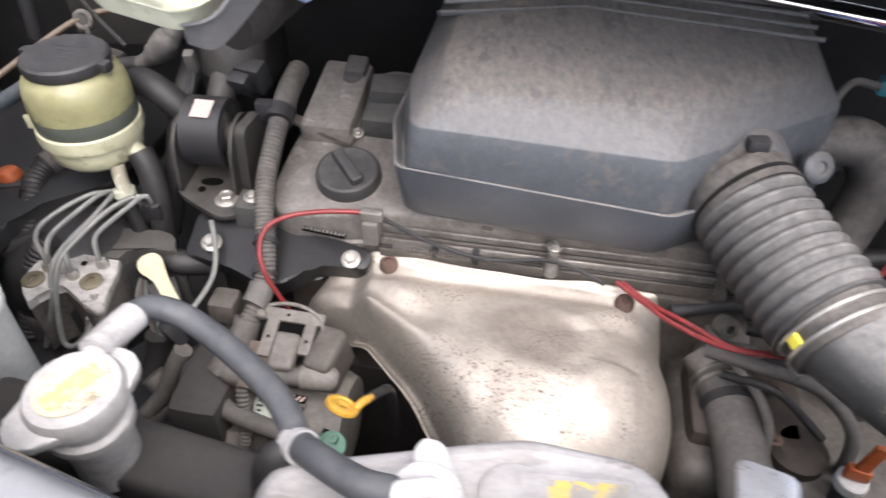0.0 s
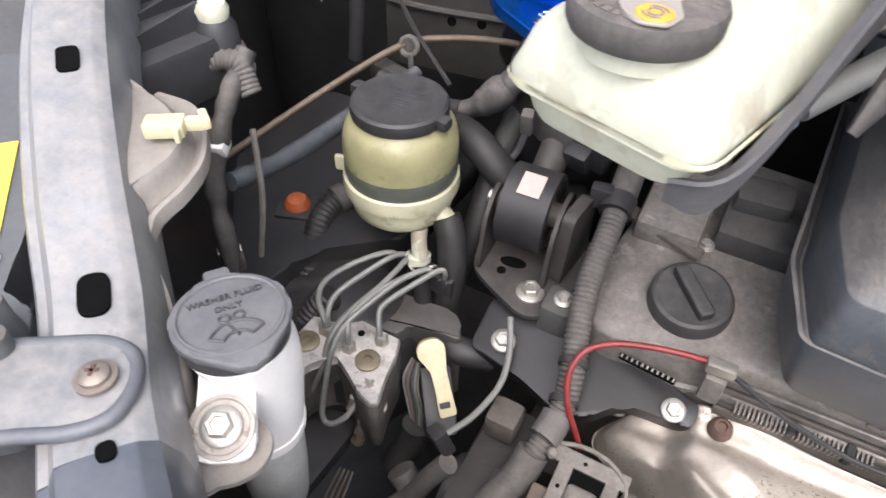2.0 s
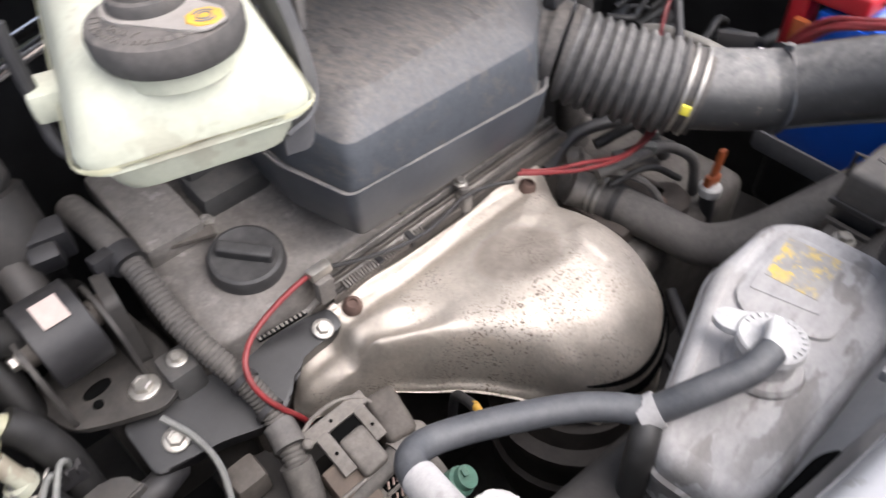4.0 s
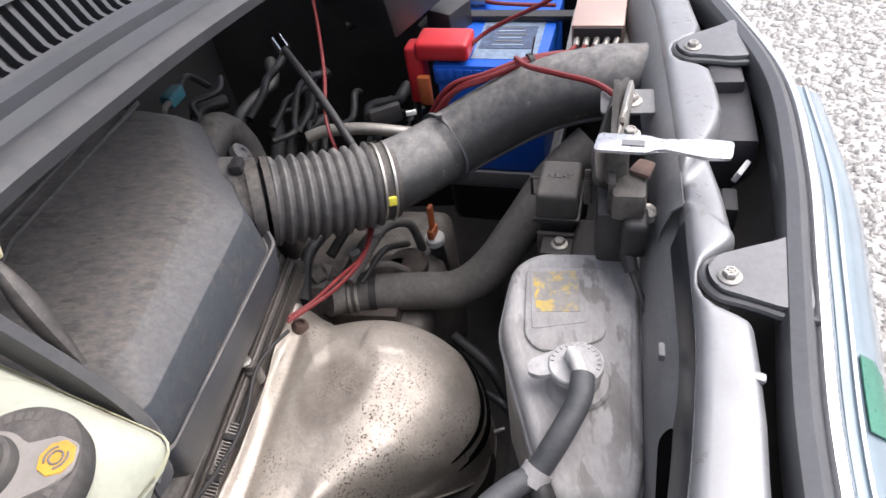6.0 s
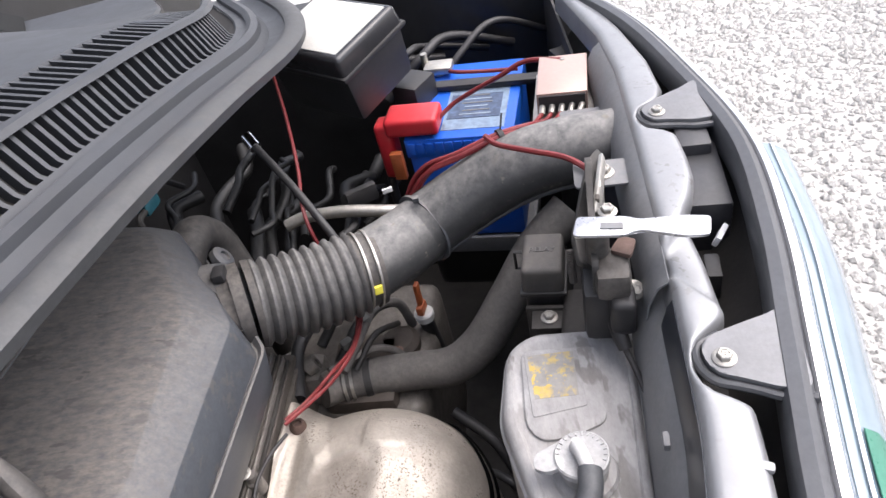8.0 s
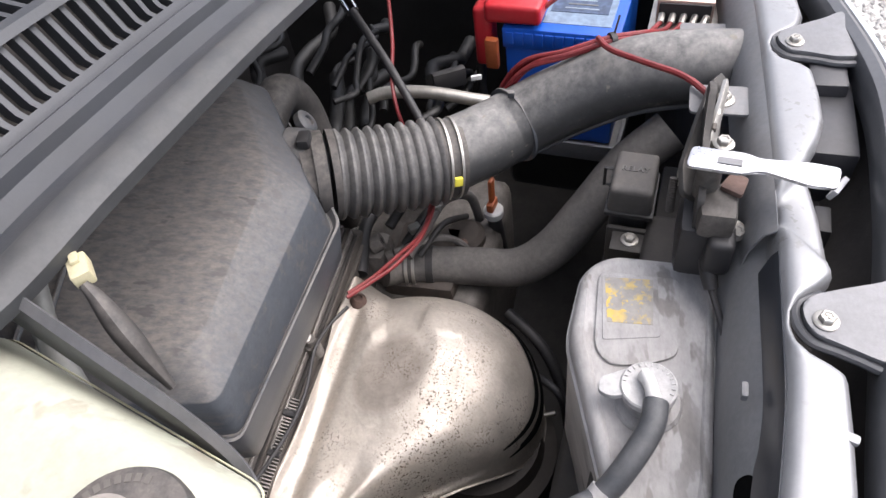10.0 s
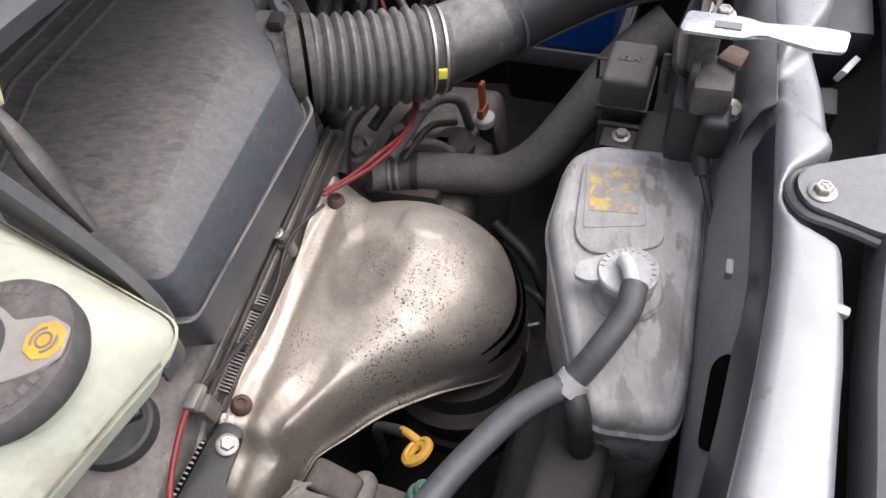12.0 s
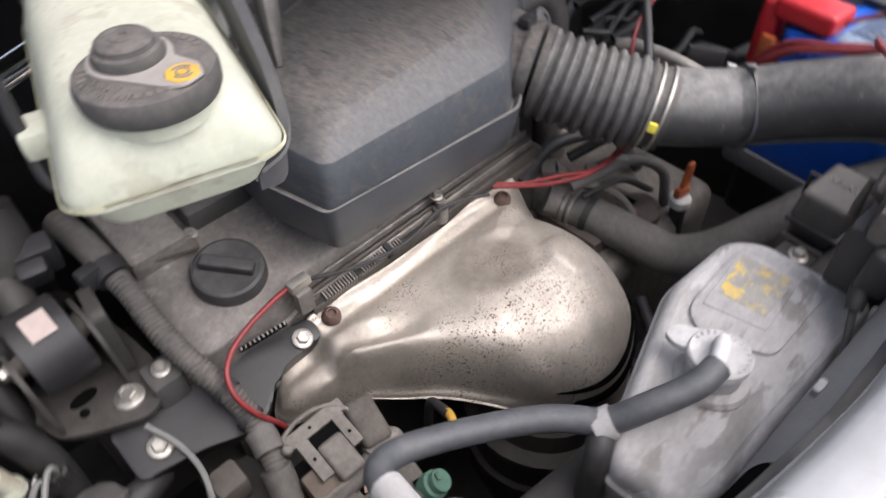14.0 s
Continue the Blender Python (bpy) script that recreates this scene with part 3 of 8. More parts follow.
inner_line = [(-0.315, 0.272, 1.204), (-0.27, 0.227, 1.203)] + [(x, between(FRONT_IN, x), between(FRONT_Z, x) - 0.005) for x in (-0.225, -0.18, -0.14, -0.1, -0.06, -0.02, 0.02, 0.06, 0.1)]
# upright inner face: the shade on it is put in as blue-black
part("inner_face", thicken(sweep(spline(inner_line, 6), lambda s: [(0.0005, -0.001 + 0.002 * (1 - s)), (0.004, -0.008), (0.009, -0.036)]), 0.0015), mat("glossy paint with blue-black shade", (0.022, 0.026, 0.034), 0.28, 0.0, 0.2, 20, 300, 0.04, 0.25, (0.1, 0.098, 0.096)), rail, "inner edge of the rail, its shade coloured blue-black")

slope_line = [(x, between(FRONT_IN, x), between(FRONT_Z, x) - 0.006) for x in (0.12, 0.16, 0.2, 0.26, 0.32, 0.38, 0.44, 0.52, 0.6)]
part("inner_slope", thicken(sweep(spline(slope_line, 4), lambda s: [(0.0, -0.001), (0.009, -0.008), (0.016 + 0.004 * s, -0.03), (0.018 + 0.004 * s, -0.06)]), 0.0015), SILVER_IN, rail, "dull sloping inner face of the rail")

# bracket on the rail with the cross-head screw
tab = thing("rail_bracket", (-0.35, 0.28, 1.21), "grey painted steel bracket with a rounded end, screwed to the rail", "bracket", move=(0.005, 0.004, -0.005))
arm = [(-0.03, -0.024), (-0.044, -0.028), (-0.05, 0.02), (-0.004, 0.023), (0.0115, 0.017), (0.016, 0.0), (0.0115, -0.017), (-0.004, -0.023)]
part("plate", prism(rounded(arm, 0.01, 4), 0, 0.0105, at((-0.348, 0.278, 1.213), 20), 0.004), SILVER, tab)
part("rim", tube([at((-0.348, 0.278, 1.221), 20) @ Vector((x, y, 0)) for x, y in ((-0.05, 0.02), (-0.03, 0.0215), (-0.004, 0.0225), (0.0105, 0.0155), (0.0155, 0.0), (0.0105, -0.0155), (-0.004, -0.0225), (-0.025, -0.0245), (-0.044, -0.028))], 0.0036, 10), mat("dark worn bracket rim", (0.1, 0.11, 0.125), 0.45, 0.2, 0.2, 30, 300, 0.08, 0.4, (0.17, 0.165, 0.16)), tab)
pm_ = Matrix.Translation((-0.348, 0.279, 1.2252))
PANHEAD = mat("brown tinged screw", (0.25, 0.21, 0.18), 0.45, 0.7, 0.3, 60, 300, 0.2, 0.3)
sc = part("screw", lathe([(0, 0), (0.0092, 0), (0.0092, 0.0015), (0.0068, 0.0018), (0.0066, 0.0038), (0.0046, 0.0054), (0, 0.006)], pm_, 26), PANHEAD, tab, "brown tinged cross-head screw")
for a in (20, 110):
    part("slot", rbox((0.0058, 0.0015, 0.0008), pm_ @ pose(0, 0, 0.0055, 0, 0, a), 0), RUST, sc)

# inner flange with the round tab that carries the cream clip
flange = thing("wing_flange", (-0.4, 0.42, 1.2), "brown dusty steel flange with a rounded tab and pressed groove", "body panel")
BROWNED = mat("brown dusty body paint", (0.21, 0.195, 0.178), 0.65, 0.1, 0.22, 24, 300, 0.12, 0.7, (0.25, 0.222, 0.19))
FL_OUT = [(-0.4781, 0.4654, 1.247), (-0.4541, 0.4339, 1.243), (-0.4273, 0.3999, 1.241), (-0.4159, 0.3858, 1.239), (-0.4037, 0.3709, 1.235), (-0.3909, 0.3554, 1.229), (-0.3755, 0.3402, 1.221), (-0.354, 0.322, 1.212), (-0.3256, 0.2946, 1.204), (-0.3041, 0.2705, 1.199)]
FL_MID = [(-0.4394, 0.4459, 1.247), (-0.4137, 0.4387, 1.244), (-0.3913, 0.421, 1.242), (-0.3863, 0.4038, 1.24), (-0.391, 0.3905, 1.237), (-0.3965, 0.3759, 1.231), (-0.3865, 0.3605, 1.224), (-0.372, 0.346, 1.213), (-0.3347, 0.3106, 1.2), (-0.3174, 0.2883, 1.185)]
FL_LIP = [(-0.432, 0.457, 1.24), (-0.408, 0.455, 1.2385), (-0.3899, 0.4409, 1.237), (-0.3752, 0.4169, 1.235), (-0.3748, 0.3959, 1.23), (-0.3824, 0.3769, 1.222), (-0.3762, 0.362, 1.212), (-0.3593, 0.3472, 1.199), (-0.3389, 0.3249, 1.179), (-0.3252, 0.3053, 1.161)]


def strip(a, b, steps):
    """A pressed strip between two lines; steps: (share of the way across, drop)."""
    bm = bmesh.new()
    rows = [[bm.verts.new(p.lerp(q, f) - Vector((0, 0, d))) for f, d in steps] for p, q in zip(spline(a, 7), spline(b, 7))]
    for r0, r1 in zip(rows, rows[1:]):
        for k in range(len(steps) - 1):
            bm.faces.new((r0[k], r0[k + 1], r1[k + 1], r1[k]))
    return bm


part("plate", thicken(strip(FL_OUT, FL_MID, ((0, 0), (0.3, 0), (0.7, 0), (1, 0))), 0.002), BROWNED, flange, angle=50)
part("skirt", thicken(sweep(spline(RAIL[5:9], 8), [(0.012, -0.01), (0.02, -0.022), (0.022, -0.05), (0.02, -0.1)]), 0.002), BROWNED, flange)
part("rim", thicken(strip(FL_MID, FL_LIP, ((0, 0), (0.1, 0.0008), (0.2, 0.003), (0.32, 0.009), (0.46, 0.0105), (0.6, 0.008), (0.8, 0.004), (1, 0.0025), (1.03, 0.004), (1.02, 0.012))), 0.0015), BROWNED, flange)
ear = [(-0.334, 0.306), (-0.318, 0.314), (-0.301, 0.3202), (-0.2885, 0.3165), (-0.2825, 0.306), (-0.2835, 0.294), (-0.291, 0.2845), (-0.303, 0.278), (-0.301, 0.262), (-0.318, 0.268)]
part("ear", prism(rounded(ear, 0.006, 4), 1.153, 1.1565, None, 0.0012), BROWNED, flange)

clip = thing("trim_clip", (-0.392, 0.415, 1.243), "cream plastic trim clip lying on the flange", "clip", move=(0.003, -0.005, 0.002))
cm = at((-0.397, 0.42, 1.243), 25) @ Matrix.Diagonal((0.64, 0.64, 0.64, 1))
part("body", rbox((0.034, 0.02, 0.014), cm, 0.003), CREAMCLIP, clip)
part("barb", rbox((0.016, 0.009, 0.012), cm @ pose(0.024, 0.003, 0.001), 0.003), CREAMCLIP, clip)
part("hook", rbox((0.008, 0.022, 0.01), cm @ pose(0.031, 0.009, 0.002, 0, 0, 20), 0.003), CREAMCLIP, clip)
part("leg", rbox((0.005, 0.01, 0.012), cm @ pose(0.012, -0.012, 0), 0.002), CREAMCLIP, clip)

# outer wing beside the lamp
part("outer_wing", thicken(sweep(spline(RAIL[0:9], 6), [(-0.05, -0.13), (-0.1, -0.09), (-0.14, -0.08), (-0.3, -0.1), (-0.5, -0.3)]), 0.003), mat("grey outer wing paint", (0.12, 0.124, 0.13), 0.4, 0.2, 0.2, 14, 300, 0.05, 0.5, (0.17, 0.165, 0.16)), flange)

# outer edge: rubber strip, bonnet-gap trim, lamp and bumper skin
EDGE = [(-0.36, 0.19, 1.2), (-0.25, 0.128, 1.2), (-0.15, 0.098, 1.2), (-0.067, 0.076, 1.2), (0.043, 0.04, 1.2), (0.156, 0.004, 1.2), (0.29, -0.026, 1.195), (0.449, -0.028, 1.185), (0.62, -0.02, 1.17), (0.8, 0.01, 1.15)]
nose = thing("nose_trim", (0.1, -0.05, 0.9), "silver car nose with a black rubber edge strip and clear lamp lens", "bumper")
part("rubber_strip", sweep(spline(EDGE, 8), [(0.007, -0.03), (0.008, -0.002), (0.005, 0.004), (-0.004, 0.006), (-0.009, 0.003), (-0.0125, -0.004), (-0.0125, -0.03)], True), mat("weathered grey rubber strip", (0.1, 0.103, 0.11), 0.3, 0.3, 0.12, 12, 300, 0.05, 0.3, (0.09, 0.088, 0.086)), nose)
part("trim", thicken(sweep(spline(EDGE, 8), [(-0.0125, -0.005), (-0.015, -0.001), (-0.021, -0.002), (-0.025, -0.008), (-0.027, -0.016)]), 0.002), CHROMETRIM := mat("satin chrome trim", (0.7, 0.7, 0.71), 0.2, 0.9, 0.05, 10, 200, 0.0), nose)
part("lens", thicken(sweep(spline(EDGE[2:7], 8), [(-0.027, -0.012), (-0.034, -0.0135), (-0.05, -0.022), (-0.066, -0.05), (-0.074, -0.1)]), 0.003), LENS, nose, "clear lamp lens with pale blue reflections")
part("skin", thicken(sweep(spline(EDGE, 8), [(-0.022, -0.018), (-0.035, -0.026), (-0.06, -0.1), (-0.09, -0.22), (-0.12, -0.5), (-0.1, -0.8), (-0.02, -0.95)]), 0.003), SILVER, nose)
part("green_mark", thicken(sweep(spline([(-0.07, 0.077, 1.2), (-0.04, 0.068, 1.2), (-0.015, 0.06, 1.2)], 4), [(-0.041, -0.0142), (-0.05, -0.0195), (-0.06, -0.036)]), 0.001), mat("dim green lens patch", (0.05, 0.2, 0.14), 0.3), nose, "green patch inside the lens")
part("lens_divider", thicken(sweep(spline(EDGE[2:7], 8), [(-0.0345, -0.0115), (-0.037, -0.0125)]), 0.001), CHROMETRIM, nose)
part("gutter", thicken(sweep(spline(EDGE, 8), [(0.0, -0.028), (0.006, -0.06), (0.03, -0.085), (0.05, -0.085)]), 0.003), DEEP, nose)

# brackets between rail and nose
PLATEGREY = mat("grey painted pressed steel", (0.19, 0.19, 0.196), 0.32, 0.3, 0.15, 30, 400, 0.04, 0.4, (0.19, 0.185, 0.18))
# dark colour for the shadow line in the pressing round each bracket
RIMSHADE = mat("shade round the bracket", (0.06, 0.062, 0.068), 0.35, 0.2, 0.15, 30, 300, 0.04, 0.3, (0.12, 0.116, 0.112))
for c, yaw in (((0.033, 0.088, 1.2), 0), ((0.358, 0.0265, 1.191), 9)):
    br = thing("nose_bracket", (c[0], c[1], c[2] - 0.02), "silver pressed steel bracket bolted to the support rail", "bracket", "brackets along the nose")
    bo = [(0.026, 0.0), (0.019, 0.0105), (0.003, 0.013), (-0.012, 0.0085), (-0.02, -0.004), (-0.028, -0.015), (-0.036, -0.026), (-0.041, -0.045), (0.045, -0.064), (0.036, -0.044), (0.0315, -0.022)]
    part("plate", prism(rounded([(0.86 * x, y) for x, y in bo], 0.006, 4), -0.003, 0.003, at(c, yaw), 0.0015), PLATEGREY, br)
    # added tube that draws the shade along the plate's edge
    part("flange", tube([Matrix(at(c, yaw)) @ Vector((0.86 * x, y, -0.0035)) for x, y in ((0.03, -0.006), (0.022, 0.0115), (0.003, 0.016), (-0.014, 0.0105), (-0.023, -0.003), (-0.031, -0.015), (-0.04, -0.027), (-0.046, -0.046))], 0.0036, 8), RIMSHADE, br, "dark tube for the shadow line round the bracket")
    screw((c[0], c[1], c[2] + 0.003), (0, 0, 1), 0.0085, br, ZINC, "screw", True, True)
bx = thing("horn_cover", (0.3, 0.0, 1.08), "black plastic cover between rail and nose", "cover")
part("body", rbox((0.105, 0.044, 0.072), at((0.275, 0.01, 1.1), -12), 0.006), COVERBLACK := mat("glossy black cover plastic", (0.035, 0.035, 0.04), 0.3, 0.0, 0.2, 18, 260, 0.05, 0.4, (0.11, 0.106, 0.104)), bx)
part("upper", rbox((0.07, 0.034, 0.03), at((0.335, 0.0, 1.155), -10), 0.006), COVERBLACK, bx)
part("connector", rbox((0.03, 0.014, 0.03), at((0.17, 0.038, 1.12), -14), 0.003), BLACK, bx)
part("connector", rbox((0.02, 0.012, 0.03), at((0.0, 0.075, 1.12), -16), 0.003), BLACK, bx)
part("white_tag", rbox((0.022, 0.005, 0.012), at((0.2, 0.022, 1.15), -40, 20), 0.001), PRINT, bx)
# pins and studs on the rail
for p, yaw in (((-0.046, 0.1005, 1.2035), 63), ((0.424, 0.02, 1.187), 70)):
    solo("pin", rbox((0.022, 0.007, 0.006), at((p[0], p[1], p[2] - 0.006), yaw), 0.003), SILVERCLEAN, "small silver pressed pin on the support rail", "pin")
solo("stud", rbox((0.012, 0.005, 0.008), at((0.0, 0.139, 1.163), -12), 0.002), SILVER_IN, "short grey stud on the inner ledge", "stud")

# inner ledge with the long slot
LEDGE = [(-0.3, 0.215, 1.17), (-0.2, 0.175, 1.17), (-0.1, 0.147, 1.17), (0.0, 0.128, 1.168), (0.1, 0.108, 1.165), (0.17, 0.095, 1.162)]
ledge = thing("inner_ledge", (-0.05, 0.15, 1.1), "grey dusty steel ledge below the support rail with a long slot", "body panel")
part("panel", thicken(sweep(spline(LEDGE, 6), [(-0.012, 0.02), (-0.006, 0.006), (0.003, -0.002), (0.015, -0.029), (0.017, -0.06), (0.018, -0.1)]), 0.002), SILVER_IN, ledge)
# the slot is a black plate on the panel, coloured as its shade
part("hole", prism(rounded([(-0.03, -0.0115), (0.03, -0.0105), (0.03, 0.0105), (-0.03, 0.0115)], 0.01, 5), -0.003, 0.0022, at((-0.084, 0.153, 1.1535), -15) @ pose(0, 0, 0, -66, 0, 0)), HOLESHADE, ledge)

# raised bonnet, hinged behind the cowl
solo("bonnet", rbox((1.8, 0.03, 1.0), at((0.1, 1.3, 1.75), -11, 22), 0.01), DARKPANEL, "raised dark bonnet panel over the engine bay", "bonnet", "structure")

# ---- cowl and windscreen ----
COWL_LINE = [(-1.1, 1.35, 1.36), (-0.6, 1.0, 1.376), (-0.3, 0.74, 1.386), (-0.15, 0.6, 1.376), (-0.065, 0.547, 1.366), (0.031, 0.518, 1.362), (0.191, 0.481, 1.344), (0.35, 0.444, 1.319), (0.546, 0.404, 1.282), (0.72, 0.428, 1.254), (0.9, 0.508, 1.234)]
cowl = thing("windscreen_cowl", (0.2, 0.7, 1.2), "grey-black plastic windscreen cowl with a slotted air grille", "cowl")
path = spline(COWL_LINE, 8)
part("rubber_seal", sweep(path, [(0.004, -0.014), (-0.004, -0.012), (-0.006, -0.002), (0.0, 0.004), (0.012, 0.006), (0.02, 0.002), (0.024, -0.01)], True), SEAL, cowl, "grey-black rubber bonnet seal")
part("gutter", thicken(sweep(path, [(0.018, 0.0), (0.03, -0.008), (0.045, -0.008), (0.052, 0.002)]), 0.003), COWL, cowl)
part("bead", sweep(path, [(0.052, 0.0), (0.054, 0.01), (0.062, 0.014), (0.07, 0.01), (0.072, 0.0)], True), COWL, cowl)
part("face", thicken(sweep(path, [(0.07, 0.004), (0.08, 0.006), (0.084, 0.01)]), 0.003), COWL, cowl)
part("deck", thicken(sweep(path, [(0.165, 0.052), (0.17, 0.06), (0.23, 0.064), (0.34, 0.075)]), 0.004), COWL, cowl)
part("well", thicken(sweep(path, [(0.084, 0.004), (0.1, -0.004), (0.165, 0.02), (0.167, 0.056)]), 0.002), DEEP, cowl)
part("ridge", sweep(path[28:72], [(0.1, 0.046), (0.104, 0.0515), (0.111, 0.053), (0.116, 0.0495)], True), COWL, cowl)
for k in range(52):
    s = 0.424 + 0.427 * k / 52
    q, d = along(COWL_LINE, s)
    left = Vector((-d.y, d.x, 0)).normalized()
    fr = Matrix((left, d, Vector((0, 0, 1)))).transposed().to_4x4()
    fr.translation = q
    bm = prism([(0.08, 0.006), (0.09, 0.012), (0.104, 0.044), (0.112, 0.05), (0.166, 0.06), (0.166, 0.052), (0.114, 0.042), (0.1, 0.008), (0.084, 0.0)], -0.0023, 0.0023, Matrix(((1, 0, 0, 0), (0, 0, 1, 0), (0, 1, 0, 0), (0, 0, 0, 1))))
    bmesh.ops.transform(bm, matrix=fr, verts=bm.verts)
    part("slat", bm, COWL, cowl)
solo("windscreen", thicken(sweep(path, [(0.335, 0.08), (0.55, 0.23), (0.85, 0.42)]), 0.005), GLASS, "dark tinted windscreen glass", "windscreen", "structure")

# ---- engine ----
LIP = mat("worn bright casting edge", (0.27, 0.25, 0.23), 0.45, 0.5, 0.35, 50, 300, 0.2, 0.5, (0.2, 0.178, 0.157), speck=0.2)
engine = thing("engine", eng(0.05, 0.05, 0.75), "dusty cast aluminium engine head and valve cover", "engine")


def slope(v):
    return 1.0 + 0.2 * v


# valve cover: raised deck with a rounded rim, sloping up to the rear
def vc_ring(inset, dz):
    o = [(-0.142, 0.04), (-0.132, 0.014), (-0.11, 0.006), (-0.04, 0.016), (0.0, 0.027), (0.33, 0.032), (0.35, 0.05), (0.35, 0.24), (-0.06, 0.25), (-0.075, 0.22), (-0.12, 0.215), (-0.132, 0.15), (-0.14, 0.1)]
    cu, cv = 0.08, 0.12
    out = []
    for u, v in rounded(o, 0.014, 3):
        su, sv = u - cu, v - cv
        n = math.hypot(su, sv)
        u2, v2 = u - su / n * inset, v - sv / n * inset
        out.append(eng(u2, v2, slope(v2) + dz))
    return out


part("valve_cover", loft([vc_ring(-0.006, -0.045), vc_ring(-0.006, -0.036), vc_ring(0.0, -0.034), vc_ring(0.0, -0.006), vc_ring(0.0012, -0.002), vc_ring(0.004, 0.0), vc_ring(0.04, 0.003)]), ALU, engine)
part("cylinder_head", rbox((0.49, 0.276, 0.2), emat(0.115, 0.152, 0.765), 0.006), CAST, engine)
part("block", rbox((0.5, 0.32, 0.3), emat(0.08, 0.13, 0.5), 0.01), DEEP, engine)
# stepped front edge of the head: thin light lips over dark gaps, and a louvred strip
for width, v, z, mtl in ((0.004, 0.0275, 0.991, LIP), (0.004, 0.0235, 0.984, DEEP), (0.0035, 0.02, 0.986, CAST), (0.003, 0.017, 0.982, LIP), (0.005, 0.013, 0.975, DEEP), (0.003, 0.0095, 0.973, CAST)):
    part("lip", rbox((0.355, width, 0.014), emat(0.165, v, z - 0.014, 0, 0, 1.3), 0.0012, 1), mtl, engine)
part("flange", rbox((0.36, 0.026, 0.02), emat(0.165, 0.018, 0.935, 0, 0, 1.3), 0.003), CAST, engine)
for k in range(30):
    part("fin", rbox((0.0015, 0.011, 0.012), emat(0.004 + k * 0.0036, 0.0105 + 0.00008 * k, 0.9685, 18), 0), LIP, engine)
for u in (0.048, 0.092):
    part("clip", rbox((0.007, 0.014, 0.014), emat(u, 0.012, 0.9685, 12), 0.001, 1), BLACK, engine)
for u, v, z in ((0.1, 0.034, 0.997), (0.25, 0.036, 0.997)):
    part("edge_clip", rbox((0.012, 0.008, 0.006), emat(u, v - 0.006, z, 10), 0.002), LIP, engine)
# raised coil cover step on the cover
part("coil_cover", rbox((0.075, 0.05, 0.03), emat(-0.024, 0.152, 1.03, 10), 0.008), BLACKGREY := mat("dusty dark grey plastic", (0.05, 0.05, 0.05), 0.55, 0.0, 0.2, 30, 300, 0.12, 0.6, (0.13, 0.118, 0.106)), engine, "dark dusty plastic coil cover")
part("coil_plug", rbox((0.05, 0.034, 0.03), emat(-0.034, 0.172, 1.052, 12, 0, 6), 0.008), BLACKGREY, engine)
part("vent_boss", rbox((0.06, 0.12, 0.03), emat(-0.1, 0.172, 1.029, 10), 0.007), ALU, engine)
part("sensor", lathe([(0, 0), (0.014, 0), (0.014, 0.012), (0.011, 0.018), (0, 0.018)], emat(-0.09, 0.2, 1.047, 10), 18), BLACKGREY, engine)
part("sensor_plug", rbox((0.026, 0.03, 0.02), emat(-0.088, 0.215, 1.056, 14), 0.004), BLACKGREY, engine)
part("strap", rbox((0.08, 0.014, 0.006), emat(-0.104, 0.116, 1.036, 8, 6, -14), 0.002), CAST, engine)
for p, r in (((-0.065, 0.122, 1.035), 0.008), ((-0.16, 0.025, 1.003), 0.009), ((0.173, 0.018, 0.998), 0.008)):
    screw(eng(*p), (0, -0.15, 1), r, engine)
part("stud_post", lathe([(0, 0), (0.009, 0), (0.009, 0.02), (0.006, 0.022), (0.006, 0.03), (0, 0.03)], emat(0.173, 0.012, 0.965), 14), ALU, engine)
part("corner_boss", rbox((0.03, 0.034, 0.05), emat(-0.162, 0.024, 0.952), 0.006), BLACKGREY, engine)
part("corner_web", rbox((0.04, 0.02, 0.03), emat(-0.145, 0.026, 0.95), 0.005), CAST, engine)

cap = thing("oil_filler_cap", eng(-0.06, 0.066, 1.013), "black plastic oil filler cap with a raised grip bar", "cap")
cm = emat(-0.06, 0.066, 1.012, 11)
part("base", lathe([(0, 0), (0.036, 0), (0.0365, 0.004), (0.0355, 0.014), (0.034, 0.0175), (0.031, 0.019), (0.027, 0.0175), (0, 0.0165)], cm, 40), CAPBLACK, cap)
part("grip", rbox((0.052, 0.0135, 0.012), cm @ pose(0, 0, 0.0155, 0, 0, -48), 0.003, 3), CAPBLACK, cap)

# ---- heat shield over the exhaust manifold ----
SH = [(-0.062, 0.0), (-0.03, 0.008), (0.03, 0.008), (0.09, 0.001), (0.16, 0.002), (0.25, 0.006), (0.292, -0.006), (0.309, -0.05), (0.312, -0.105), (0.3, -0.155), (0.268, -0.203), (0.215, -0.232), (0.165, -0.234), (0.12, -0.206), (0.082, -0.157), (0.05, -0.113), (0.005, -0.076), (-0.04, -0.05), (-0.075, -0.036), (-0.089, -0.017)]
SHC = Vector((0.13, -0.085))


def smooth(a, b, x):
    t = max(0.0, min(1.0, (x - a) / (b - a)))
    return t * t * (3 - 2 * t)


def bell(*terms):
    return math.exp(-sum(t * t for t in terms))


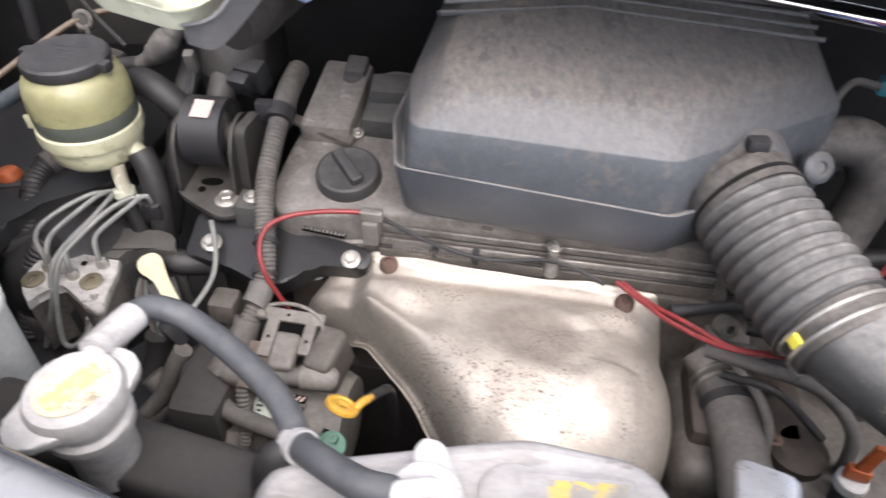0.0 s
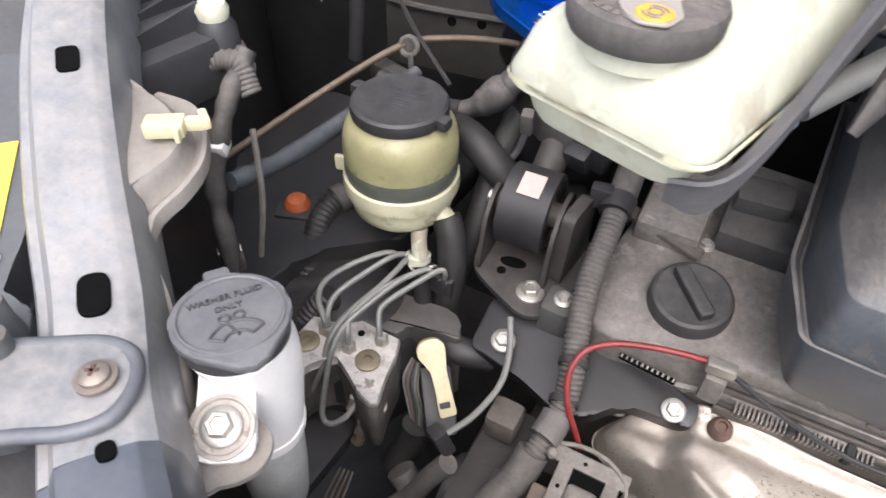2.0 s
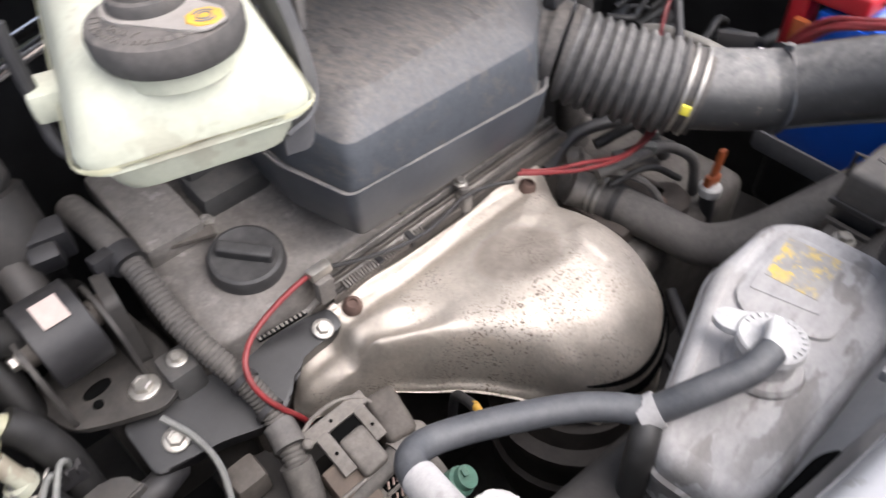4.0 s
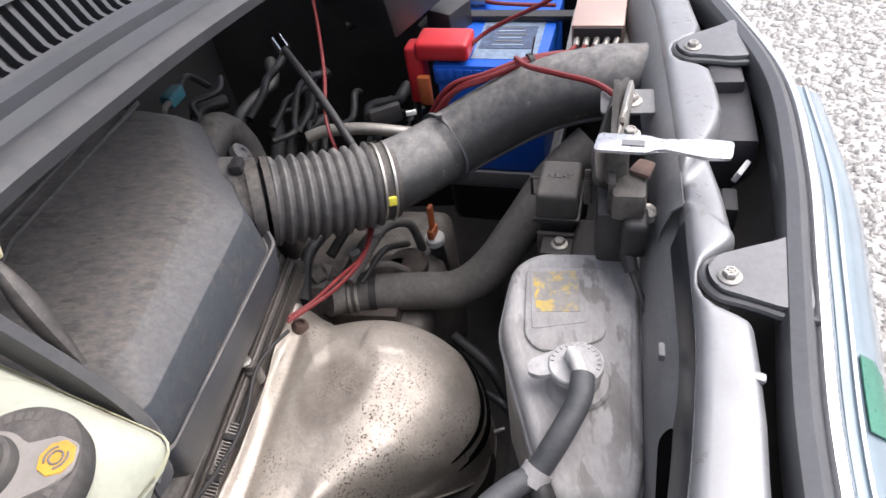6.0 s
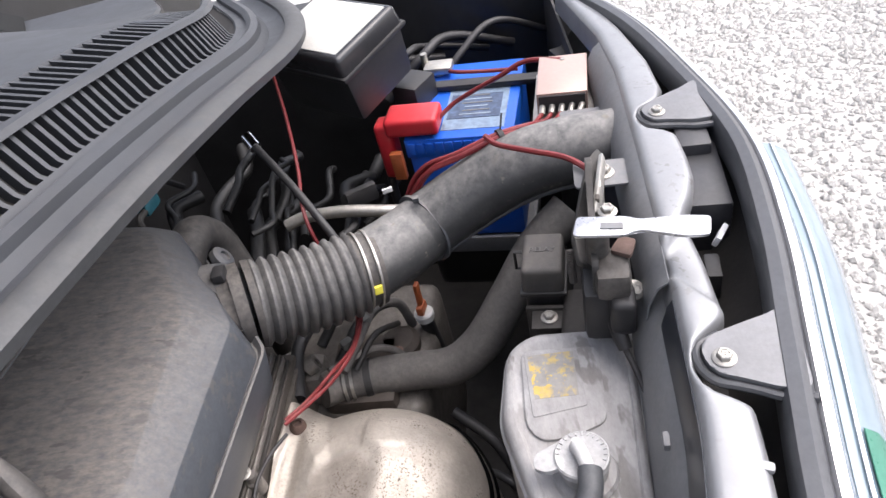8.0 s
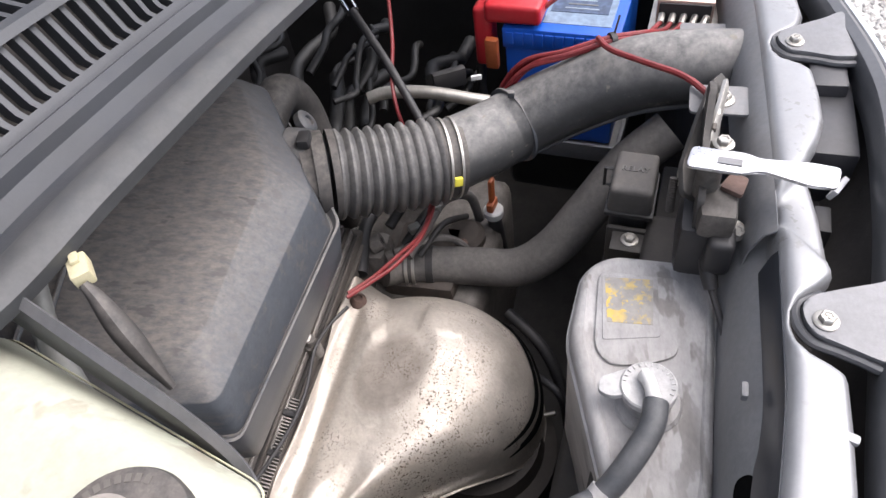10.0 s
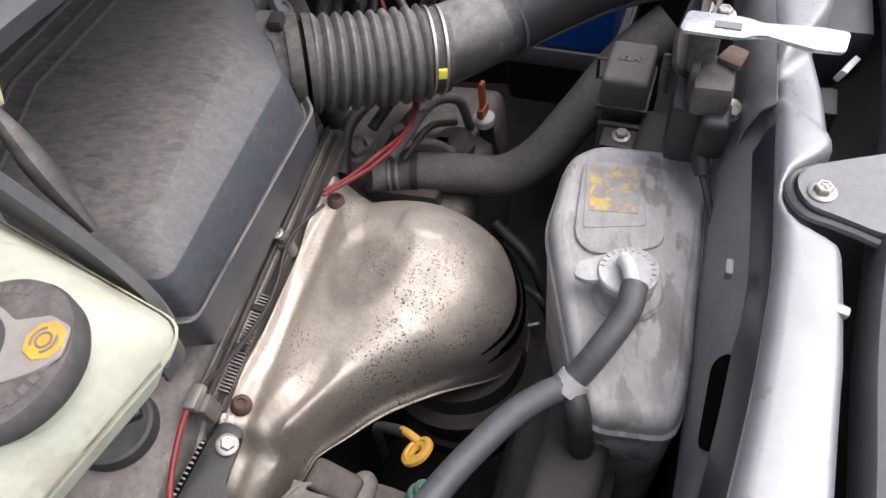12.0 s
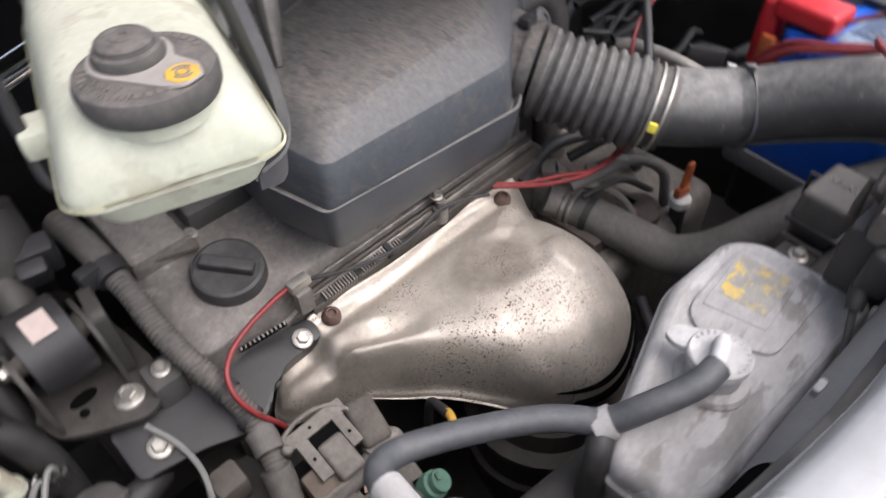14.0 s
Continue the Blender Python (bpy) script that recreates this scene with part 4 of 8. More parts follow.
def sh_height(u, v):
    """Height of the pressed top: bulge, rolled rear rim, left step, crease and hollow."""
    z = 0.957 + 0.02 * bell((u - 0.2) / 0.12, (v + 0.11) / 0.08)
    z -= 0.022 * (1 - smooth(-0.04, -0.012, u + 0.15 * (v + 0.02)))
    z += 0.008 * bell((v - 0.004 - 0.003 * math.cos(u * 34)) / 0.005)
    z -= 0.005 * bell((v + 0.016) / 0.009)
    along_it = (u + 0.022) * 0.865 - (v + 0.049) * 0.502
    off = -(u + 0.022) * 0.502 - (v + 0.049) * 0.865
    fade = smooth(-0.012, 0.004, along_it) * (1 - smooth(0.05, 0.1, along_it))
    z += fade * (0.0055 * bell(off / 0.007) - 0.005 * bell((off + 0.016) / 0.01) - 0.006 * smooth(0.004, 0.016, off))
    z += 0.005 * bell((u - 0.02) / 0.022, (v + 0.036) / 0.02)
    z -= 0.0045 * (1 - smooth(0.6, 1.15, math.hypot((u - 0.188) / 0.05, (v + 0.084) / 0.038)))
    z += 0.0018 * smooth(0.215, 0.221, u) * (1 - smooth(0.262, 0.268, u)) * smooth(-0.152, -0.146, v) * (1 - smooth(-0.1, -0.094, v))
    return z


SHLOOP = [Vector((p.x, p.y)) for p in spline([(x, y, 0) for x, y in SH] + [(SH[0][0], SH[0][1], 0)], 14)[:-1]]


def sh_point(p, r):
    """A place on the pressed top, r of the way out to the edge at p."""
    q = SHC + (p - SHC) * (1 - (1 - r) ** 1.25)
    back = max(0.0, min(1.0, (p.y + 0.03) / 0.03))
    left = max(0.0, min(1.0, (0.05 - p.x) / 0.12)) * (1 - back)
    return eng(q.x, q.y, sh_height(q.x, q.y) - 0.075 * r ** (3.2 + 5.5 * (1 - smooth(0.03, 0.13, p.x))) * (1 - back) * (1 - 0.5 * left) - 0.008 * left * r * r)


def sh_side(p, down, out):
    """A place on the skirt below the edge at p."""
    back = max(0.0, min(1.0, (p.y + 0.03) / 0.03))
    q = p + (p - SHC).normalized() * out * (1 - back)
    left = max(0.0, min(1.0, (0.05 - p.x) / 0.12)) * (1 - back)
    deep = down * (1 - 0.9 * back) * (0.12 + 0.88 * smooth(0.07, 0.17, p.x))
    return eng(q.x, q.y, sh_height(p.x, p.y) - 0.075 * (1 - back) * (1 - 0.5 * left) - 0.008 * left - deep)


shield = thing("heat_shield", eng(0.12, -0.1, 0.8), "heat stained and rust speckled pressed steel exhaust heat shield", "heat shield")
rings = [[sh_point(p, i / 56) for p in SHLOOP] for i in range(1, 57)]
rings += [[sh_side(p, down, out) for p in SHLOOP] for down, out in ((0.012, 0.002), (0.03, 0.004), (0.05, 0.005), (0.062, 0.005), (0.066, 0.0062), (0.067, 0.0075))]
bm = loft(rings, False, False)
bm.faces.new([v for v in bm.verts][:len(SHLOOP)])
part("shell", thicken(bm, 0.0015), SHIELD, shield, angle=60)
for u, v, z in ((0.0, -0.002, 0.9615), (0.253, -0.008, 0.961)):
    part("rivet", lathe([(0, 0.003), (0.004, 0.0032), (0.0045, 0.006), (0.0062, 0.006), (0.0095, 0.002), (0.0105, -0.004), (0, -0.004)][::-1], emat(u, v - 0.004, z, 15), 18), RUST, shield, "rusty dome headed bolt")
front = [p for p in SHLOOP if p.y < -0.17 and p.x > 0.12]
for lo, hi in ((0.925, 0.965), (0.99, 1.03)):
    band = []
    for i, p in enumerate(front):
        w = 0.5 * math.sin(math.pi * (i + 0.5) / len(front)) ** 0.6
        mid = (lo + hi) / 2
        a, c = mid - (hi - lo) * w, mid + (hi - lo) * w
        lift = Vector(((p - SHC).normalized().x * 0.0012, (p - SHC).normalized().y * 0.0012, 0.0012))
        band.append([(sh_point(p, r) if r <= 1 else sh_side(p, (r - 1) * 0.45, 0.0025)) + lift for r in (a, mid, c)])
    bm = bmesh.new()
    vs = [[bm.verts.new(q) for q in row] for row in band]
    for a, c in zip(vs, vs[1:]):
        for k in range(2):
            bm.faces.new((a[k], a[k + 1], c[k + 1], c[k]))
    # slot shade as a black strip lifted just off the shell
    part("slot", thicken(bm, 0.0006), HOLESHADE, shield, "black strip for the shade in a cooling slot")
manifold = thing("exhaust_manifold", eng(0.15, -0.12, 0.55), "dark rusty exhaust catalyst body under the shield", "exhaust")
part("body", lathe([(0, 0), (0.07, 0.0), (0.085, 0.05), (0.085, 0.1), (0.092, 0.102), (0.092, 0.112), (0.085, 0.114), (0.085, 0.17), (0.095, 0.172), (0.095, 0.184), (0.08, 0.19), (0.075, 0.215), (0, 0.22)], emat(0.165, -0.165, 0.62), 32), mat("dark rusty manifold steel", (0.045, 0.038, 0.033), 0.6, 0.3, 0.35, 40, 260, 0.25, 0.4, (0.07, 0.058, 0.048)), manifold)
part("runner", rbox((0.24, 0.05, 0.06), emat(0.13, -0.03, 0.83), 0.02), CAST, manifold)
part("stud", lathe([(0, 0), (0.005, 0), (0.005, 0.006), (0.003, 0.006), (0.003, 0.028), (0, 0.028)], Matrix.Translation((0.142, 0.287, 0.82)) @ frame_of((0.25, -0.9, 0)), 10), ZINC, manifold)

# engine lifting bracket bolted below the cover
bracket = thing("mount_bracket", eng(-0.12, -0.02, 0.93), "black painted steel engine bracket with two flange bolts", "bracket")
bo = [(-0.225, 0.03), (-0.225, -0.025), (-0.17, -0.032), (-0.13, -0.046), (-0.105, -0.042), (-0.08, -0.016), (-0.05, -0.013), (-0.02, -0.013), (-0.02, 0.012), (-0.06, 0.018), (-0.12, 0.02), (-0.18, 0.026)]
part("plate", prism(rounded(bo, 0.01, 3), -0.03, 0.0, emat(0, -0.008, 0.966, 22), 0.003), mat("black painted bracket steel", (0.011, 0.011, 0.012), 0.42, 0.0, 0.3, 40, 300, 0.1, 0.12, (0.06, 0.055, 0.05)), bracket)
louvre = Matrix.Translation((-0.0940, 0.5533, 0.9885)) @ pose(0, 0, 0, 25, 0, -13.7)
part("slot", rbox((0.0499, 0.0055, 0.003), louvre, 0.0008, 1), HOLESHADE, bracket)
for k in range(11):
    part("fin", rbox((0.0016, 0.0034, 0.0016), louvre @ pose(-0.0230 + k * 0.00459, 0.0006, 0.0016), 0), LIP, bracket)
part("ridge", tube([eng(-0.17, 0.008, 0.96), eng(-0.12, 0.006, 0.958), (eng(-0.075, 0.005, 0.958))], 0.006, 10), BLACK, bracket)
screw(eng(-0.04, -0.012, 0.966), (0, -0.45, 1), 0.0105, bracket)
screw(eng(-0.1964, -0.0170, 0.966), (0, -0.35, 1), 0.0115, bracket)

# ---- air cleaner ----
R0, R1, R2 = Vector((0.313, 0.525, 1.083)), Vector((0.3655, 0.377, 1.054)), Vector((0.419, 0.303, 1.0545))
airbox = thing("air_cleaner", eng(0.2, 0.12, 1.03), "large dusty grey-black plastic air cleaner housing with ribbed top", "air filter")
AB = [(0.012, -0.016), (0.262, -0.02), (0.43, 0.1), (0.425, 0.3), (0.005, 0.31), (-0.005, 0.06)]


def ab(u, v, z):
    """A place on the air cleaner, which sits a little askew: lower and further back at its outlet end."""
    k = max(0.0, min(1.0, (z - 1.09) / 0.06))
    return eng(u + 0.0065, v + 0.005 + 0.039 * (u - 0.01), z + 0.0128 - (0.078 - 0.06 * k) * u)


def ab_ring(out, z, tilt=0.0, r=0.01):
    cu, cv = 0.2, 0.14
    ring = []
    for u, v in rounded(AB, r, 4):
        du, dv = u - cu, v - cv
        n = math.hypot(du, dv)
        uu, vv = u + du / n * out, v + dv / n * out
        ring.append(ab(uu, vv, z + tilt * (vv + 0.02)))
    return ring


part("base", loft([ab_ring(-0.006, 1.03), ab_ring(-0.001, 1.036), ab_ring(0.004, 1.06), ab_ring(0.009, 1.087), ab_ring(0.009, 1.0895), ab_ring(0.006, 1.09), ab_ring(0.0, 1.083), ab_ring(-0.02, 1.08)]), AIRBOX, airbox)
part("lid", loft([ab_ring(-0.002, 1.08), ab_ring(-0.004, 1.1, 0.04), ab_ring(-0.008, 1.127, 0.06, 0.014), ab_ring(-0.0095, 1.1285, 0.06, 0.014), ab_ring(-0.024, 1.139, 0.08, 0.03), ab_ring(-0.04, 1.15, 0.1, 0.045), ab_ring(-0.043, 1.151, 0.1, 0.045), ab_ring(-0.07, 1.154, 0.1, 0.045), ab_ring(-0.12, 1.155, 0.1, 0.045)]), AIRLID, airbox, angle=75)
for k in range(4):
    dv = 0.022 * k
    pts = [(0.02 + 0.004 * k, 0.135 + dv), (0.03, 0.137 + dv), (0.15, 0.171 + dv), (0.17, 0.173 + dv), (0.19, 0.171 + dv), (0.37, 0.158 + dv), (0.4 - 0.004 * k, 0.156 + dv)]
    part("rib", tube([ab(u, v, 1.154 + 0.1 * (v + 0.02)) for u, v in pts], 0.003, 8, 4), AIRLID, airbox)
part("lid_clip", rbox((0.008, 0.01, 0.018), Matrix.Translation(ab(0.285, 0.0, 1.087)) @ pose(0, 0, 0, 0, 0, EYAW), 0.002), BLACK, airbox)
part("outlet", tube([eng(0.335, 0.07, 1.1), eng(0.338, 0.05, 1.095), R0 + Vector((-0.012, 0.025, 0.003))], 0.041, 24), AIRBOX, airbox)
part("rear_lip", rbox((0.42, 0.02, 0.03), Matrix.Translation(ab(0.2, 0.285, 1.14)) @ pose(0, 0, 0, 0, 4, EYAW), 0.006), AIRBOX, airbox)

# ---- intake hose and duct ----
intake = thing("intake_hose", (0.33, 0.42, 1.0), "dusty black corrugated rubber intake hose with clamps", "hose")
part("collar", tube([R0 + Vector((-0.008, 0.018, 0.003)), R0 + Vector((-0.004, 0.009, 0.001)), R0], lambda s, l: 0.047 + 0.003 * s, 32, 4), RUBBER, intake)
seg = [R0.lerp(R1, k / 10) + Vector((0, 0, -0.004 * math.sin(math.pi * k / 10))) for k in range(11)]
part("bellows", corrugated(seg[1:10], 0.053, 0.0135, 0.006, 40), mat("dusty ribbed rubber", (0.05, 0.05, 0.051), 0.42, 0.0, 0.25, 34, 220, 0.12, 0.9, (0.25, 0.238, 0.222), speck=0.15), intake)
for s, w in ((0.02, 0.007), (0.12, 0.004)):
    q, d = R0.lerp(R1, s), (R1 - R0).normalized()
    part("clamp", tube([q - d * w, q + d * w], 0.0525, 40, 2), RUBBER, intake)
d01 = (R1 - R0).normalized()
part("cuff", tube([R0.lerp(R1, 0.88), R0.lerp(R1, 1.06)], 0.0465, 40, 2), RUBBER, intake)
for s in (0.93, 1.01):
    q = R0.lerp(R1, s)
    part("wire_clamp", tube([q - d01 * 0.0014, q + d01 * 0.0014], 0.0495, 40, 2), ZINC, intake, "pale steel wire clamp")
q = R0.lerp(R1, 0.97)
tag_out = (Vector((-0.9, 0, 0.15)) - d01 * d01.dot(Vector((-0.9, 0, 0.15)))).normalized()
tm = Matrix.Translation(q + tag_out * 0.046) @ frame_of(tag_out, d01)
part("tag", rbox((0.01, 0.011, 0.0045), tm, 0.001), YELLOWP, intake, "small yellow paint tag")
q = R0.lerp(R1, 0.0)
part("clamp_screw", rbox((0.02, 0.014, 0.012), Matrix.Translation(q + Vector((0.0, 0, 0.05))), 0.003), BLACK, intake)

duct = thing("intake_duct", (0.4, 0.2, 1.0), "dusty black plastic intake duct running to the front rail", "duct")
DUCT = [R1 + d01 * -0.01, R1.lerp(R2, 0.5), R2, Vector((0.428, 0.25, 1.078)), Vector((0.425, 0.18, 1.112)), Vector((0.418, 0.12, 1.127)), Vector((0.41, 0.05, 1.13))]
part("body", tube(DUCT, lambda s, l: 0.044 - 0.001 * s - 0.004 * s * s, 32, 10), mat("dust coated duct plastic", (0.06, 0.061, 0.062), 0.42, 0.0, 0.25, 30, 400, 0.15, 0.95, (0.3, 0.286, 0.268), (0.2, 0.18, 0.15), 60.0, 0.62, dust_from=(0.2, 1.0)), duct)
dr = (R2 - R1).normalized()
part("ring", tube([R2 - dr * 0.0018, R2 + dr * 0.0018], 0.0485, 36, 2), AIRLID, duct)
part("ring_tip", rbox((0.008, 0.008, 0.008), Matrix.Translation(R2 + Vector((-0.008, 0, 0.05))), 0.002), AIRBOX, duct)
part("seam", tube([p + Vector((-0.027, -0.008, -0.033)) for p in DUCT[2:]], 0.003, 8), AIRBOX, duct)

# ---- top radiator hose ----
rh = thing("radiator_hose", (0.32, 0.32, 0.84), "dusty grey rubber top radiator hose with a spring clamp", "hose")
RH = [Vector(p) for p in ((0.322, 0.485, 0.895), (0.335, 0.458, 0.885), (0.336, 0.41, 0.884), (0.332, 0.355, 0.884), (0.322, 0.305, 0.893), (0.325, 0.26, 0.925), (0.345, 0.215, 0.975), (0.37, 0.17, 1.025), (0.39, 0.12, 1.06))]
part("hose", tube(RH[1:], 0.026, 24, 8), HOSE, rh)
part("neck", tube(RH[:3], 0.0245, 20, 6), ALU, rh)
dh = (RH[2] - RH[1]).normalized()
for s in (0.1, 0.3):
    q = RH[1].lerp(RH[2], s)
    part("clamp", tube([q - dh * 0.002, q + dh * 0.002], 0.0285, 28, 2), ZINC, rh, "steel spring clamp ring")
q = RH[1].lerp(RH[2], 0.75)
part("band", tube([q - dh * 0.005, q + dh * 0.005], 0.0275, 28, 2), BLACK, rh)
part("clamp_tab", rbox((0.016, 0.004, 0.014), Matrix.Translation(RH[1].lerp(RH[2], 0.2) + Vector((0.0, 0, 0.027))), 0.001), ZINC, rh)

# ---- coolant tank ----
TKMOVE = Vector((-0.024, 0.002, 0.021))
tank = thing("coolant_tank", (0.07, 0.19, 0.85), "dust covered grey plastic coolant expansion tank", "tank", move=TKMOVE)
TK = [(0.206, 0.206), (0.19, 0.233), (0.116, 0.25), (-0.015, 0.23), (-0.05, 0.222), (-0.055, 0.165), (-0.015, 0.15), (0.19, 0.113)]


def tk_ring(out, z):
    c = Vector((0.07, 0.188))
    ring = []
    for x, y in rounded(TK, 0.014, 4):
        d = (Vector((x, y)) - c).normalized()
        ring.append(Vector((x + d.x * out, y + d.y * out, z)))
    return ring


part("body", loft([tk_ring(-0.004, 0.86), tk_ring(0.002, 0.88), tk_ring(0.0015, 1.05), tk_ring(0.004, 1.052), tk_ring(0.004, 1.057), tk_ring(0.001, 1.059), tk_ring(0.0, 1.066), tk_ring(-0.003, 1.072), tk_ring(-0.009, 1.0752), tk_ring(-0.014, 1.0755), tk_ring(-0.0175, 1.0735), tk_ring(-0.04, 1.0735)]), GREYTANK, tank)
tz = lambda x, y: 1.0735
pan = [(0.182, 0.219), (0.171, 0.148), (0.092, 0.161), (0.084, 0.19), (0.084, 0.218), (0.1, 0.229)]
part("raised_panel", prism(rounded(pan, 0.009, 4), 1.07, 1.0768, None, 0.0015, 3), GREYTANK, tank)
part("label_plate", prism(rounded([(0.178, 0.217), (0.172, 0.168), (0.11, 0.173), (0.108, 0.222)], 0.003, 2), 1.0765, 1.0776, None, 0.0004, 1), GREYTANK, tank)
part("label", prism([(0.1745, 0.2145), (0.17, 0.172), (0.122, 0.178), (0.126, 0.2165)], 1.0774, 1.078), WORNYEL, tank, "worn yellow warning print")
part("seam_edge", tube([(0.192, 0.111, 1.064), (0.1, 0.127, 1.066), (-0.022, 0.149, 1.066)], 0.0035, 8), GREYTANK, tank)
tc = Matrix.Translation((0.05, 0.191, tz(0, 0))) @ pose(0, 0, 0, -3, 4, 0)
part("neck", lathe([(0, 0), (0.027, 0.0), (0.025, 0.004), (0.019, 0.006), (0.018, 0.022), (0, 0.022)], tc, 28), GREYTANK, tank)
CAPWHITE = mat("dusty pale grey plastic", (0.5, 0.495, 0.49), 0.6, 0.0, 0.25, 60, 300, 0.25, 0.6, (0.4, 0.385, 0.365), speck=0.12)
tcap = part("cap", lathe([(0, 0.02), (0.0205, 0.02), (0.0218, 0.0215), (0.0218, 0.0275), (0.0205, 0.0288), (0.0195, 0.028), (0, 0.0275)], tc, 36), CAPWHITE, tank, "dusty grey filler cap with tab")
part("cap_tab", prism(rounded([(-0.006, 0.014), (-0.008, 0.03), (-0.002, 0.039), (0.01, 0.036), (0.018, 0.012)], 0.004, 3), 0.021, 0.0265, tc, 0.001), CAPWHITE, tcap)
part("spout", tube([tc @ Vector(p) for p in ((0.006, 0.002, 0.026), (0.004, 0.002, 0.033), (-0.004, 0.0, 0.0355), (-0.026, -0.003, 0.033))], 0.0056, 14), WHITEP, tcap)
part("spout_tip", rbox((0.008, 0.007, 0.011), tc @ pose(0.006, 0.002, 0.027), 0.0025), WHITEP, tcap)
for k in range(14):
    part("cap_rib", rbox((0.003, 0.0012, 0.0012), tc @ pose(0, 0, 0, 0, 0, -120 + 15 * k) @ pose(0.0185, 0, 0.028), 0), CAPWHITE, tcap)

oh = thing("overflow_hose", (-0.07, 0.26, 1.0), "grey rubber overflow hose between radiator cap and tank", "hose")
S = tc @ Vector((-0.018, -0.003, 0.0335)) + TKMOVE
OH = [S, S + Vector((-0.02, 0.006, -0.002)), (-0.035, 0.217, 1.117), (-0.052, 0.236, 1.102), (-0.062, 0.255, 1.1), (-0.076, 0.274, 1.1), (-0.1, 0.297, 1.1), (-0.128, 0.319, 1.102), (-0.153, 0.332, 1.108), (-0.171, 0.33, 1.117), (-0.18, 0.315, 1.122), (-0.185, 0.29, 1.128)]
part("hose", tube(OH, 0.0095, 16, 8), mat("blue-grey rubber hose", (0.052, 0.056, 0.063), 0.42, 0.0, 0.2, 22, 260, 0.1, 0.5, (0.15, 0.147, 0.145), speck=0.15), oh)
q = Vector((-0.053, 0.236, 1.1))
part("clip", tube([q + Vector((0.004, -0.004, 0.003)), q - Vector((0.004, -0.004, 0.003))], 0.0118, 16, 2), GREYTANK, oh)
part("down_pipe", tube([(-0.056, 0.235, 1.097), (-0.07, 0.231, 1.09), (-0.078, 0.228, 1.06), (-0.085, 0.22, 0.95), (-0.09, 0.22, 0.85)], 0.0095, 14), GRIMRUBBER, oh)
part("nozzle", tube([(-0.178, 0.318, 1.122), (-0.185, 0.292, 1.128), (-0.187, 0.28, 1.13)], 0.011, 14), GREYTANK, oh)

rc = thing("radiator_filler", (-0.19, 0.25, 1.03), "dusty aluminium radiator filler cap with a yellow warning sticker", "radiator cap")
rm = Matrix.Translation((-0.191, 0.252, 1.092)) @ pose(0, 0, 0, 6, 0, 52)
OXIDE = mat("oxidised aluminium", (0.5, 0.49, 0.47), 0.5, 0.4, 0.3, 40, 300, 0.3, 0.5, (0.4, 0.37, 0.34))
part("neck", lathe([(0, -0.06), (0.022, -0.06), (0.022, 0), (0.028, 0.004), (0.028, 0.012), (0.024, 0.014), (0.024, 0.03), (0, 0.03)], rm, 28), OXIDE, rc, "weathered aluminium filler neck")
part("cap", lathe([(0, 0.026), (0.028, 0.026), (0.0305, 0.028), (0.0305, 0.038), (0.028, 0.043), (0.018, 0.0445), (0, 0.0445)], rm, 36, 0.92), OXIDE, rc)
part("ear", prism(rounded([(-0.02, -0.022), (-0.044, -0.01), (-0.044, 0.01), (-0.02, 0.022)], 0.008, 3), 0.029, 0.037, rm, 0.002), OXIDE, rc)
part("ear", prism(rounded([(0.02, -0.022), (0.04, -0.01), (0.04, 0.01), (0.02, 0.022)], 0.008, 3), 0.029, 0.037, rm, 0.002), OXIDE, rc)
part("arm", tube([(-0.19, 0.27, 1.122), (-0.186, 0.287, 1.127)], 0.01, 12, 2), OXIDE, rc)
part("sticker", lathe([(0, 0.0447), (0.0225, 0.0447), (0.0225, 0.0453), (0, 0.0453)], rm, 32, 0.8), STICKER, rc, "worn cream sticker with faded print")
part("sticker_band", prism(rounded([(-0.018, -0.0065), (0.018, -0.0065), (0.018, 0.0065), (-0.018, 0.0065)], 0.003, 2), 0.0452, 0.0458, rm), STICKBAND, rc, "orange band across the sticker")

# ---- left side: brake, steering, washer, ABS ----
def text3d(words, size, m, parent, material, name="lettering", depth=0.0006):
    cu = bpy.data.curves.new(name, "FONT")
    cu.body, cu.size, cu.extrude, cu.align_x, cu.align_y = words, size, depth, "CENTER", "CENTER"
    tmp = bpy.data.objects.new("tmp", cu)
    me = bpy.data.meshes.new_from_object(tmp)
    bpy.data.objects.remove(tmp)
    bm = bmesh.new()
    bm.from_mesh(me)
    bpy.data.meshes.remove(me)
    bmesh.ops.transform(bm, matrix=m, verts=bm.verts)
    return part(name, bm, material, parent)


def arc(r, a0, a1, n, z=0.0, c=(0, 0)):
    return [(c[0] + r * math.cos(radians(a0 + (a1 - a0) * k / n)), c[1] + r * math.sin(radians(a0 + (a1 - a0) * k / n)), z) for k in range(n + 1)]


def strokes(m, lines, r):
    bm = bmesh.new()
    for pts in lines:
        join(bm, tube([m @ Vector(p) for p in pts], r, 6, 1, raw=True))
    return bm


# brake fluid reservoir
bres = thing("brake_fluid_reservoir", (-0.12, 0.5, 1.26), "cream plastic brake fluid reservoir with black screw cap", "reservoir")
BM = Matrix.Translation((-0.1735, 0.4262, 0.005)) @ pose(0, 0, 0, 0, 0, -25.5)
half = 0.049


def br_ring(inset, z, rise=0.0):
    o = [(-half, 0.0), (half, 0.0), (half, 0.21), (-half, 0.21)]
    return [BM @ Vector((x, y, z + rise * y)) for x, y in rounded([(a * (half - inset) / half, min(max(b, inset), 0.21 - inset)) for a, b in o], 0.016, 5)]


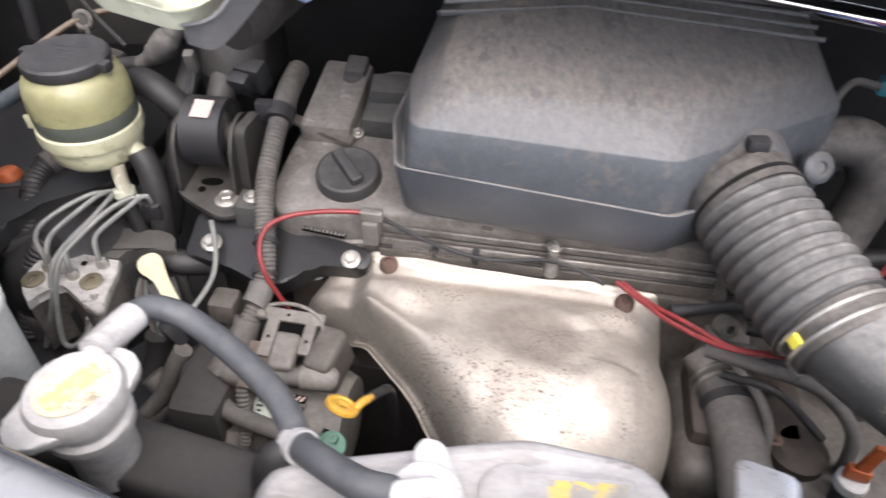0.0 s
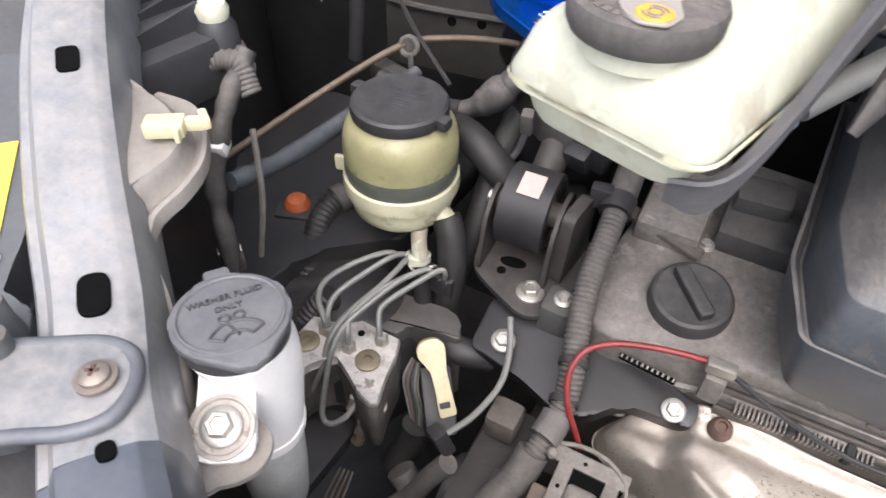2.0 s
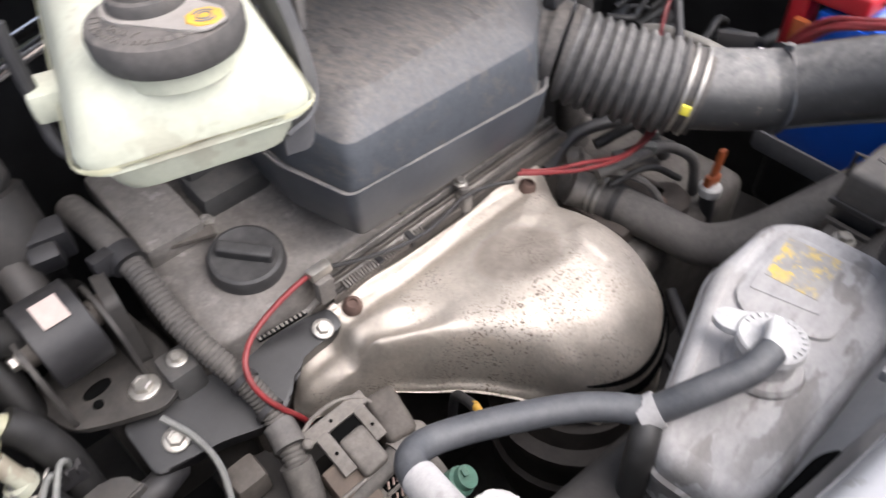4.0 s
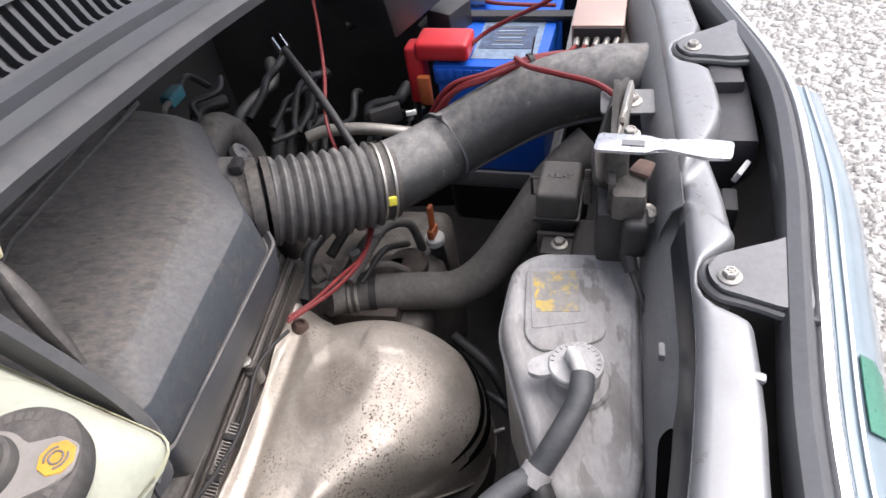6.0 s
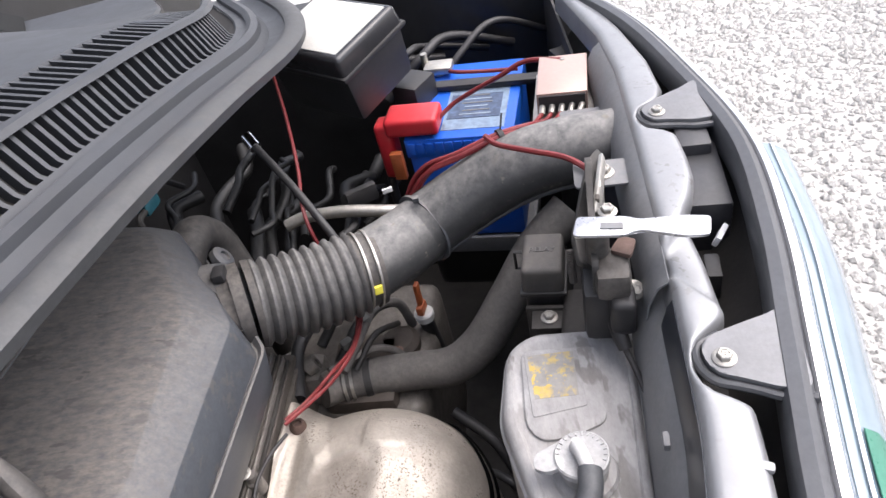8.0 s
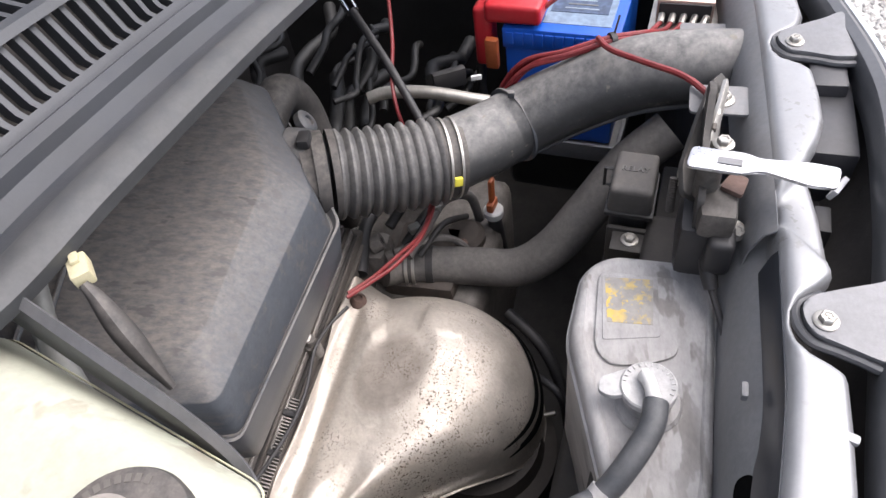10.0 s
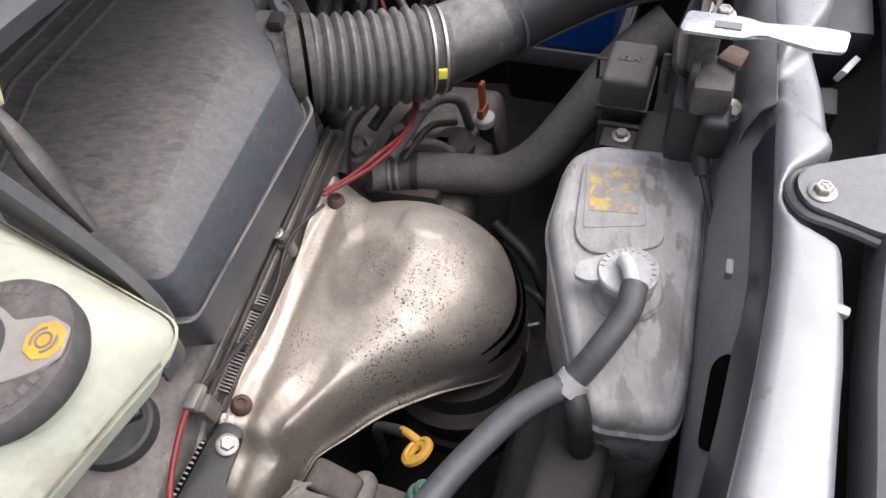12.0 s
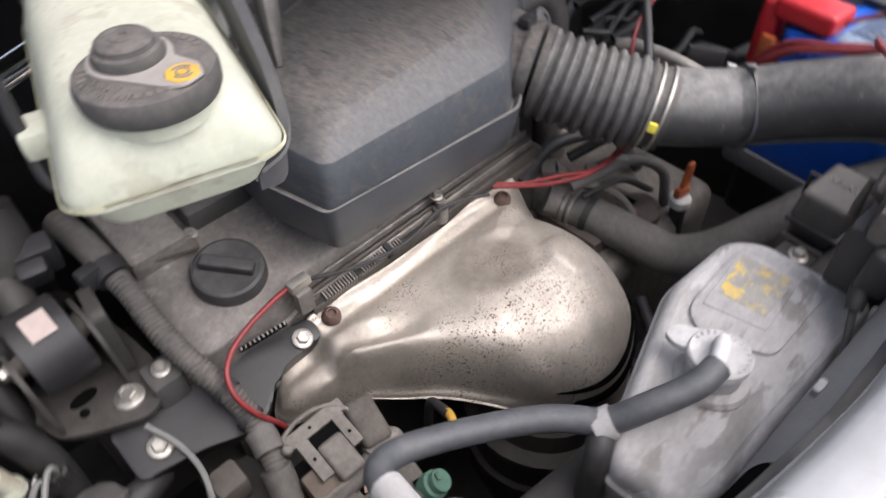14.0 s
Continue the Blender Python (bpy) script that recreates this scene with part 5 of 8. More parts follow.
part("lower_body", loft([br_ring(0.0135, 1.275), br_ring(0.009, 1.2765), br_ring(0.0065, 1.282), br_ring(0.003, 1.296)], True, False), CREAM, bres)
part("upper_body", loft([br_ring(0.003, 1.293), br_ring(-0.002, 1.294), br_ring(-0.0035, 1.299), br_ring(-0.0025, 1.303), br_ring(0.0005, 1.309), br_ring(0.0035, 1.319), br_ring(0.0075, 1.3258), br_ring(0.013, 1.3303), br_ring(0.02, 1.333), br_ring(0.03, 1.3342), br_ring(0.044, 1.3346)], False, True), CREAM, bres)
part("seam", loft([br_ring(-0.0046, 1.2955), br_ring(-0.0056, 1.297), br_ring(-0.0046, 1.2985)], False, False), PALETANK, bres)
CM = Matrix.Translation((-0.1625, 0.4443, 1.3385)) @ pose(0, 0, 0, 0, 0, -33) @ Matrix.Scale(0.805, 4)
part("neck", lathe([(0, -0.012), (0.0305, -0.012), (0.0305, 0.008), (0, 0.008)], CM, 32), CREAM, bres)
cap = part("screw_cap", lathe([(0, 0.0), (0.037, 0.0), (0.039, 0.004), (0.0395, 0.012), (0.038, 0.016), (0.0345, 0.0175), (0.02, 0.0185), (0, 0.0185)], CM, 48), CAPDUST, bres, "dusty black screw cap with raised lettering")
part("knob", lathe([(0, 0.018), (0.0195, 0.018), (0.02, 0.022), (0.0185, 0.0255), (0.0162, 0.0265), (0.0156, 0.0295), (0.0135, 0.0312), (0.0075, 0.0315), (0.007, 0.0322), (0.003, 0.0322), (0.0025, 0.0312), (0, 0.0312)], CM @ pose(-0.006, 0.008, 0), 32), CAPDUST, cap)
keyhole = [(-0.006 + 0.0235 * math.cos(radians(a)), 0.008 + 0.0235 * math.sin(radians(a))) for a in range(-20, 251, 18)] + [(0.0085, -0.0295), (0.0195, -0.0325), (0.0305, -0.024), (0.0285, -0.0105)]
part("warning_plate", prism(rounded(keyhole, 0.003, 2), 0.0176, 0.0196, CM, 0.0006, 1), mat("pale dusty plate", (0.27, 0.25, 0.226), 0.7, 0.0, 0.15, 40, 300, 0.1, 0.5, (0.3, 0.265, 0.235)), cap, "pale dusty raised plate")
oc = CM @ pose(0.0195, -0.0205, 0.0192)
octo = [(0.0095 * math.cos(radians(22.5 + 45 * k)), 0.0095 * math.sin(radians(22.5 + 45 * k))) for k in range(8)]
part("warning_label", prism(octo, 0, 0.0012, oc, 0.0003, 1), YELLOW, cap, "yellow octagonal brake warning mark")
part("warning_ring", strokes(oc @ pose(0, 0, 0.0012), [arc(0.0035, 0, 360, 20), arc(0.0058, 40, 150, 8), arc(0.0058, -140, -30, 8)], 0.0005), EMBOSS, cap)


def text_arc(words, size, r, middle, step, m, parent, material):
    """Raised letters round a circle, their feet outwards."""
    bm = bmesh.new()
    for k, ch in enumerate(words):
        a = middle + (k - (len(words) - 1) / 2) * step
        cu = bpy.data.curves.new("letter", "FONT")
        cu.body, cu.size, cu.extrude, cu.align_x, cu.align_y = ch, size, 0.0006, "CENTER", "CENTER"
        tmp = bpy.data.objects.new("tmp", cu)
        me = bpy.data.meshes.new_from_object(tmp)
        bpy.data.objects.remove(tmp)
        me.transform(m @ pose(0, 0, 0, 0, 0, a) @ pose(r, 0, 0, 0, 0, 90))
        bm.from_mesh(me)
        bpy.data.meshes.remove(me)
    return part("lettering", bm, material, parent)


RAISED = mat("rubbed raised lettering", (0.13, 0.117, 0.104), 0.75, 0.0, 0.15, 60, 300, 0.1)
text_arc("CONTAINER", 0.0062, 0.0325, 228, 9.0, CM @ pose(0, 0, 0.0178), cap, RAISED)
text_arc("ONLY", 0.0062, 0.0262, 222, 11.0, CM @ pose(0, 0, 0.0182), cap, RAISED)
for a in (262, 272, 282, 292, 20, 30, 40, 50, 60, 70, 80, 90, 100, 190, 180, 170):
    part("print_bar", rbox((0.0035, 0.0045, 0.0006), CM @ pose(0, 0, 0, 0, 0, a) @ pose(0.0315, 0, 0.0176, 0, 0, 90), 0), RAISED, cap)

part("lug", rbox((0.018, 0.024, 0.016), BM @ pose(-half - 0.008, 0.075, 1.288), 0.004), CREAM, bres)
part("strap", tube([BM @ Vector(p) for p in ((-half - 0.014, 0.075, 1.335), (-half - 0.014, 0.072, 1.3), (-half - 0.012, 0.065, 1.272), (-half + 0.01, 0.06, 1.262), (-half + 0.03, 0.065, 1.26))], 0.004, 8), BLACK, bres, "black wire strap")
strap_path = [BM @ Vector(p) for p in ((half - 0.014, 0.014, 1.2745), (half + 0.002, 0.022, 1.277), (half + 0.008, 0.05, 1.294), (half + 0.009, 0.12, 1.325), (half + 0.012, 0.24, 1.36))]
part("guard", thicken(sweep(spline(strap_path, 5), lambda s: [(0.001, -0.008 - 0.02 * s), (0.0, 0.0), (-0.001, 0.006 + 0.012 * s), (-0.006, 0.008 + 0.014 * s)]), 0.002), mat("grey steel strap", (0.1, 0.1, 0.104), 0.5, 0.3, 0.15, 16, 300, 0.1, 0.4, (0.15, 0.14, 0.13)), bres, "dark grey steel strap along the side")
GRIMYCYL = mat("dark grimy cylinder metal", (0.04, 0.037, 0.034), 0.45, 0.4, 0.4, 40, 260, 0.3, 0.4, (0.08, 0.07, 0.06))
mc = thing("brake_master_cylinder", (-0.1, 0.6, 1.15), "dark cast brake master cylinder under the reservoir", "brake cylinder")
part("body", tube([(-0.128, 0.53, 1.24), (-0.095, 0.64, 1.24), (-0.04, 0.82, 1.24)], 0.022, 18), GRIMYCYL, mc)
part("nose", lathe([(0, 0), (0.018, 0), (0.021, 0.012), (0.021, 0.03), (0, 0.03)], Matrix.Translation((-0.134, 0.51, 1.24)) @ frame_of((0.3, 0.95, 0)), 18), GRIMYCYL, mc)
part("plug", rbox((0.022, 0.03, 0.016), at((-0.085, 0.585, 1.24), -30), 0.004), BLACK, mc)
blu = thing("sensor_lead", (-0.06, 0.56, 1.2), "grey taped sensor lead with a blue connector", "cable")
part("lead", tube([(-0.075, 0.535, 1.265), (-0.03, 0.575, 1.285), (0.02, 0.6, 1.315), (0.06, 0.64, 1.33)], 0.008, 12), GREYPIPE, blu)
part("connector", rbox((0.01, 0.01, 0.012), at((-0.079, 0.529, 1.256), -31), 0.002), mat("pale blue plug plastic", (0.2, 0.24, 0.42), 0.4), blu)

# power steering reservoir
EMBOSS2 = mat("raised cap lettering", (0.05, 0.05, 0.053), 0.5)
psr = thing("power_steering_reservoir", (-0.357, 0.64, 1.0), "yellowed translucent power steering reservoir with black cap", "reservoir", move=(0.009, -0.012, 0.015))
PM = Matrix.Translation((-0.357, 0.642, 1.012))
part("base", lathe([(0, 0), (0.02, 0.0), (0.04, 0.004), (0.047, 0.012), (0.049, 0.022), (0.0495, 0.034)], PM, 44), PALETANK, psr)
part("collar", lathe([(0.0495, 0.03), (0.0535, 0.033), (0.0545, 0.038), (0.0535, 0.048), (0.0505, 0.05)], PM, 44), PALETANK, psr)
part("fluid_band", lathe([(0.0505, 0.047), (0.0515, 0.05), (0.052, 0.06), (0.0515, 0.067)], PM, 44), FLUID, psr, "dark fluid showing through the wall")
part("body", lathe([(0.0515, 0.065), (0.052, 0.075), (0.0515, 0.087), (0.049, 0.097), (0.045, 0.104), (0.041, 0.107), (0.039, 0.112), (0, 0.112)], PM, 44), AMBERTANK, psr)
part("collar_tab", rbox((0.014, 0.005, 0.016), PM @ pose(-0.054, -0.012, 0.04), 0.002), PALETANK, psr)
pcap = part("cap", lathe([(0, 0.108), (0.0405, 0.109), (0.0425, 0.111), (0.043, 0.116), (0.042, 0.1205), (0.0395, 0.1225), (0.037, 0.122), (0.02, 0.1225), (0, 0.1225)], PM, 44), CAPDARK := mat("black cap plastic", (0.022, 0.022, 0.023), 0.42, 0.0, 0.25, 40, 300, 0.2, 0.55, (0.085, 0.08, 0.076), speck=0.2), psr, "black plastic cap with two lugs")
for a in (-15, 165):
    part("lug", rbox((0.012, 0.013, 0.011), PM @ pose(0, 0, 0, 0, 0, a) @ pose(0.045, 0, 0.11), 0.004), CAPDARK, pcap)
for k, w in enumerate((0.03, 0.024, 0.016, 0.01)):
    part("print_bar", rbox((w, 0.003, 0.0006), PM @ pose(0.003, 0.014 - 0.008 * k, 0.1223, 0, 0, -6), 0), EMBOSS2, pcap)
part("spigot", tube([(-0.328, 0.612, 1.02), (-0.326, 0.606, 1.005), (-0.322, 0.6, 0.985)], 0.0075, 14), CREAM, psr)
part("spigot_clip", lathe([(0.0085, 0), (0.012, 0.002), (0.012, 0.01), (0.0085, 0.012)], Matrix.Translation((-0.327, 0.606, 0.995)) @ frame_of((0.1, -0.25, -1)), 16), CREAM, psr)
part("clip_wire", tube([(-0.338, 0.6, 0.99), (-0.325, 0.592, 0.984), (-0.31, 0.6, 0.988), (-0.308, 0.606, 0.982)], 0.0015, 6), ZINC, psr)
part("outlet", tube([(-0.318, 0.632, 1.03), (-0.305, 0.628, 1.018)], 0.011, 16, 2), PALETANK, psr)
psh = thing("steering_hose", (-0.3, 0.62, 0.9), "black rubber steering fluid hoses below the reservoir", "hose", move=(0.009, -0.012, 0.015))
part("hose", tube([(-0.309, 0.63, 1.026), (-0.3, 0.622, 1.008), (-0.295, 0.61, 0.97), (-0.3, 0.6, 0.9)], 0.014, 16), GRIMRUBBER, psh)
part("hose", tube([(-0.322, 0.6, 0.988), (-0.318, 0.594, 0.95), (-0.31, 0.59, 0.88)], 0.0085, 12), GRIMRUBBER, psh)
part("hose", tube([(-0.28, 0.77, 1.06), (-0.285, 0.71, 1.03), (-0.29, 0.67, 0.98), (-0.31, 0.64, 0.9)], 0.014, 16), GRIMRUBBER, psh)
part("hose", tube([(-0.33, 0.72, 1.06), (-0.3, 0.69, 1.07), (-0.265, 0.68, 1.045), (-0.24, 0.69, 1.02), (-0.2, 0.73, 1.0)], 0.016, 16), GRIMRUBBER, psh)

# washer bottle filler
wash = thing("washer_bottle", (-0.35, 0.37, 0.8), "white translucent washer bottle filler with a grey lettered cap", "washer bottle")
WM = Matrix.Translation((-0.3145, 0.3385, 1.204)) @ pose(0, 0, 0, -3, -3, -22) @ Matrix.Scale(0.865, 4)
part("neck", tube([WM @ Vector((0, 0, -0.004)), (-0.3178, 0.3483, 1.16), (-0.327, 0.3508, 1.088)], lambda s, l: 0.0265 - 0.001 * s, 28), WASHWHITE, wash)
part("lower_neck", tube([(-0.3255, 0.3502, 1.11), (-0.334, 0.357, 1.03), (-0.349, 0.3695, 0.95), (-0.355, 0.3745, 0.915)], lambda s, l: 0.0238 - 0.001 * s - 0.012 * max(0.0, (s - 0.85) / 0.15) ** 2, 26), WASHGREY, wash, "grey translucent lower filler tube")
part("seam", tube([(-0.3261, 0.3506, 1.096), (-0.327, 0.3508, 1.087)], 0.0264, 28, 2), WASHWHITE, wash)
outline = [(0.0335 * math.cos(radians(a)), 0.0335 * math.sin(radians(a))) for a in range(-40, 221, 10)] + [(-0.008, -0.0395), (0.0, -0.0425), (0.008, -0.0395)]
wc = part("cap", prism(outline, 0.003, 0.009, WM @ pose(0, 0, 0, 0, 0, 72), 0.0022), CAPGREY := mat("weathered grey-black cap", (0.085, 0.088, 0.095), 0.5, 0.0, 0.15, 26, 300, 0.1, 0.6, (0.17, 0.165, 0.165)), wash, "weathered grey cap")
part("cap_skirt", lathe([(0.029, -0.008), (0.0312, -0.0075), (0.0318, 0.0), (0.0318, 0.0045), (0, 0.0045)], WM, 40), CAPBLACK, wc, "black skirt under the lid")
part("cap_rim", strokes(WM, [arc(0.0295, 0, 360, 40, 0.0092)], 0.0012), CAPGREY, wc)
text3d("WASHER FLUID", 0.0062, WM @ pose(0, 0, 0, 0, 0, 68) @ pose(0.0, 0.013, 0.0092), wc, EMBOSS2, depth=0.0009)
text3d("ONLY", 0.0058, WM @ pose(0, 0, 0, 0, 0, 68) @ pose(0.0, 0.0045, 0.0092), wc, EMBOSS2, depth=0.0009)
wp = WM @ pose(0, 0, 0, 0, 0, 68) @ pose(0.0, -0.012, 0.0095)
part("wiper_symbol", strokes(wp, [arc(0.017, 30, 150, 12, 0, (0, -0.012)), arc(0.009, 30, 150, 8, 0, (0, -0.012)), [(0.0147, -0.0035, 0), (0.0078, -0.0075, 0)], [(-0.0147, -0.0035, 0), (-0.0078, -0.0075, 0)], [(-0.004, 0.006, 0), (0.001, -0.006, 0)], arc(0.003, 0, 360, 10, 0, (-0.004, 0.0085)), arc(0.003, 0, 360, 10, 0, (0.004, 0.0085))], 0.0008), EMBOSS2, wc)
part("hinge", rbox((0.016, 0.012, 0.01), WM @ pose(0, 0, 0, 0, 0, 68) @ pose(0.0, 0.036, -0.002), 0.003), CAPGREY, wc)
bmm = Matrix.Translation((-0.3069, 0.3037, 1.168)) @ pose(0, 0, 0, 20, 0, 24) @ Matrix.Scale(1.04, 4)
part("bracket", prism(rounded([(-0.0145, -0.016), (0.016, -0.016), (0.014, 0.02), (0.006, 0.05), (-0.016, 0.05), (-0.0125, 0.02)], 0.01, 4), -0.006, 0.0, bmm, 0.002), WASHWHITE, wash)
part("washer", lathe([(0, 0), (0.0155, 0), (0.0155, 0.0022), (0.0135, 0.0024), (0.0128, 0.0012), (0, 0.0012)], bmm, 28), mat("dirty zinc washer", (0.4, 0.37, 0.34), 0.5, 0.4, 0.3, 60, 300, 0.2, 0.5, (0.3, 0.26, 0.22), (0.16, 0.12, 0.09), 120.0, 0.56), wash, "dirty zinc washer")
screw(bmm @ Vector((0, 0, 0.002)), bmm.to_3x3() @ Vector((0, 0, 1)), 0.0105, wash)

# ABS hydraulic unit
absu = thing("abs_unit", (-0.34, 0.51, 0.85), "dusty aluminium ABS hydraulic unit with grey brake pipes", "abs unit")
ABSTOP = [(-0.3948, 0.5243), (-0.3681, 0.5340), (-0.3470, 0.5312), (-0.3086, 0.5246), (-0.3054, 0.5062), (-0.3055, 0.4818), (-0.3016, 0.4566), (-0.3090, 0.4533), (-0.3229, 0.4594), (-0.3358, 0.4746), (-0.3454, 0.4785), (-0.3545, 0.4884), (-0.3659, 0.4786), (-0.3748, 0.4716), (-0.3776, 0.4584), (-0.3894, 0.4739), (-0.4010, 0.4931)]
part("block", prism(ABSTOP, 0.89, 0.955, None, 0.002, 1), GRIMEDALU := mat("grime darkened cast aluminium", (0.12, 0.11, 0.1), 0.5, 0.4, 0.4, 50, 300, 0.3, 0.5, (0.1, 0.086, 0.074), speck=0.2), absu)
part("machined_top", prism(ABSTOP, 0.9555, 0.966, None, 0.0015, 1), ALUCLEAN, absu, "pale machined aluminium top")
part("controller", prism(rounded([(-0.3975, 0.5378), (-0.3697, 0.5788), (-0.3361, 0.5805), (-0.2765, 0.5777), (-0.2645, 0.5670), (-0.2573, 0.5468), (-0.2732, 0.5471), (-0.3075, 0.5483), (-0.3151, 0.5319), (-0.3524, 0.5349), (-0.3766, 0.5368)], 0.005, 3), 0.87, 0.961, None, 0.003), ABSBOX, absu, "black plastic control box")
part("motor", lathe([(0, 0.06), (0.022, 0.058), (0.031, 0.05), (0.034, 0.04), (0.034, -0.05), (0, -0.05)][::-1], Matrix.Translation((-0.3968, 0.5123, 0.86)), 30), RUBBER, absu, "dark pump motor")
for x, y, z in ((-0.3264, 0.4915, 0.9655), (-0.3862, 0.4918, 0.9655)):
    part("plug", lathe([(0, 0), (0.0115, 0), (0.0115, 0.0028), (0.0088, 0.004), (0.0045, 0.004), (0.004, 0.0018), (0, 0.0018)], Matrix.Translation((x, y, z)), 24), BRASS, absu, "tarnished brass plug")
part("hole", lathe([(0, 0), (0.0034, 0), (0.0034, 0.0008), (0, 0.0008)], Matrix.Translation((-0.3445, 0.5177, 0.966)), 12), HOLESHADE, absu)
for a, b, r in (((-0.3311, 0.4835, 0.93), (-0.3366, 0.4682, 0.915), 0.0085), ((-0.3121, 0.4754, 0.93), (-0.3286, 0.4593, 0.878), 0.0105)):
    q = Vector(a).lerp(Vector(b), 0.45)
    part("fitting", tube([a, q], r, 6, 2), ALUCLEAN, absu)
    part("fitting_end", tube([q, Vector(a).lerp(Vector(b), 0.75)], r * 0.85, 6, 2), GRIMEDALU, absu)
    part("fitting_tip", tube([Vector(a).lerp(Vector(b), 0.74), b], r * 0.6, 12, 2), BRASS, absu)
PIPES = [
    [(-0.3768, 0.5088, 0.9660), (-0.3752, 0.5076, 0.9850), (-0.3875, 0.5223, 0.9930), (-0.3888, 0.5404, 0.9980), (-0.3728, 0.5653, 1.0020), (-0.3494, 0.5864, 1.0050), (-0.3375, 0.5926, 1.0000), (-0.3430, 0.6099, 0.9700)],
    [(-0.3714, 0.5079, 0.9660), (-0.3742, 0.5120, 0.9850), (-0.3739, 0.5296, 0.9950), (-0.3568, 0.5591, 1.0020), (-0.3384, 0.5841, 1.0070), (-0.3295, 0.5934, 1.0020), (-0.3361, 0.6124, 0.9700)],
    [(-0.3903, 0.4655, 0.8900), (-0.3780, 0.4703, 0.9200), (-0.3671, 0.4778, 0.9500), (-0.3624, 0.4931, 0.9820), (-0.3544, 0.5157, 0.9940), (-0.3351, 0.5542, 1.0030), (-0.3229, 0.5939, 1.0080), (-0.3198, 0.6039, 1.0060), (-0.3213, 0.6168, 0.9800)],
    [(-0.3312, 0.4704, 0.9250), (-0.3369, 0.4594, 0.9170), (-0.3482, 0.4519, 0.9100), (-0.3581, 0.4539, 0.9140), (-0.3591, 0.4659, 0.9400), (-0.3577, 0.4844, 0.9740), (-0.3533, 0.5030, 0.9900), (-0.3378, 0.5316, 1.0000), (-0.3213, 0.5592, 1.0060), (-0.3047, 0.5769, 1.0080), (-0.2996, 0.5805, 1.0030), (-0.3049, 0.5978, 0.9700)],
    [(-0.3472, 0.4980, 0.9660), (-0.3477, 0.4987, 0.9840), (-0.3505, 0.5143, 0.9940), (-0.3358, 0.5448, 1.0010), (-0.3178, 0.5659, 1.0050), (-0.3102, 0.5780, 1.0000), (-0.3143, 0.5943, 0.9700)],
    [(-0.3230, 0.5154, 0.9660), (-0.3262, 0.5179, 0.9800), (-0.3306, 0.5306, 0.9900), (-0.3255, 0.5418, 0.9950), (-0.3033, 0.5692, 1.0040), (-0.2919, 0.5807, 1.0080), (-0.2869, 0.5825, 1.0030), (-0.2907, 0.5938, 0.9700)],
]
for pts in PIPES:
    part("brake_pipe", tube(pts, 0.0028, 8, 6), GREYPIPE, absu)
for k in (0, 1, 4, 5):
    part("pipe_nut", lathe([(0, 0), (0.0068, 0), (0.0068, 0.006), (0.0045, 0.009), (0, 0.009)], Matrix.Translation(PIPES[k][0]), 6), ZINC, absu)
part("pipe_clip", rbox((0.05, 0.014, 0.022), at((-0.3032, 0.5917, 0.972), -12), 0.003), BLACK, absu)
for k in range(6):
    part("clip_tooth", rbox((0.003, 0.018, 0.01), at((-0.3032, 0.5917, 0.972), -12) @ pose(-0.02 + 0.008 * k, 0, 0.012), 0.0008, 1), BLACK, absu)
lv = Matrix.Translation((-0.271, 0.517, 0.936)) @ frame_of((0.31, -0.683, 0.661), (0.41, -0.53, -0.74))
lever = part("lever", prism(rounded([(-0.037, -0.006), (-0.037, 0.007), (-0.03, 0.0135), (-0.018, 0.0125), (-0.006, 0.0105), (0.02, 0.0115), (0.037, 0.013), (0.038, -0.004), (0.02, -0.003), (0.0, -0.0035), (-0.012, -0.005), (-0.018, -0.012), (-0.03, -0.0135)], 0.004, 3), 0, 0.009, lv, 0.0012), CREAMCLIP, absu, "cream plastic connector lever")
part("hole", lathe([(0, 0), (0.0022, 0), (0.0022, 0.0008), (0, 0.0008)], lv @ pose(-0.025, 0.001, 0.0078), 12), HOLESHADE, lever)
part("catch", rbox((0.006, 0.01, 0.003), lv @ pose(0.026, 0.003, 0.007), 0.001), BLACK, lever)
part("connector", rbox((0.065, 0.03, 0.034), Matrix.Translation((-0.272, 0.522, 0.886)) @ pose(0, 0, 0, 0, 32, -62), 0.004), BLACK, absu)
WIRECOLS = [GREYPIPE, LOOM, mat("dull pink wire", (0.14, 0.085, 0.08), 0.5), BLACK, mat("dull green wire", (0.05, 0.085, 0.075), 0.5), GREYPIPE, LOOM]
for k in range(7):
    o = Vector((0.0028, -0.0012, 0)) * (k - 3)
    part("wire", tube([Vector(p) + o * f for p, f in zip(((-0.2961, 0.5312, 0.93), (-0.2957, 0.5152, 0.915), (-0.2881, 0.5054, 0.895), (-0.2812, 0.4944, 0.87)), (0.5, 1.0, 1.1, 0.5))], 0.0014, 5), WIRECOLS[k], absu)
part("wire_boot", tube([(-0.2817, 0.4965, 0.878), (-0.2863, 0.4903, 0.85), (-0.2997, 0.4775, 0.82)], 0.015, 14), GRIMRUBBER, absu)
abl = thing("abs_loom", (-0.27, 0.44, 0.8), "taped wiring loom below the ABS unit", "cable")
part("loom", tube([(-0.285, 0.46, 0.85), (-0.27, 0.45, 0.83), (-0.29, 0.43, 0.81), (-0.36, 0.4, 0.79), (-0.42, 0.38, 0.8)], 0.014, 12), LOOM, abl)
part("loom", tube([(-0.236, 0.455, 0.905), (-0.25, 0.45, 0.88), (-0.27, 0.44, 0.84), (-0.31, 0.42, 0.8)], 0.01, 12), LOOM, abl)

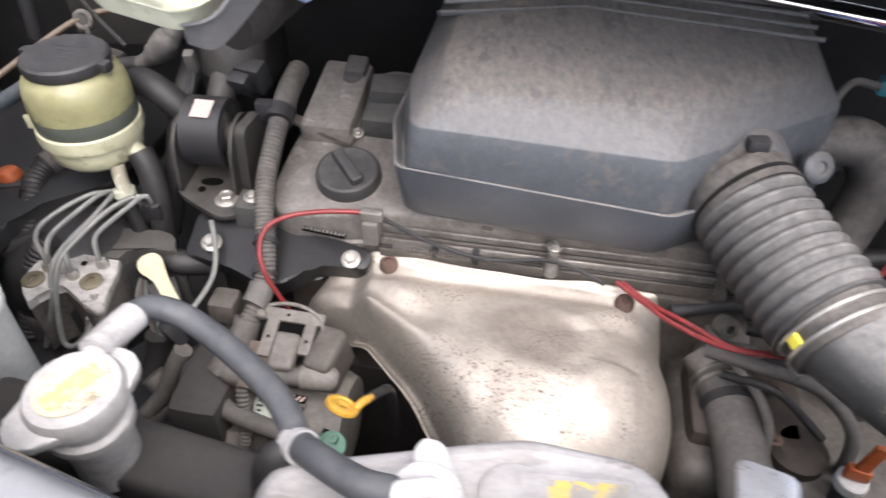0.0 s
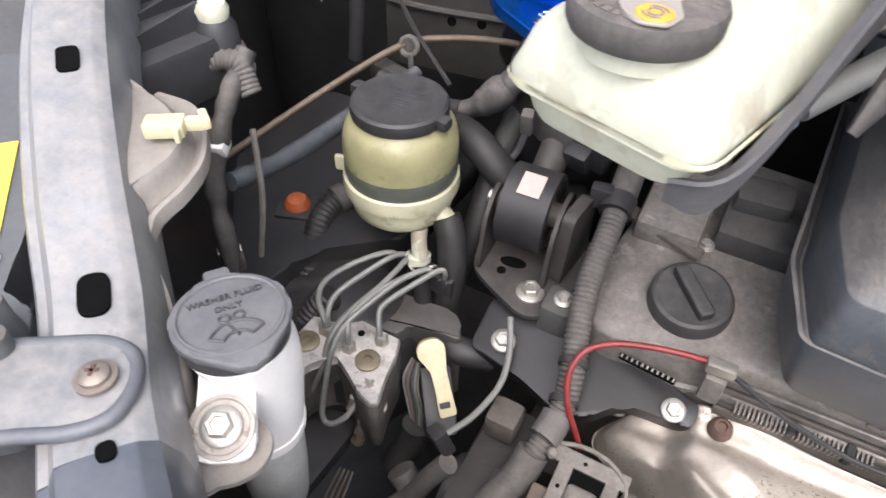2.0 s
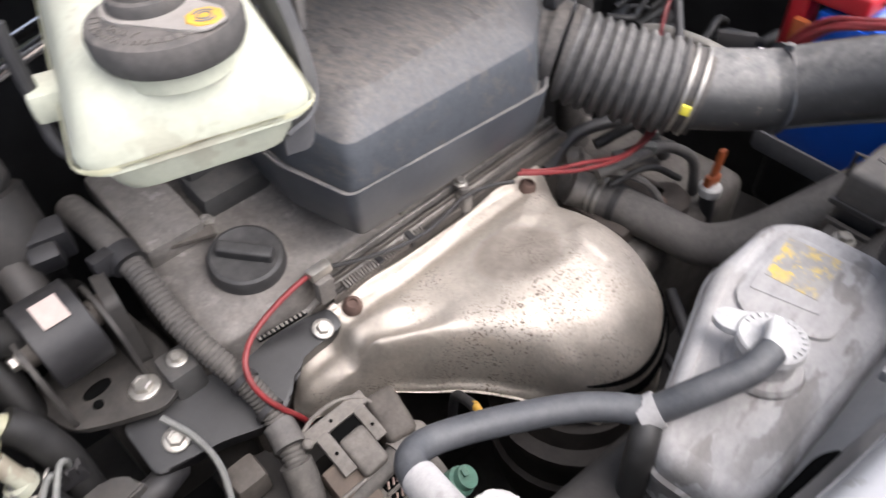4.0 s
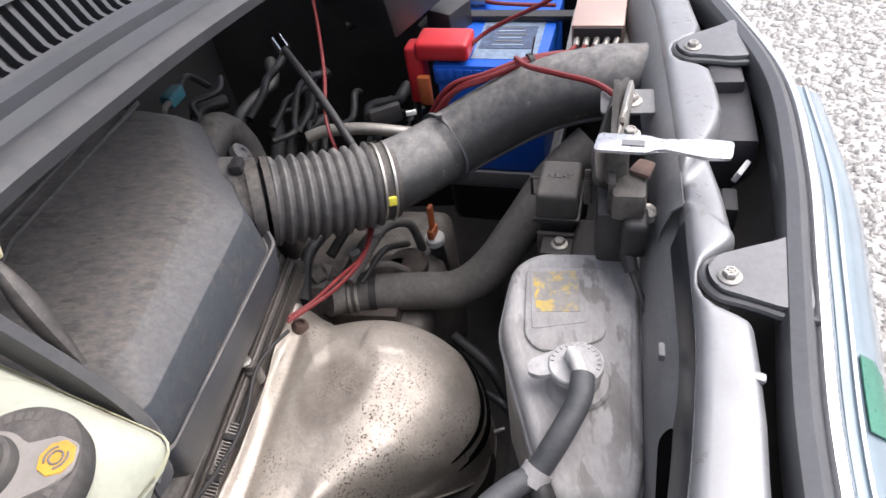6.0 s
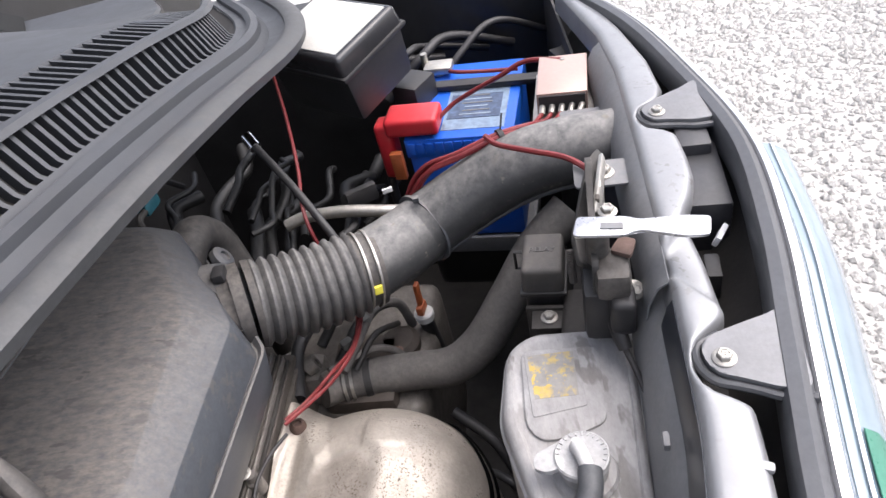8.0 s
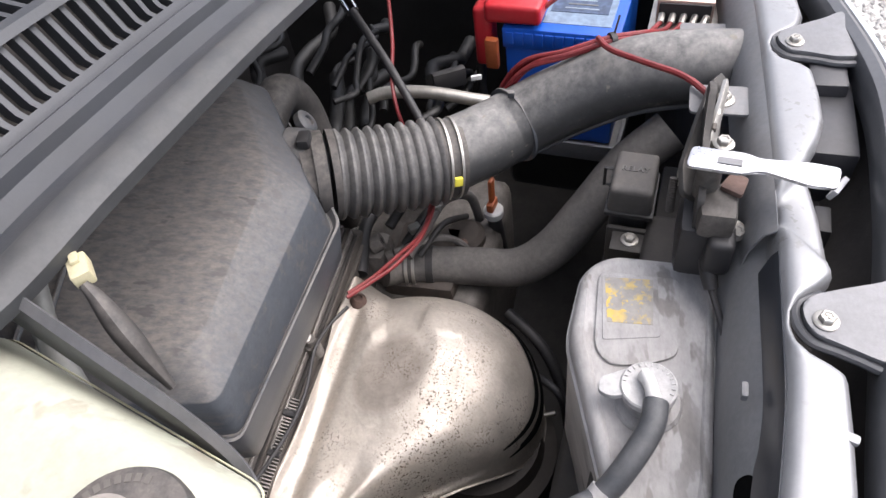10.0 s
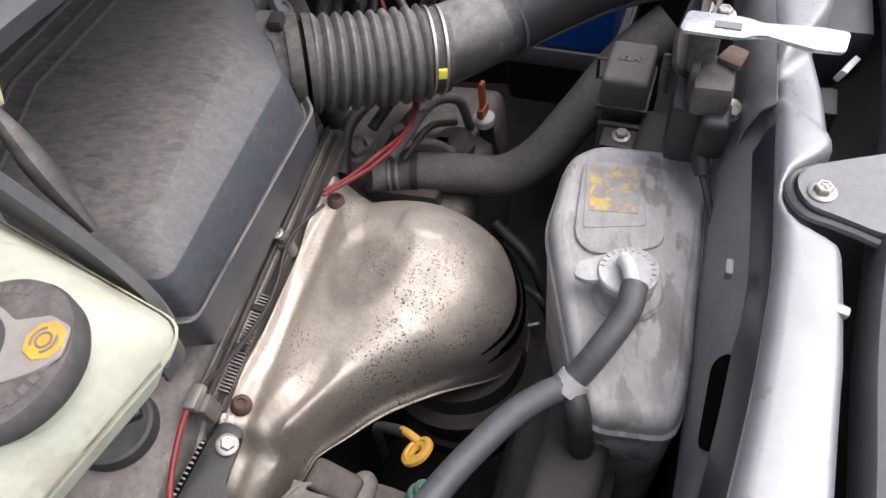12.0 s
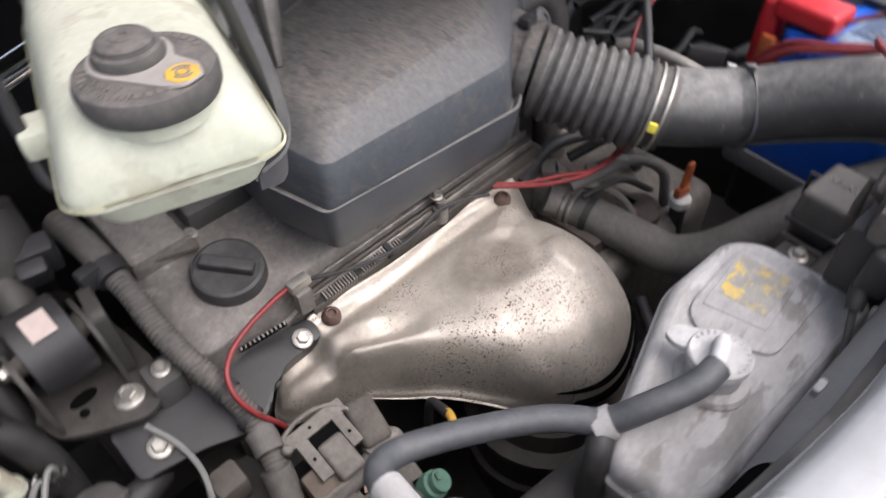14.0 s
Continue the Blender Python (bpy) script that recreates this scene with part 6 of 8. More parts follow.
# earth lead with connector
gl = thing("earth_lead", (-0.23, 0.49, 0.9), "thin grey lead with a black connector", "cable")
part("lead", tube([(-0.2183, 0.5665, 0.9887), (-0.2105, 0.5418, 0.9734), (-0.2107, 0.5170, 0.9541), (-0.2251, 0.4887, 0.9386), (-0.2424, 0.4691, 0.9296)], 0.003, 8), GREYPIPE, gl)
part("connector", rbox((0.018, 0.014, 0.03), Matrix.Translation((-0.2424, 0.4691, 0.9296)) @ pose(0, 0, -0.028, 15, -15, -40), 0.003), BLACK, gl)

# ---- engine mount ----
mount = thing("engine_mount", (-0.23, 0.63, 0.96), "black rubber bushed engine stay in a steel bracket", "engine mount", move=(0.002, 0.004, 0.006))
ax = Vector((0.985, -0.1, 0.0)).normalized()
MC = Vector((-0.23, 0.648, 1.041))
MM = Matrix.Translation(MC) @ frame_of(ax)
part("bush_shell", lathe([(0.036, -0.023), (0.0385, -0.022), (0.0385, 0.022), (0.036, 0.023), (0.033, 0.023), (0.033, -0.023), (0.036, -0.023)], MM, 40), BLACK, mount)
part("bush_rubber", lathe([(0, -0.017), (0.033, -0.019), (0.033, 0.019), (0.024, 0.014), (0.014, 0.02), (0.0, 0.02)], MM, 32), RUBBER, mount)
part("bush_pin", lathe([(0, -0.035), (0.012, -0.035), (0.012, 0.038), (0, 0.038)], MM, 16), CAST, mount)
st = Matrix.Translation(MC + Vector((0.0, -0.0125, 0.0365))) @ pose(0, 0, 0, 18, 0, -6)
part("sticker", rbox((0.021, 0.024, 0.0009), st, 0.0002, 1), PINK, mount, "pale pink paper sticker")
part("plate", prism(rounded([(-0.28, 0.675), (-0.272, 0.61), (-0.248, 0.59), (-0.21, 0.565), (-0.182, 0.58), (-0.172, 0.62), (-0.17, 0.69)], 0.012, 4), 0.978, 0.984, None, 0.0015), BLACKDUST := mat("dusty black steel", (0.04, 0.038, 0.036), 0.5, 0.2, 0.3, 24, 300, 0.15, 0.65, (0.105, 0.093, 0.082)), mount)
part("cheek", prism(rounded([(-0.045, -0.06), (0.045, -0.06), (0.035, 0.0), (0.016, 0.02), (-0.016, 0.02), (-0.035, 0.0)], 0.012, 4), -0.002, 0.002, Matrix.Translation(MC + ax * -0.032) @ Matrix((( ax.y, 0, ax.x, 0), (-ax.x, 0, ax.y, 0), (0, 1, 0, 0), (0, 0, 0, 1)))), BLACKDUST, mount)
part("cheek", prism(rounded([(-0.045, -0.06), (0.045, -0.06), (0.035, 0.0), (0.016, 0.02), (-0.016, 0.02), (-0.035, 0.0)], 0.012, 4), -0.002, 0.002, Matrix.Translation(MC + ax * 0.032) @ Matrix((( ax.y, 0, ax.x, 0), (-ax.x, 0, ax.y, 0), (0, 1, 0, 0), (0, 0, 0, 1)))), BLACKDUST, mount)
screw(MC - ax * 0.034, -ax, 0.0105, mount)
screw(MC + ax * 0.036, ax, 0.0105, mount)
screw((-0.211, 0.596, 0.984), (0, 0, 1), 0.0135, mount)
part("hole", lathe([(0, 0), (0.0045, 0), (0.0045, 0.0012), (0, 0.0012)], Matrix.Translation((-0.244, 0.614, 0.984)), 16), HOLESHADE, mount)
part("hole", lathe([(0, 0), (0.013, 0), (0.013, 0.0012), (0, 0.0012)], Matrix.Translation((-0.236, 0.628, 0.984)), 20, 0.5), HOLESHADE, mount)
part("stay", tube([MC + Vector((0.004, 0.03, 0.015)), (-0.222, 0.705, 1.08), (-0.216, 0.745, 1.105)], lambda s, l: 0.016 - 0.003 * s, 14), BLACKDUST, mount)
part("pedestal", rbox((0.06, 0.06, 0.19), at((-0.215, 0.64, 0.78), -9), 0.01), BLACKDUST, mount)
part("upright", prism(rounded([(-0.03, -0.05), (0.03, -0.05), (0.022, 0.03), (-0.022, 0.03)], 0.01, 3), -0.006, 0.006, Matrix.Translation((-0.186, 0.645, 1.03)) @ pose(0, 0, 0, 90, 0, 75)), BLACKDUST, mount)

# ---- strut tower, brace and wing details ----
tower = thing("strut_tower", (-0.22, 0.8, 1.05), "dark dusty strut tower plate with bolts and holes", "strut tower")
TP = [(-0.285, 0.745), (-0.26, 0.725), (-0.2, 0.72), (-0.175, 0.745), (-0.168, 0.79), (-0.185, 0.86), (-0.28, 0.87)]
part("plate", prism(rounded(TP, 0.018, 4), 1.128, 1.136, None, 0.002), BLACKDUST, tower)
part("wall", prism(rounded([(x * 1.0, y + 0.012) for x, y in TP], 0.018, 4), 0.9, 1.129), DARKPANEL, tower)
screw((-0.203, 0.762, 1.136), (0, 0, 1), 0.0125, tower)
for x, y in ((-0.243, 0.752), (-0.238, 0.79), (-0.215, 0.815)):
    part("hole", lathe([(0, 0), (0.006, 0), (0.006, 0.001), (0, 0.001)], Matrix.Translation((x, y, 1.1362)), 14), HOLESHADE, tower)
part("cup", tube([(-0.21, 0.745, 1.128), (-0.212, 0.735, 1.1), (-0.213, 0.732, 1.08)], 0.038, 22), BLACKDUST, tower)
brace = thing("strut_brace", (0.0, 0.7, 1.15), "polished strut brace bar on a blue anodised foot", "strut brace")
part("foot", prism(rounded([(-0.315, 0.768), (-0.3, 0.745), (-0.25, 0.7), (-0.236, 0.712), (-0.232, 0.76), (-0.27, 0.775)], 0.006, 3), 1.178, 1.19, None, 0.002), BLUEMETAL, brace)
part("upright", prism([(-0.288, 0.77), (-0.238, 0.755), (-0.236, 0.762), (-0.286, 0.777)], 1.18, 1.235, None, 0.002), BLUEMETAL, brace)
screw((-0.252, 0.728, 1.19), (0, 0, 1), 0.0105, brace, CHROME)
part("bar", tube([(-0.235, 0.748, 1.197), (-0.14, 0.752, 1.214), (-0.028, 0.752, 1.228), (0.1, 0.745, 1.224), (0.35, 0.722, 1.192), (0.6, 0.7, 1.16)], 0.0125, 16, 8), CHROME, brace)
wp_ = thing("wing_details", (-0.4, 0.75, 1.05), "brake pipe along the dusty inner wing", "pipe")
part("brake_pipe", tube([(-0.52, 0.6, 1.06), (-0.46, 0.7, 1.09), (-0.405, 0.77, 1.115), (-0.36, 0.795, 1.12), (-0.3, 0.8, 1.125), (-0.26, 0.785, 1.13)], 0.0038, 10), BROWNPIPE, wp_)
part("clip", rbox((0.018, 0.006, 0.024), at((-0.398, 0.774, 1.1), 20), 0.004), LOOM, wp_)
part("bracket", rbox((0.1, 0.022, 0.02), at((-0.39, 0.75, 1.075), -25), 0.006), BLACKDUST, wp_)
part("stay", tube([(-0.46, 0.85, 1.17), (-0.4, 0.79, 1.13), (-0.34, 0.74, 1.1)], 0.0025, 6), BLACK, wp_)
ledge2 = thing("inner_wing_shelf", (-0.47, 0.66, 0.9), "black wing shelf with an orange rubber plug", "body panel", move=(0.02, -0.034, 0.028))
part("shelf", prism(rounded([(-0.13, 0.22), (0.13, 0.22), (0.13, 0.03), (0.05, -0.04), (0.035, -0.24), (-0.13, -0.24)], 0.02, 3), 0, 0.025, at((-0.49, 0.66, 0.93), -12, 0, -4), 0.006), DARKPANEL, ledge2)
part("lower_shelf", rbox((0.3, 0.3, 0.02), at((-0.53, 0.4, 0.83), -12, 0, 0), 0.01), DARKPANEL, ledge2)
part("bulge", lathe([(0, 0.03), (0.04, 0.026), (0.07, 0.01), (0.085, -0.02), (0.085, -0.1)][::-1], Matrix.Translation((-0.4, 0.6, 0.915)), 28), DARKPANEL, ledge2)
part("plug", lathe([(0.014, 0), (0.014, 0.006), (0.01, 0.012), (0, 0.014)], Matrix.Translation((-0.491, 0.67, 0.955)), 20), ORANGE, ledge2, "orange rubber plug")
part("plug_seat", rbox((0.04, 0.036, 0.008), at((-0.491, 0.668, 0.95), 10), 0.003), BLACK, ledge2)
boot = thing("loom_boot", (-0.29, 0.72, 1.08), "taped grey-black wiring boot", "cable")
part("boot", tube([(-0.255, 0.735, 1.17), (-0.262, 0.735, 1.15), (-0.275, 0.73, 1.125), (-0.3, 0.722, 1.1), (-0.325, 0.72, 1.085)], lambda s, l: 0.0085 + 0.008 * math.exp(-((s - 0.6) / 0.2) ** 2) + 0.0007 * math.sin(l * 900) + 0.0006 * math.sin(l * 310), 14), RUBBER, boot)
part("tail", tube([(-0.32, 0.72, 1.087), (-0.36, 0.73, 1.08), (-0.42, 0.75, 1.085)], 0.011, 12), BLACK, boot)
cn = thing("wiring_connector", (-0.19, 0.675, 1.08), "black wiring connector block behind the engine stay", "connector")
part("body", rbox((0.034, 0.022, 0.036), at((-0.186, 0.71, 1.07), -20, 15), 0.004), BLACK, cn)
part("cover", rbox((0.024, 0.016, 0.026), at((-0.196, 0.698, 1.072), -20, 25), 0.004), BLACK, cn)
sn = thing("sensor_plug", (-0.255, 0.69, 1.05), "pale sensor plug with a short lead", "connector")
part("plug", rbox((0.012, 0.012, 0.026), at((-0.25, 0.7, 1.095), 0, 15), 0.003), LOOM, sn)
part("lead", tube([(-0.25, 0.698, 1.096), (-0.256, 0.688, 1.075), (-0.268, 0.676, 1.065)], 0.004, 8), BLACK, sn)

# looms on the wing
wl = thing("wing_loom", (-0.44, 0.53, 1.0), "taped and corrugated wiring loom beside the lamp", "cable")
part("loom", corrugated([(-0.4764, 0.4176, 1.1113), (-0.474, 0.4825, 1.176), (-0.464, 0.5275, 1.206), (-0.439, 0.5425, 1.211), (-0.424, 0.5355, 1.191)], 0.0082, 0.0036, 0.001, 12), LOOM, wl)
part("taped_lead", tube([(-0.434, 0.5525, 1.216), (-0.439, 0.5175, 1.181), (-0.4469, 0.4966, 1.1222), (-0.4387, 0.4828, 1.0566), (-0.45, 0.47, 0.98)], lambda s, l: 0.0078 + 0.001 * math.sin(l * 620) + 0.0006 * math.sin(l * 233), 10), RUBBER, wl)
part("clip", rbox((0.022, 0.015, 0.013), at((-0.446, 0.509, 1.154), 10, 20), 0.003), WHITEP, wl)
part("elbow", tube([(-0.469, 0.5825, 1.176), (-0.454, 0.5625, 1.206), (-0.434, 0.5425, 1.206)], 0.0105, 12), LOOM, wl)
part("blue_loom", tube([(-0.438, 0.505, 1.128), (-0.427, 0.553, 1.115), (-0.42, 0.62, 1.1), (-0.4, 0.69, 1.1), (-0.38, 0.75, 1.1)], lambda s, l: 0.0078 + 0.0009 * math.sin(l * 700), 12), mat("faded blue-grey tape", (0.034, 0.046, 0.06), 0.45, 0.0, 0.2, 40, 300, 0.1, 0.4, DUST), wl)
part("thin_lead", tube([(-0.424, 0.5275, 1.166), (-0.4119, 0.5066, 1.1222), (-0.4142, 0.4918, 1.0675)], 0.0025, 6), LOOM, wl)
part("bracket", rbox((0.02, 0.008, 0.04), at((-0.452, 0.5, 1.03), 40, 20), 0.002), ZINC, wl)
part("loom", corrugated([(-0.4, 0.69, 0.99), (-0.42, 0.668, 0.995), (-0.436, 0.64, 0.99), (-0.436, 0.61, 0.98), (-0.43, 0.57, 0.955)], 0.0135, 0.006, 0.0016, 12), GRIMRUBBER, wl)
part("band", tube([(-0.426, 0.66, 0.9945), (-0.432, 0.65, 0.9925)], 0.0155, 14, 2), LOOM, wl)
part("loom", corrugated([(-0.385, 0.54, 0.98), (-0.4, 0.53, 0.96), (-0.41, 0.51, 0.93), (-0.42, 0.49, 0.88)], 0.014, 0.006, 0.002, 12), BLACK, wl)

# back of the lamp with cooling fins, and the lamp bracket with its label
lamp = thing("headlamp_housing", (-0.5, 0.54, 1.1), "black finned headlamp housing with a white bulb cap", "headlamp")
LM = at((-0.492, 0.5287, 1.185), 68) @ Matrix.Scale(0.75, 4)
part("case", rbox((0.125, 0.1, 0.06), LM, 0.008), LAMPBLACK := mat("black lamp plastic", (0.026, 0.027, 0.03), 0.38, 0.0, 0.25, 18, 260, 0.1, 0.45, (0.075, 0.072, 0.07)), lamp)
part("case_step", rbox((0.095, 0.07, 0.012), LM @ pose(-0.005, 0.01, 0.06), 0.004), LAMPBLACK, lamp)
for k in range(3):
    part("fin", prism([(-0.05, 0), (0.052, 0), (0.052, 0.022), (0.036, 0.036), (-0.05, 0.022)], -0.002, 0.002, LM @ pose(0, -0.025 + 0.03 * k, 0.05, 90, 0, 0)), LAMPBLACK, lamp)
part("bulb_cap", lathe([(0, 0), (0.014, 0), (0.016, 0.01), (0.013, 0.016), (0, 0.018)], LM @ pose(0.0467, -0.033, 0.068), 18), CREAM, lamp)
part("bulb_holder", lathe([(0, 0), (0.022, 0), (0.02, 0.05), (0.014, 0.06), (0, 0.06)], LM @ pose(0.0467, -0.033, 0.01), 20), LAMPBLACK, lamp)
lplate = thing("lamp_bracket", (-0.46, 0.37, 1.1), "grey plastic lamp top with a yellow paper label and white number", "bracket")
LP = at((-0.5025, 0.38, 1.204), -53)
LAMPGREY = mat("dusty grey lamp plastic", (0.085, 0.09, 0.096), 0.45, 0.0, 0.2, 22, 300, 0.1, 0.5, (0.14, 0.136, 0.132))
part("plate", prism(rounded([(-0.16, -0.08), (0.17, -0.08), (0.17, 0.03), (0.105, 0.032), (0.095, 0.012), (0.06, 0.022), (-0.16, 0.025)], 0.008, 3), -0.03, 0.0, LP, 0.003), LAMPGREY, lplate)
part("label", rbox((0.09, 0.036, 0.0008), LP @ pose(0.006, -0.008, 0.0004), 0), YELLOWP, lplate, "yellow paper label")
text3d("3", 0.024, LP @ pose(0.066, 0.007, 0.0012, 0, 0, 130), lplate, PRINT, "number", 0.0003)
for p in ((-0.41, 0.2957), (-0.394, 0.2812)):
    post = part("socket", lathe([(0, 0.0), (0.0085, 0.0), (0.007, 0.01), (0.0066, 0.0235), (0.0034, 0.0235), (0.0034, 0.012), (0, 0.012)], Matrix.Translation((*p, 1.204)), 22), LAMPGREY, lplate)
    part("socket_face", lathe([(0.0034, 0.0233), (0.0034, 0.0241), (0.0066, 0.0241), (0.0068, 0.0233)], Matrix.Translation((*p, 1.204)), 22), LOOM, post)

# ---- engine front: looms, alternator, dipsticks ----
loom = thing("engine_loom", eng(-0.14, 0.05, 0.95), "dusty grey corrugated wiring loom over the engine end", "cable")
LO = [eng(-0.155, 0.19, 1.068), eng(-0.15, 0.145, 1.07), eng(-0.147, 0.108, 1.063)]
part("sleeve", tube(LO, 0.0135, 18), LOOM, loom)
part("loom", corrugated([eng(-0.147, 0.107, 1.061), eng(-0.145, 0.075, 1.05), eng(-0.1435, 0.035, 1.026), eng(-0.136, -0.001, 1.004), eng(-0.129, -0.022, 0.988), eng(-0.124, -0.045, 0.965), eng(-0.126, -0.068, 0.943), eng(-0.132, -0.09, 0.93)], 0.0112, 0.0046, 0.0014, 18), LOOM, loom)
part("collar", tube([eng(-0.148, 0.111, 1.064), eng(-0.147, 0.095, 1.058)], 0.0158, 16, 3), BLACK, loom)
part("clamp", rbox((0.02, 0.014, 0.022), Matrix.Translation(eng(-0.164, 0.103, 1.055)), 0.003), BLACK, loom)
part("tape_sleeve", tube([eng(-0.125, -0.056, 0.953), eng(-0.126, -0.067, 0.948), eng(-0.1285, -0.078, 0.944)], 0.0138, 18, 3), HOSE, loom)
part("lower_sleeve", tube([eng(-0.132, -0.087, 0.933), eng(-0.137, -0.105, 0.915), eng(-0.152, -0.135, 0.895)], 0.0145, 18), LOOM, loom)
for q in (eng(-0.1285, -0.025, 0.986), eng(-0.1245, -0.048, 0.962)):
    part("tie", tube([q + Vector((0, 0.0035, 0.001)), q - Vector((0, 0.002, 0.001))], 0.0132, 18, 2), BLACK, loom)

rw = thing("red_lead", eng(-0.08, 0.0, 0.95), "red earth lead crimped to a terminal on the engine", "wire")
part("wire", tube([(-0.0478, 0.5581, 1.0142), (-0.0685, 0.5568, 1.0165), (-0.098, 0.553, 1.018), (-0.127, 0.5468, 1.0165), (-0.1465, 0.5365, 1.0115), (-0.1545, 0.5245, 1.0), (-0.154, 0.513, 0.986), (-0.1475, 0.503, 0.9685), (-0.138, 0.4985, 0.948), (-0.1303, 0.4976, 0.926)], 0.0027, 10), RED, rw)
part("terminal", rbox((0.024, 0.012, 0.011), Matrix.Translation(eng(-0.0195, 0.008, 1.011)) @ pose(0, 0, 0, 0, 0, -6), 0.003), ZINC, rw, "crimped tin terminal")
part("post", rbox((0.018, 0.012, 0.03), Matrix.Translation(eng(-0.02, 0.004, 0.98)) @ pose(0, 0, 0, 0, 0, -9), 0.004), ALU, rw)
part("tail", tube([eng(-0.01, 0.008, 1.014), eng(0.03, 0.002, 1.0), eng(0.08, -0.002, 0.988), eng(0.12, -0.001, 0.985), eng(0.165, 0.004, 0.99), eng(0.2, -0.002, 0.988), eng(0.228, -0.012, 0.983)], 0.0022, 8), BLACK, rw)
rr = thing("red_wire", (0.4, 0.44, 0.97), "long red earth wire under the intake hose", "wire")
for o in (0.0, 0.006):
    part("wire", tube([(0.212 + o, 0.497, 0.985), (0.236 + o, 0.472, 0.982), (0.264 + o, 0.444, 0.981 + o), (0.308 + o, 0.416, 0.983), (0.365, 0.405 + o, 0.99), (0.4, 0.42, 1.01), (0.42, 0.44, 1.06), (0.45, 0.45, 1.1), (0.52, 0.455, 1.12), (0.62, 0.47, 1.15), (0.72, 0.49, 1.19)], 0.0025, 8), RED, rr)

alt = thing("alternator", (-0.13, 0.43, 0.72), "dusty aluminium alternator with vented case and copper windings", "alternator")
DUSTCAST = mat("beige dusty casting", (0.2, 0.184, 0.165), 0.6, 0.3, 0.35, 30, 260, 0.3, 0.8, (0.17, 0.15, 0.13), speck=0.2)
BROWNBOX = mat("brown dusty plastic", (0.12, 0.088, 0.066), 0.6, 0.0, 0.3, 40, 300, 0.2, 0.6, (0.15, 0.12, 0.097))
XM = Matrix.Translation((-0.125, 0.434, 0.815)) @ pose(0, 0, 0, 0, 0, EYAW)


def on_case(x, angle, r):
    """A frame on the alternator's round case: x along its shaft, angle forward from the top."""
    return XM @ pose(x, 0, 0, angle, 0, 0) @ pose(0, 0, r)


part("case", lathe([(0, -0.075), (0.046, -0.075), (0.057, -0.066), (0.06, -0.055), (0.06, -0.034), (0.057, -0.032), (0.057, -0.008), (0.06, -0.006), (0.0605, 0.052), (0.055, 0.064), (0, 0.066)], XM @ frame_of((1, 0, 0)), 40), DUSTCAST, alt)
part("pulley", lathe([(0, -0.12), (0.03, -0.12), (0.033, -0.116), (0.029, -0.111), (0.033, -0.106), (0.029, -0.101), (0.033, -0.096), (0.03, -0.09), (0, -0.09)], XM @ frame_of((1, 0, 0)), 26), BLACK, alt)
part("stator", lathe([(0.0575, -0.031), (0.0582, -0.029), (0.0582, -0.011), (0.0575, -0.009)], XM @ frame_of((1, 0, 0)), 36), ZINC, alt, "bare laminated stator ring")
for k in range(5):
    sl = on_case(0.014, 12 + 12 * k, 0.0588)
    vent = part("vent", rbox((0.02, 0.0085, 0.0025), sl, 0.001, 1), HOLESHADE, alt)
    for o in (-0.005, 0.001, 0.006):
        part("winding", tube([sl @ Vector((o - 0.002, -0.003, 0.0022)), sl @ Vector((o + 0.002, 0.003, 0.0022))], 0.0011, 6, 2), COPPERBOX, vent, "copper winding")
    part("vent", rbox((0.013, 0.0065, 0.0025), on_case(-0.053, 30 + 12 * k, 0.0585), 0.001, 1), HOLESHADE, alt)
    part("rib", rbox((0.024, 0.003, 0.003), on_case(0.014, 18 + 12 * k, 0.0595), 0.001, 1), DUSTCAST, alt)
lab = part("label", rbox((0.02, 0.034, 0.0008), on_case(-0.0195, 27, 0.0584), 0, 1), mat("pale green printed label", (0.42, 0.47, 0.4), 0.5, 0.0, 0.2, 60, 300, 0.05, 0.4, (0.4, 0.38, 0.33)), alt, "pale green printed label")
for k in range(6):
    part("print_bar", rbox((0.007 - 0.002 * (k % 2), 0.0022, 0.0004), on_case(-0.0235, 27, 0.0592) @ pose(0, 0.0125 - 0.005 * k, 0), 0), BLACK, lab)
part("ear", prism(rounded([(-0.03, -0.014), (0.03, -0.014), (0.034, 0.012), (-0.034, 0.012)], 0.008, 3), 0, 0.014, on_case(-0.06, 62, 0.052), 0.002), DUSTCAST, alt)
BX = Matrix.Translation((-0.124, 0.457, 0.932)) @ pose(0, 0, 0, 16, 0, -9)
hb = part("loom_bracket", rbox((0.066, 0.014, 0.006), BX @ pose(0.003, 0.02, 0), 0.002), DUSTCAST, alt, "dusty pressed bracket with a window")
part("leg", rbox((0.013, 0.044, 0.006), BX @ pose(-0.016, -0.005, 0), 0.0015), DUSTCAST, hb)
part("leg", rbox((0.012, 0.036, 0.006), BX @ pose(0.024, -0.002, 0), 0.0015), DUSTCAST, hb)
part("rim", tube([BX @ Vector(p) for p in ((-0.032, 0.026, 0.004), (-0.01, 0.032, 0.006), (0.012, 0.031, 0.006), (0.03, 0.022, 0.005), (0.037, 0.01, 0.003))], 0.0022, 8), DUSTCAST, hb)
part("tab", rbox((0.027, 0.04, 0.016), BX @ pose(0.004, -0.019, -0.006), 0.006, 3), DUSTCAST, hb)
part("stud", lathe([(0, 0), (0.005, 0), (0.005, 0.006), (0.003, 0.008), (0, 0.008)], BX @ pose(-0.03, 0.016, 0.004), 12), DUSTCAST, hb)
for p in ((-0.016, -0.006, 0.0055), (0.024, -0.006, 0.0055), (-0.002, 0.02, 0.0055)):
    part("hole", lathe([(0, 0), (0.0018, 0), (0.0018, 0.0008), (0, 0.0008)], BX @ pose(*p), 10), HOLESHADE, hb)
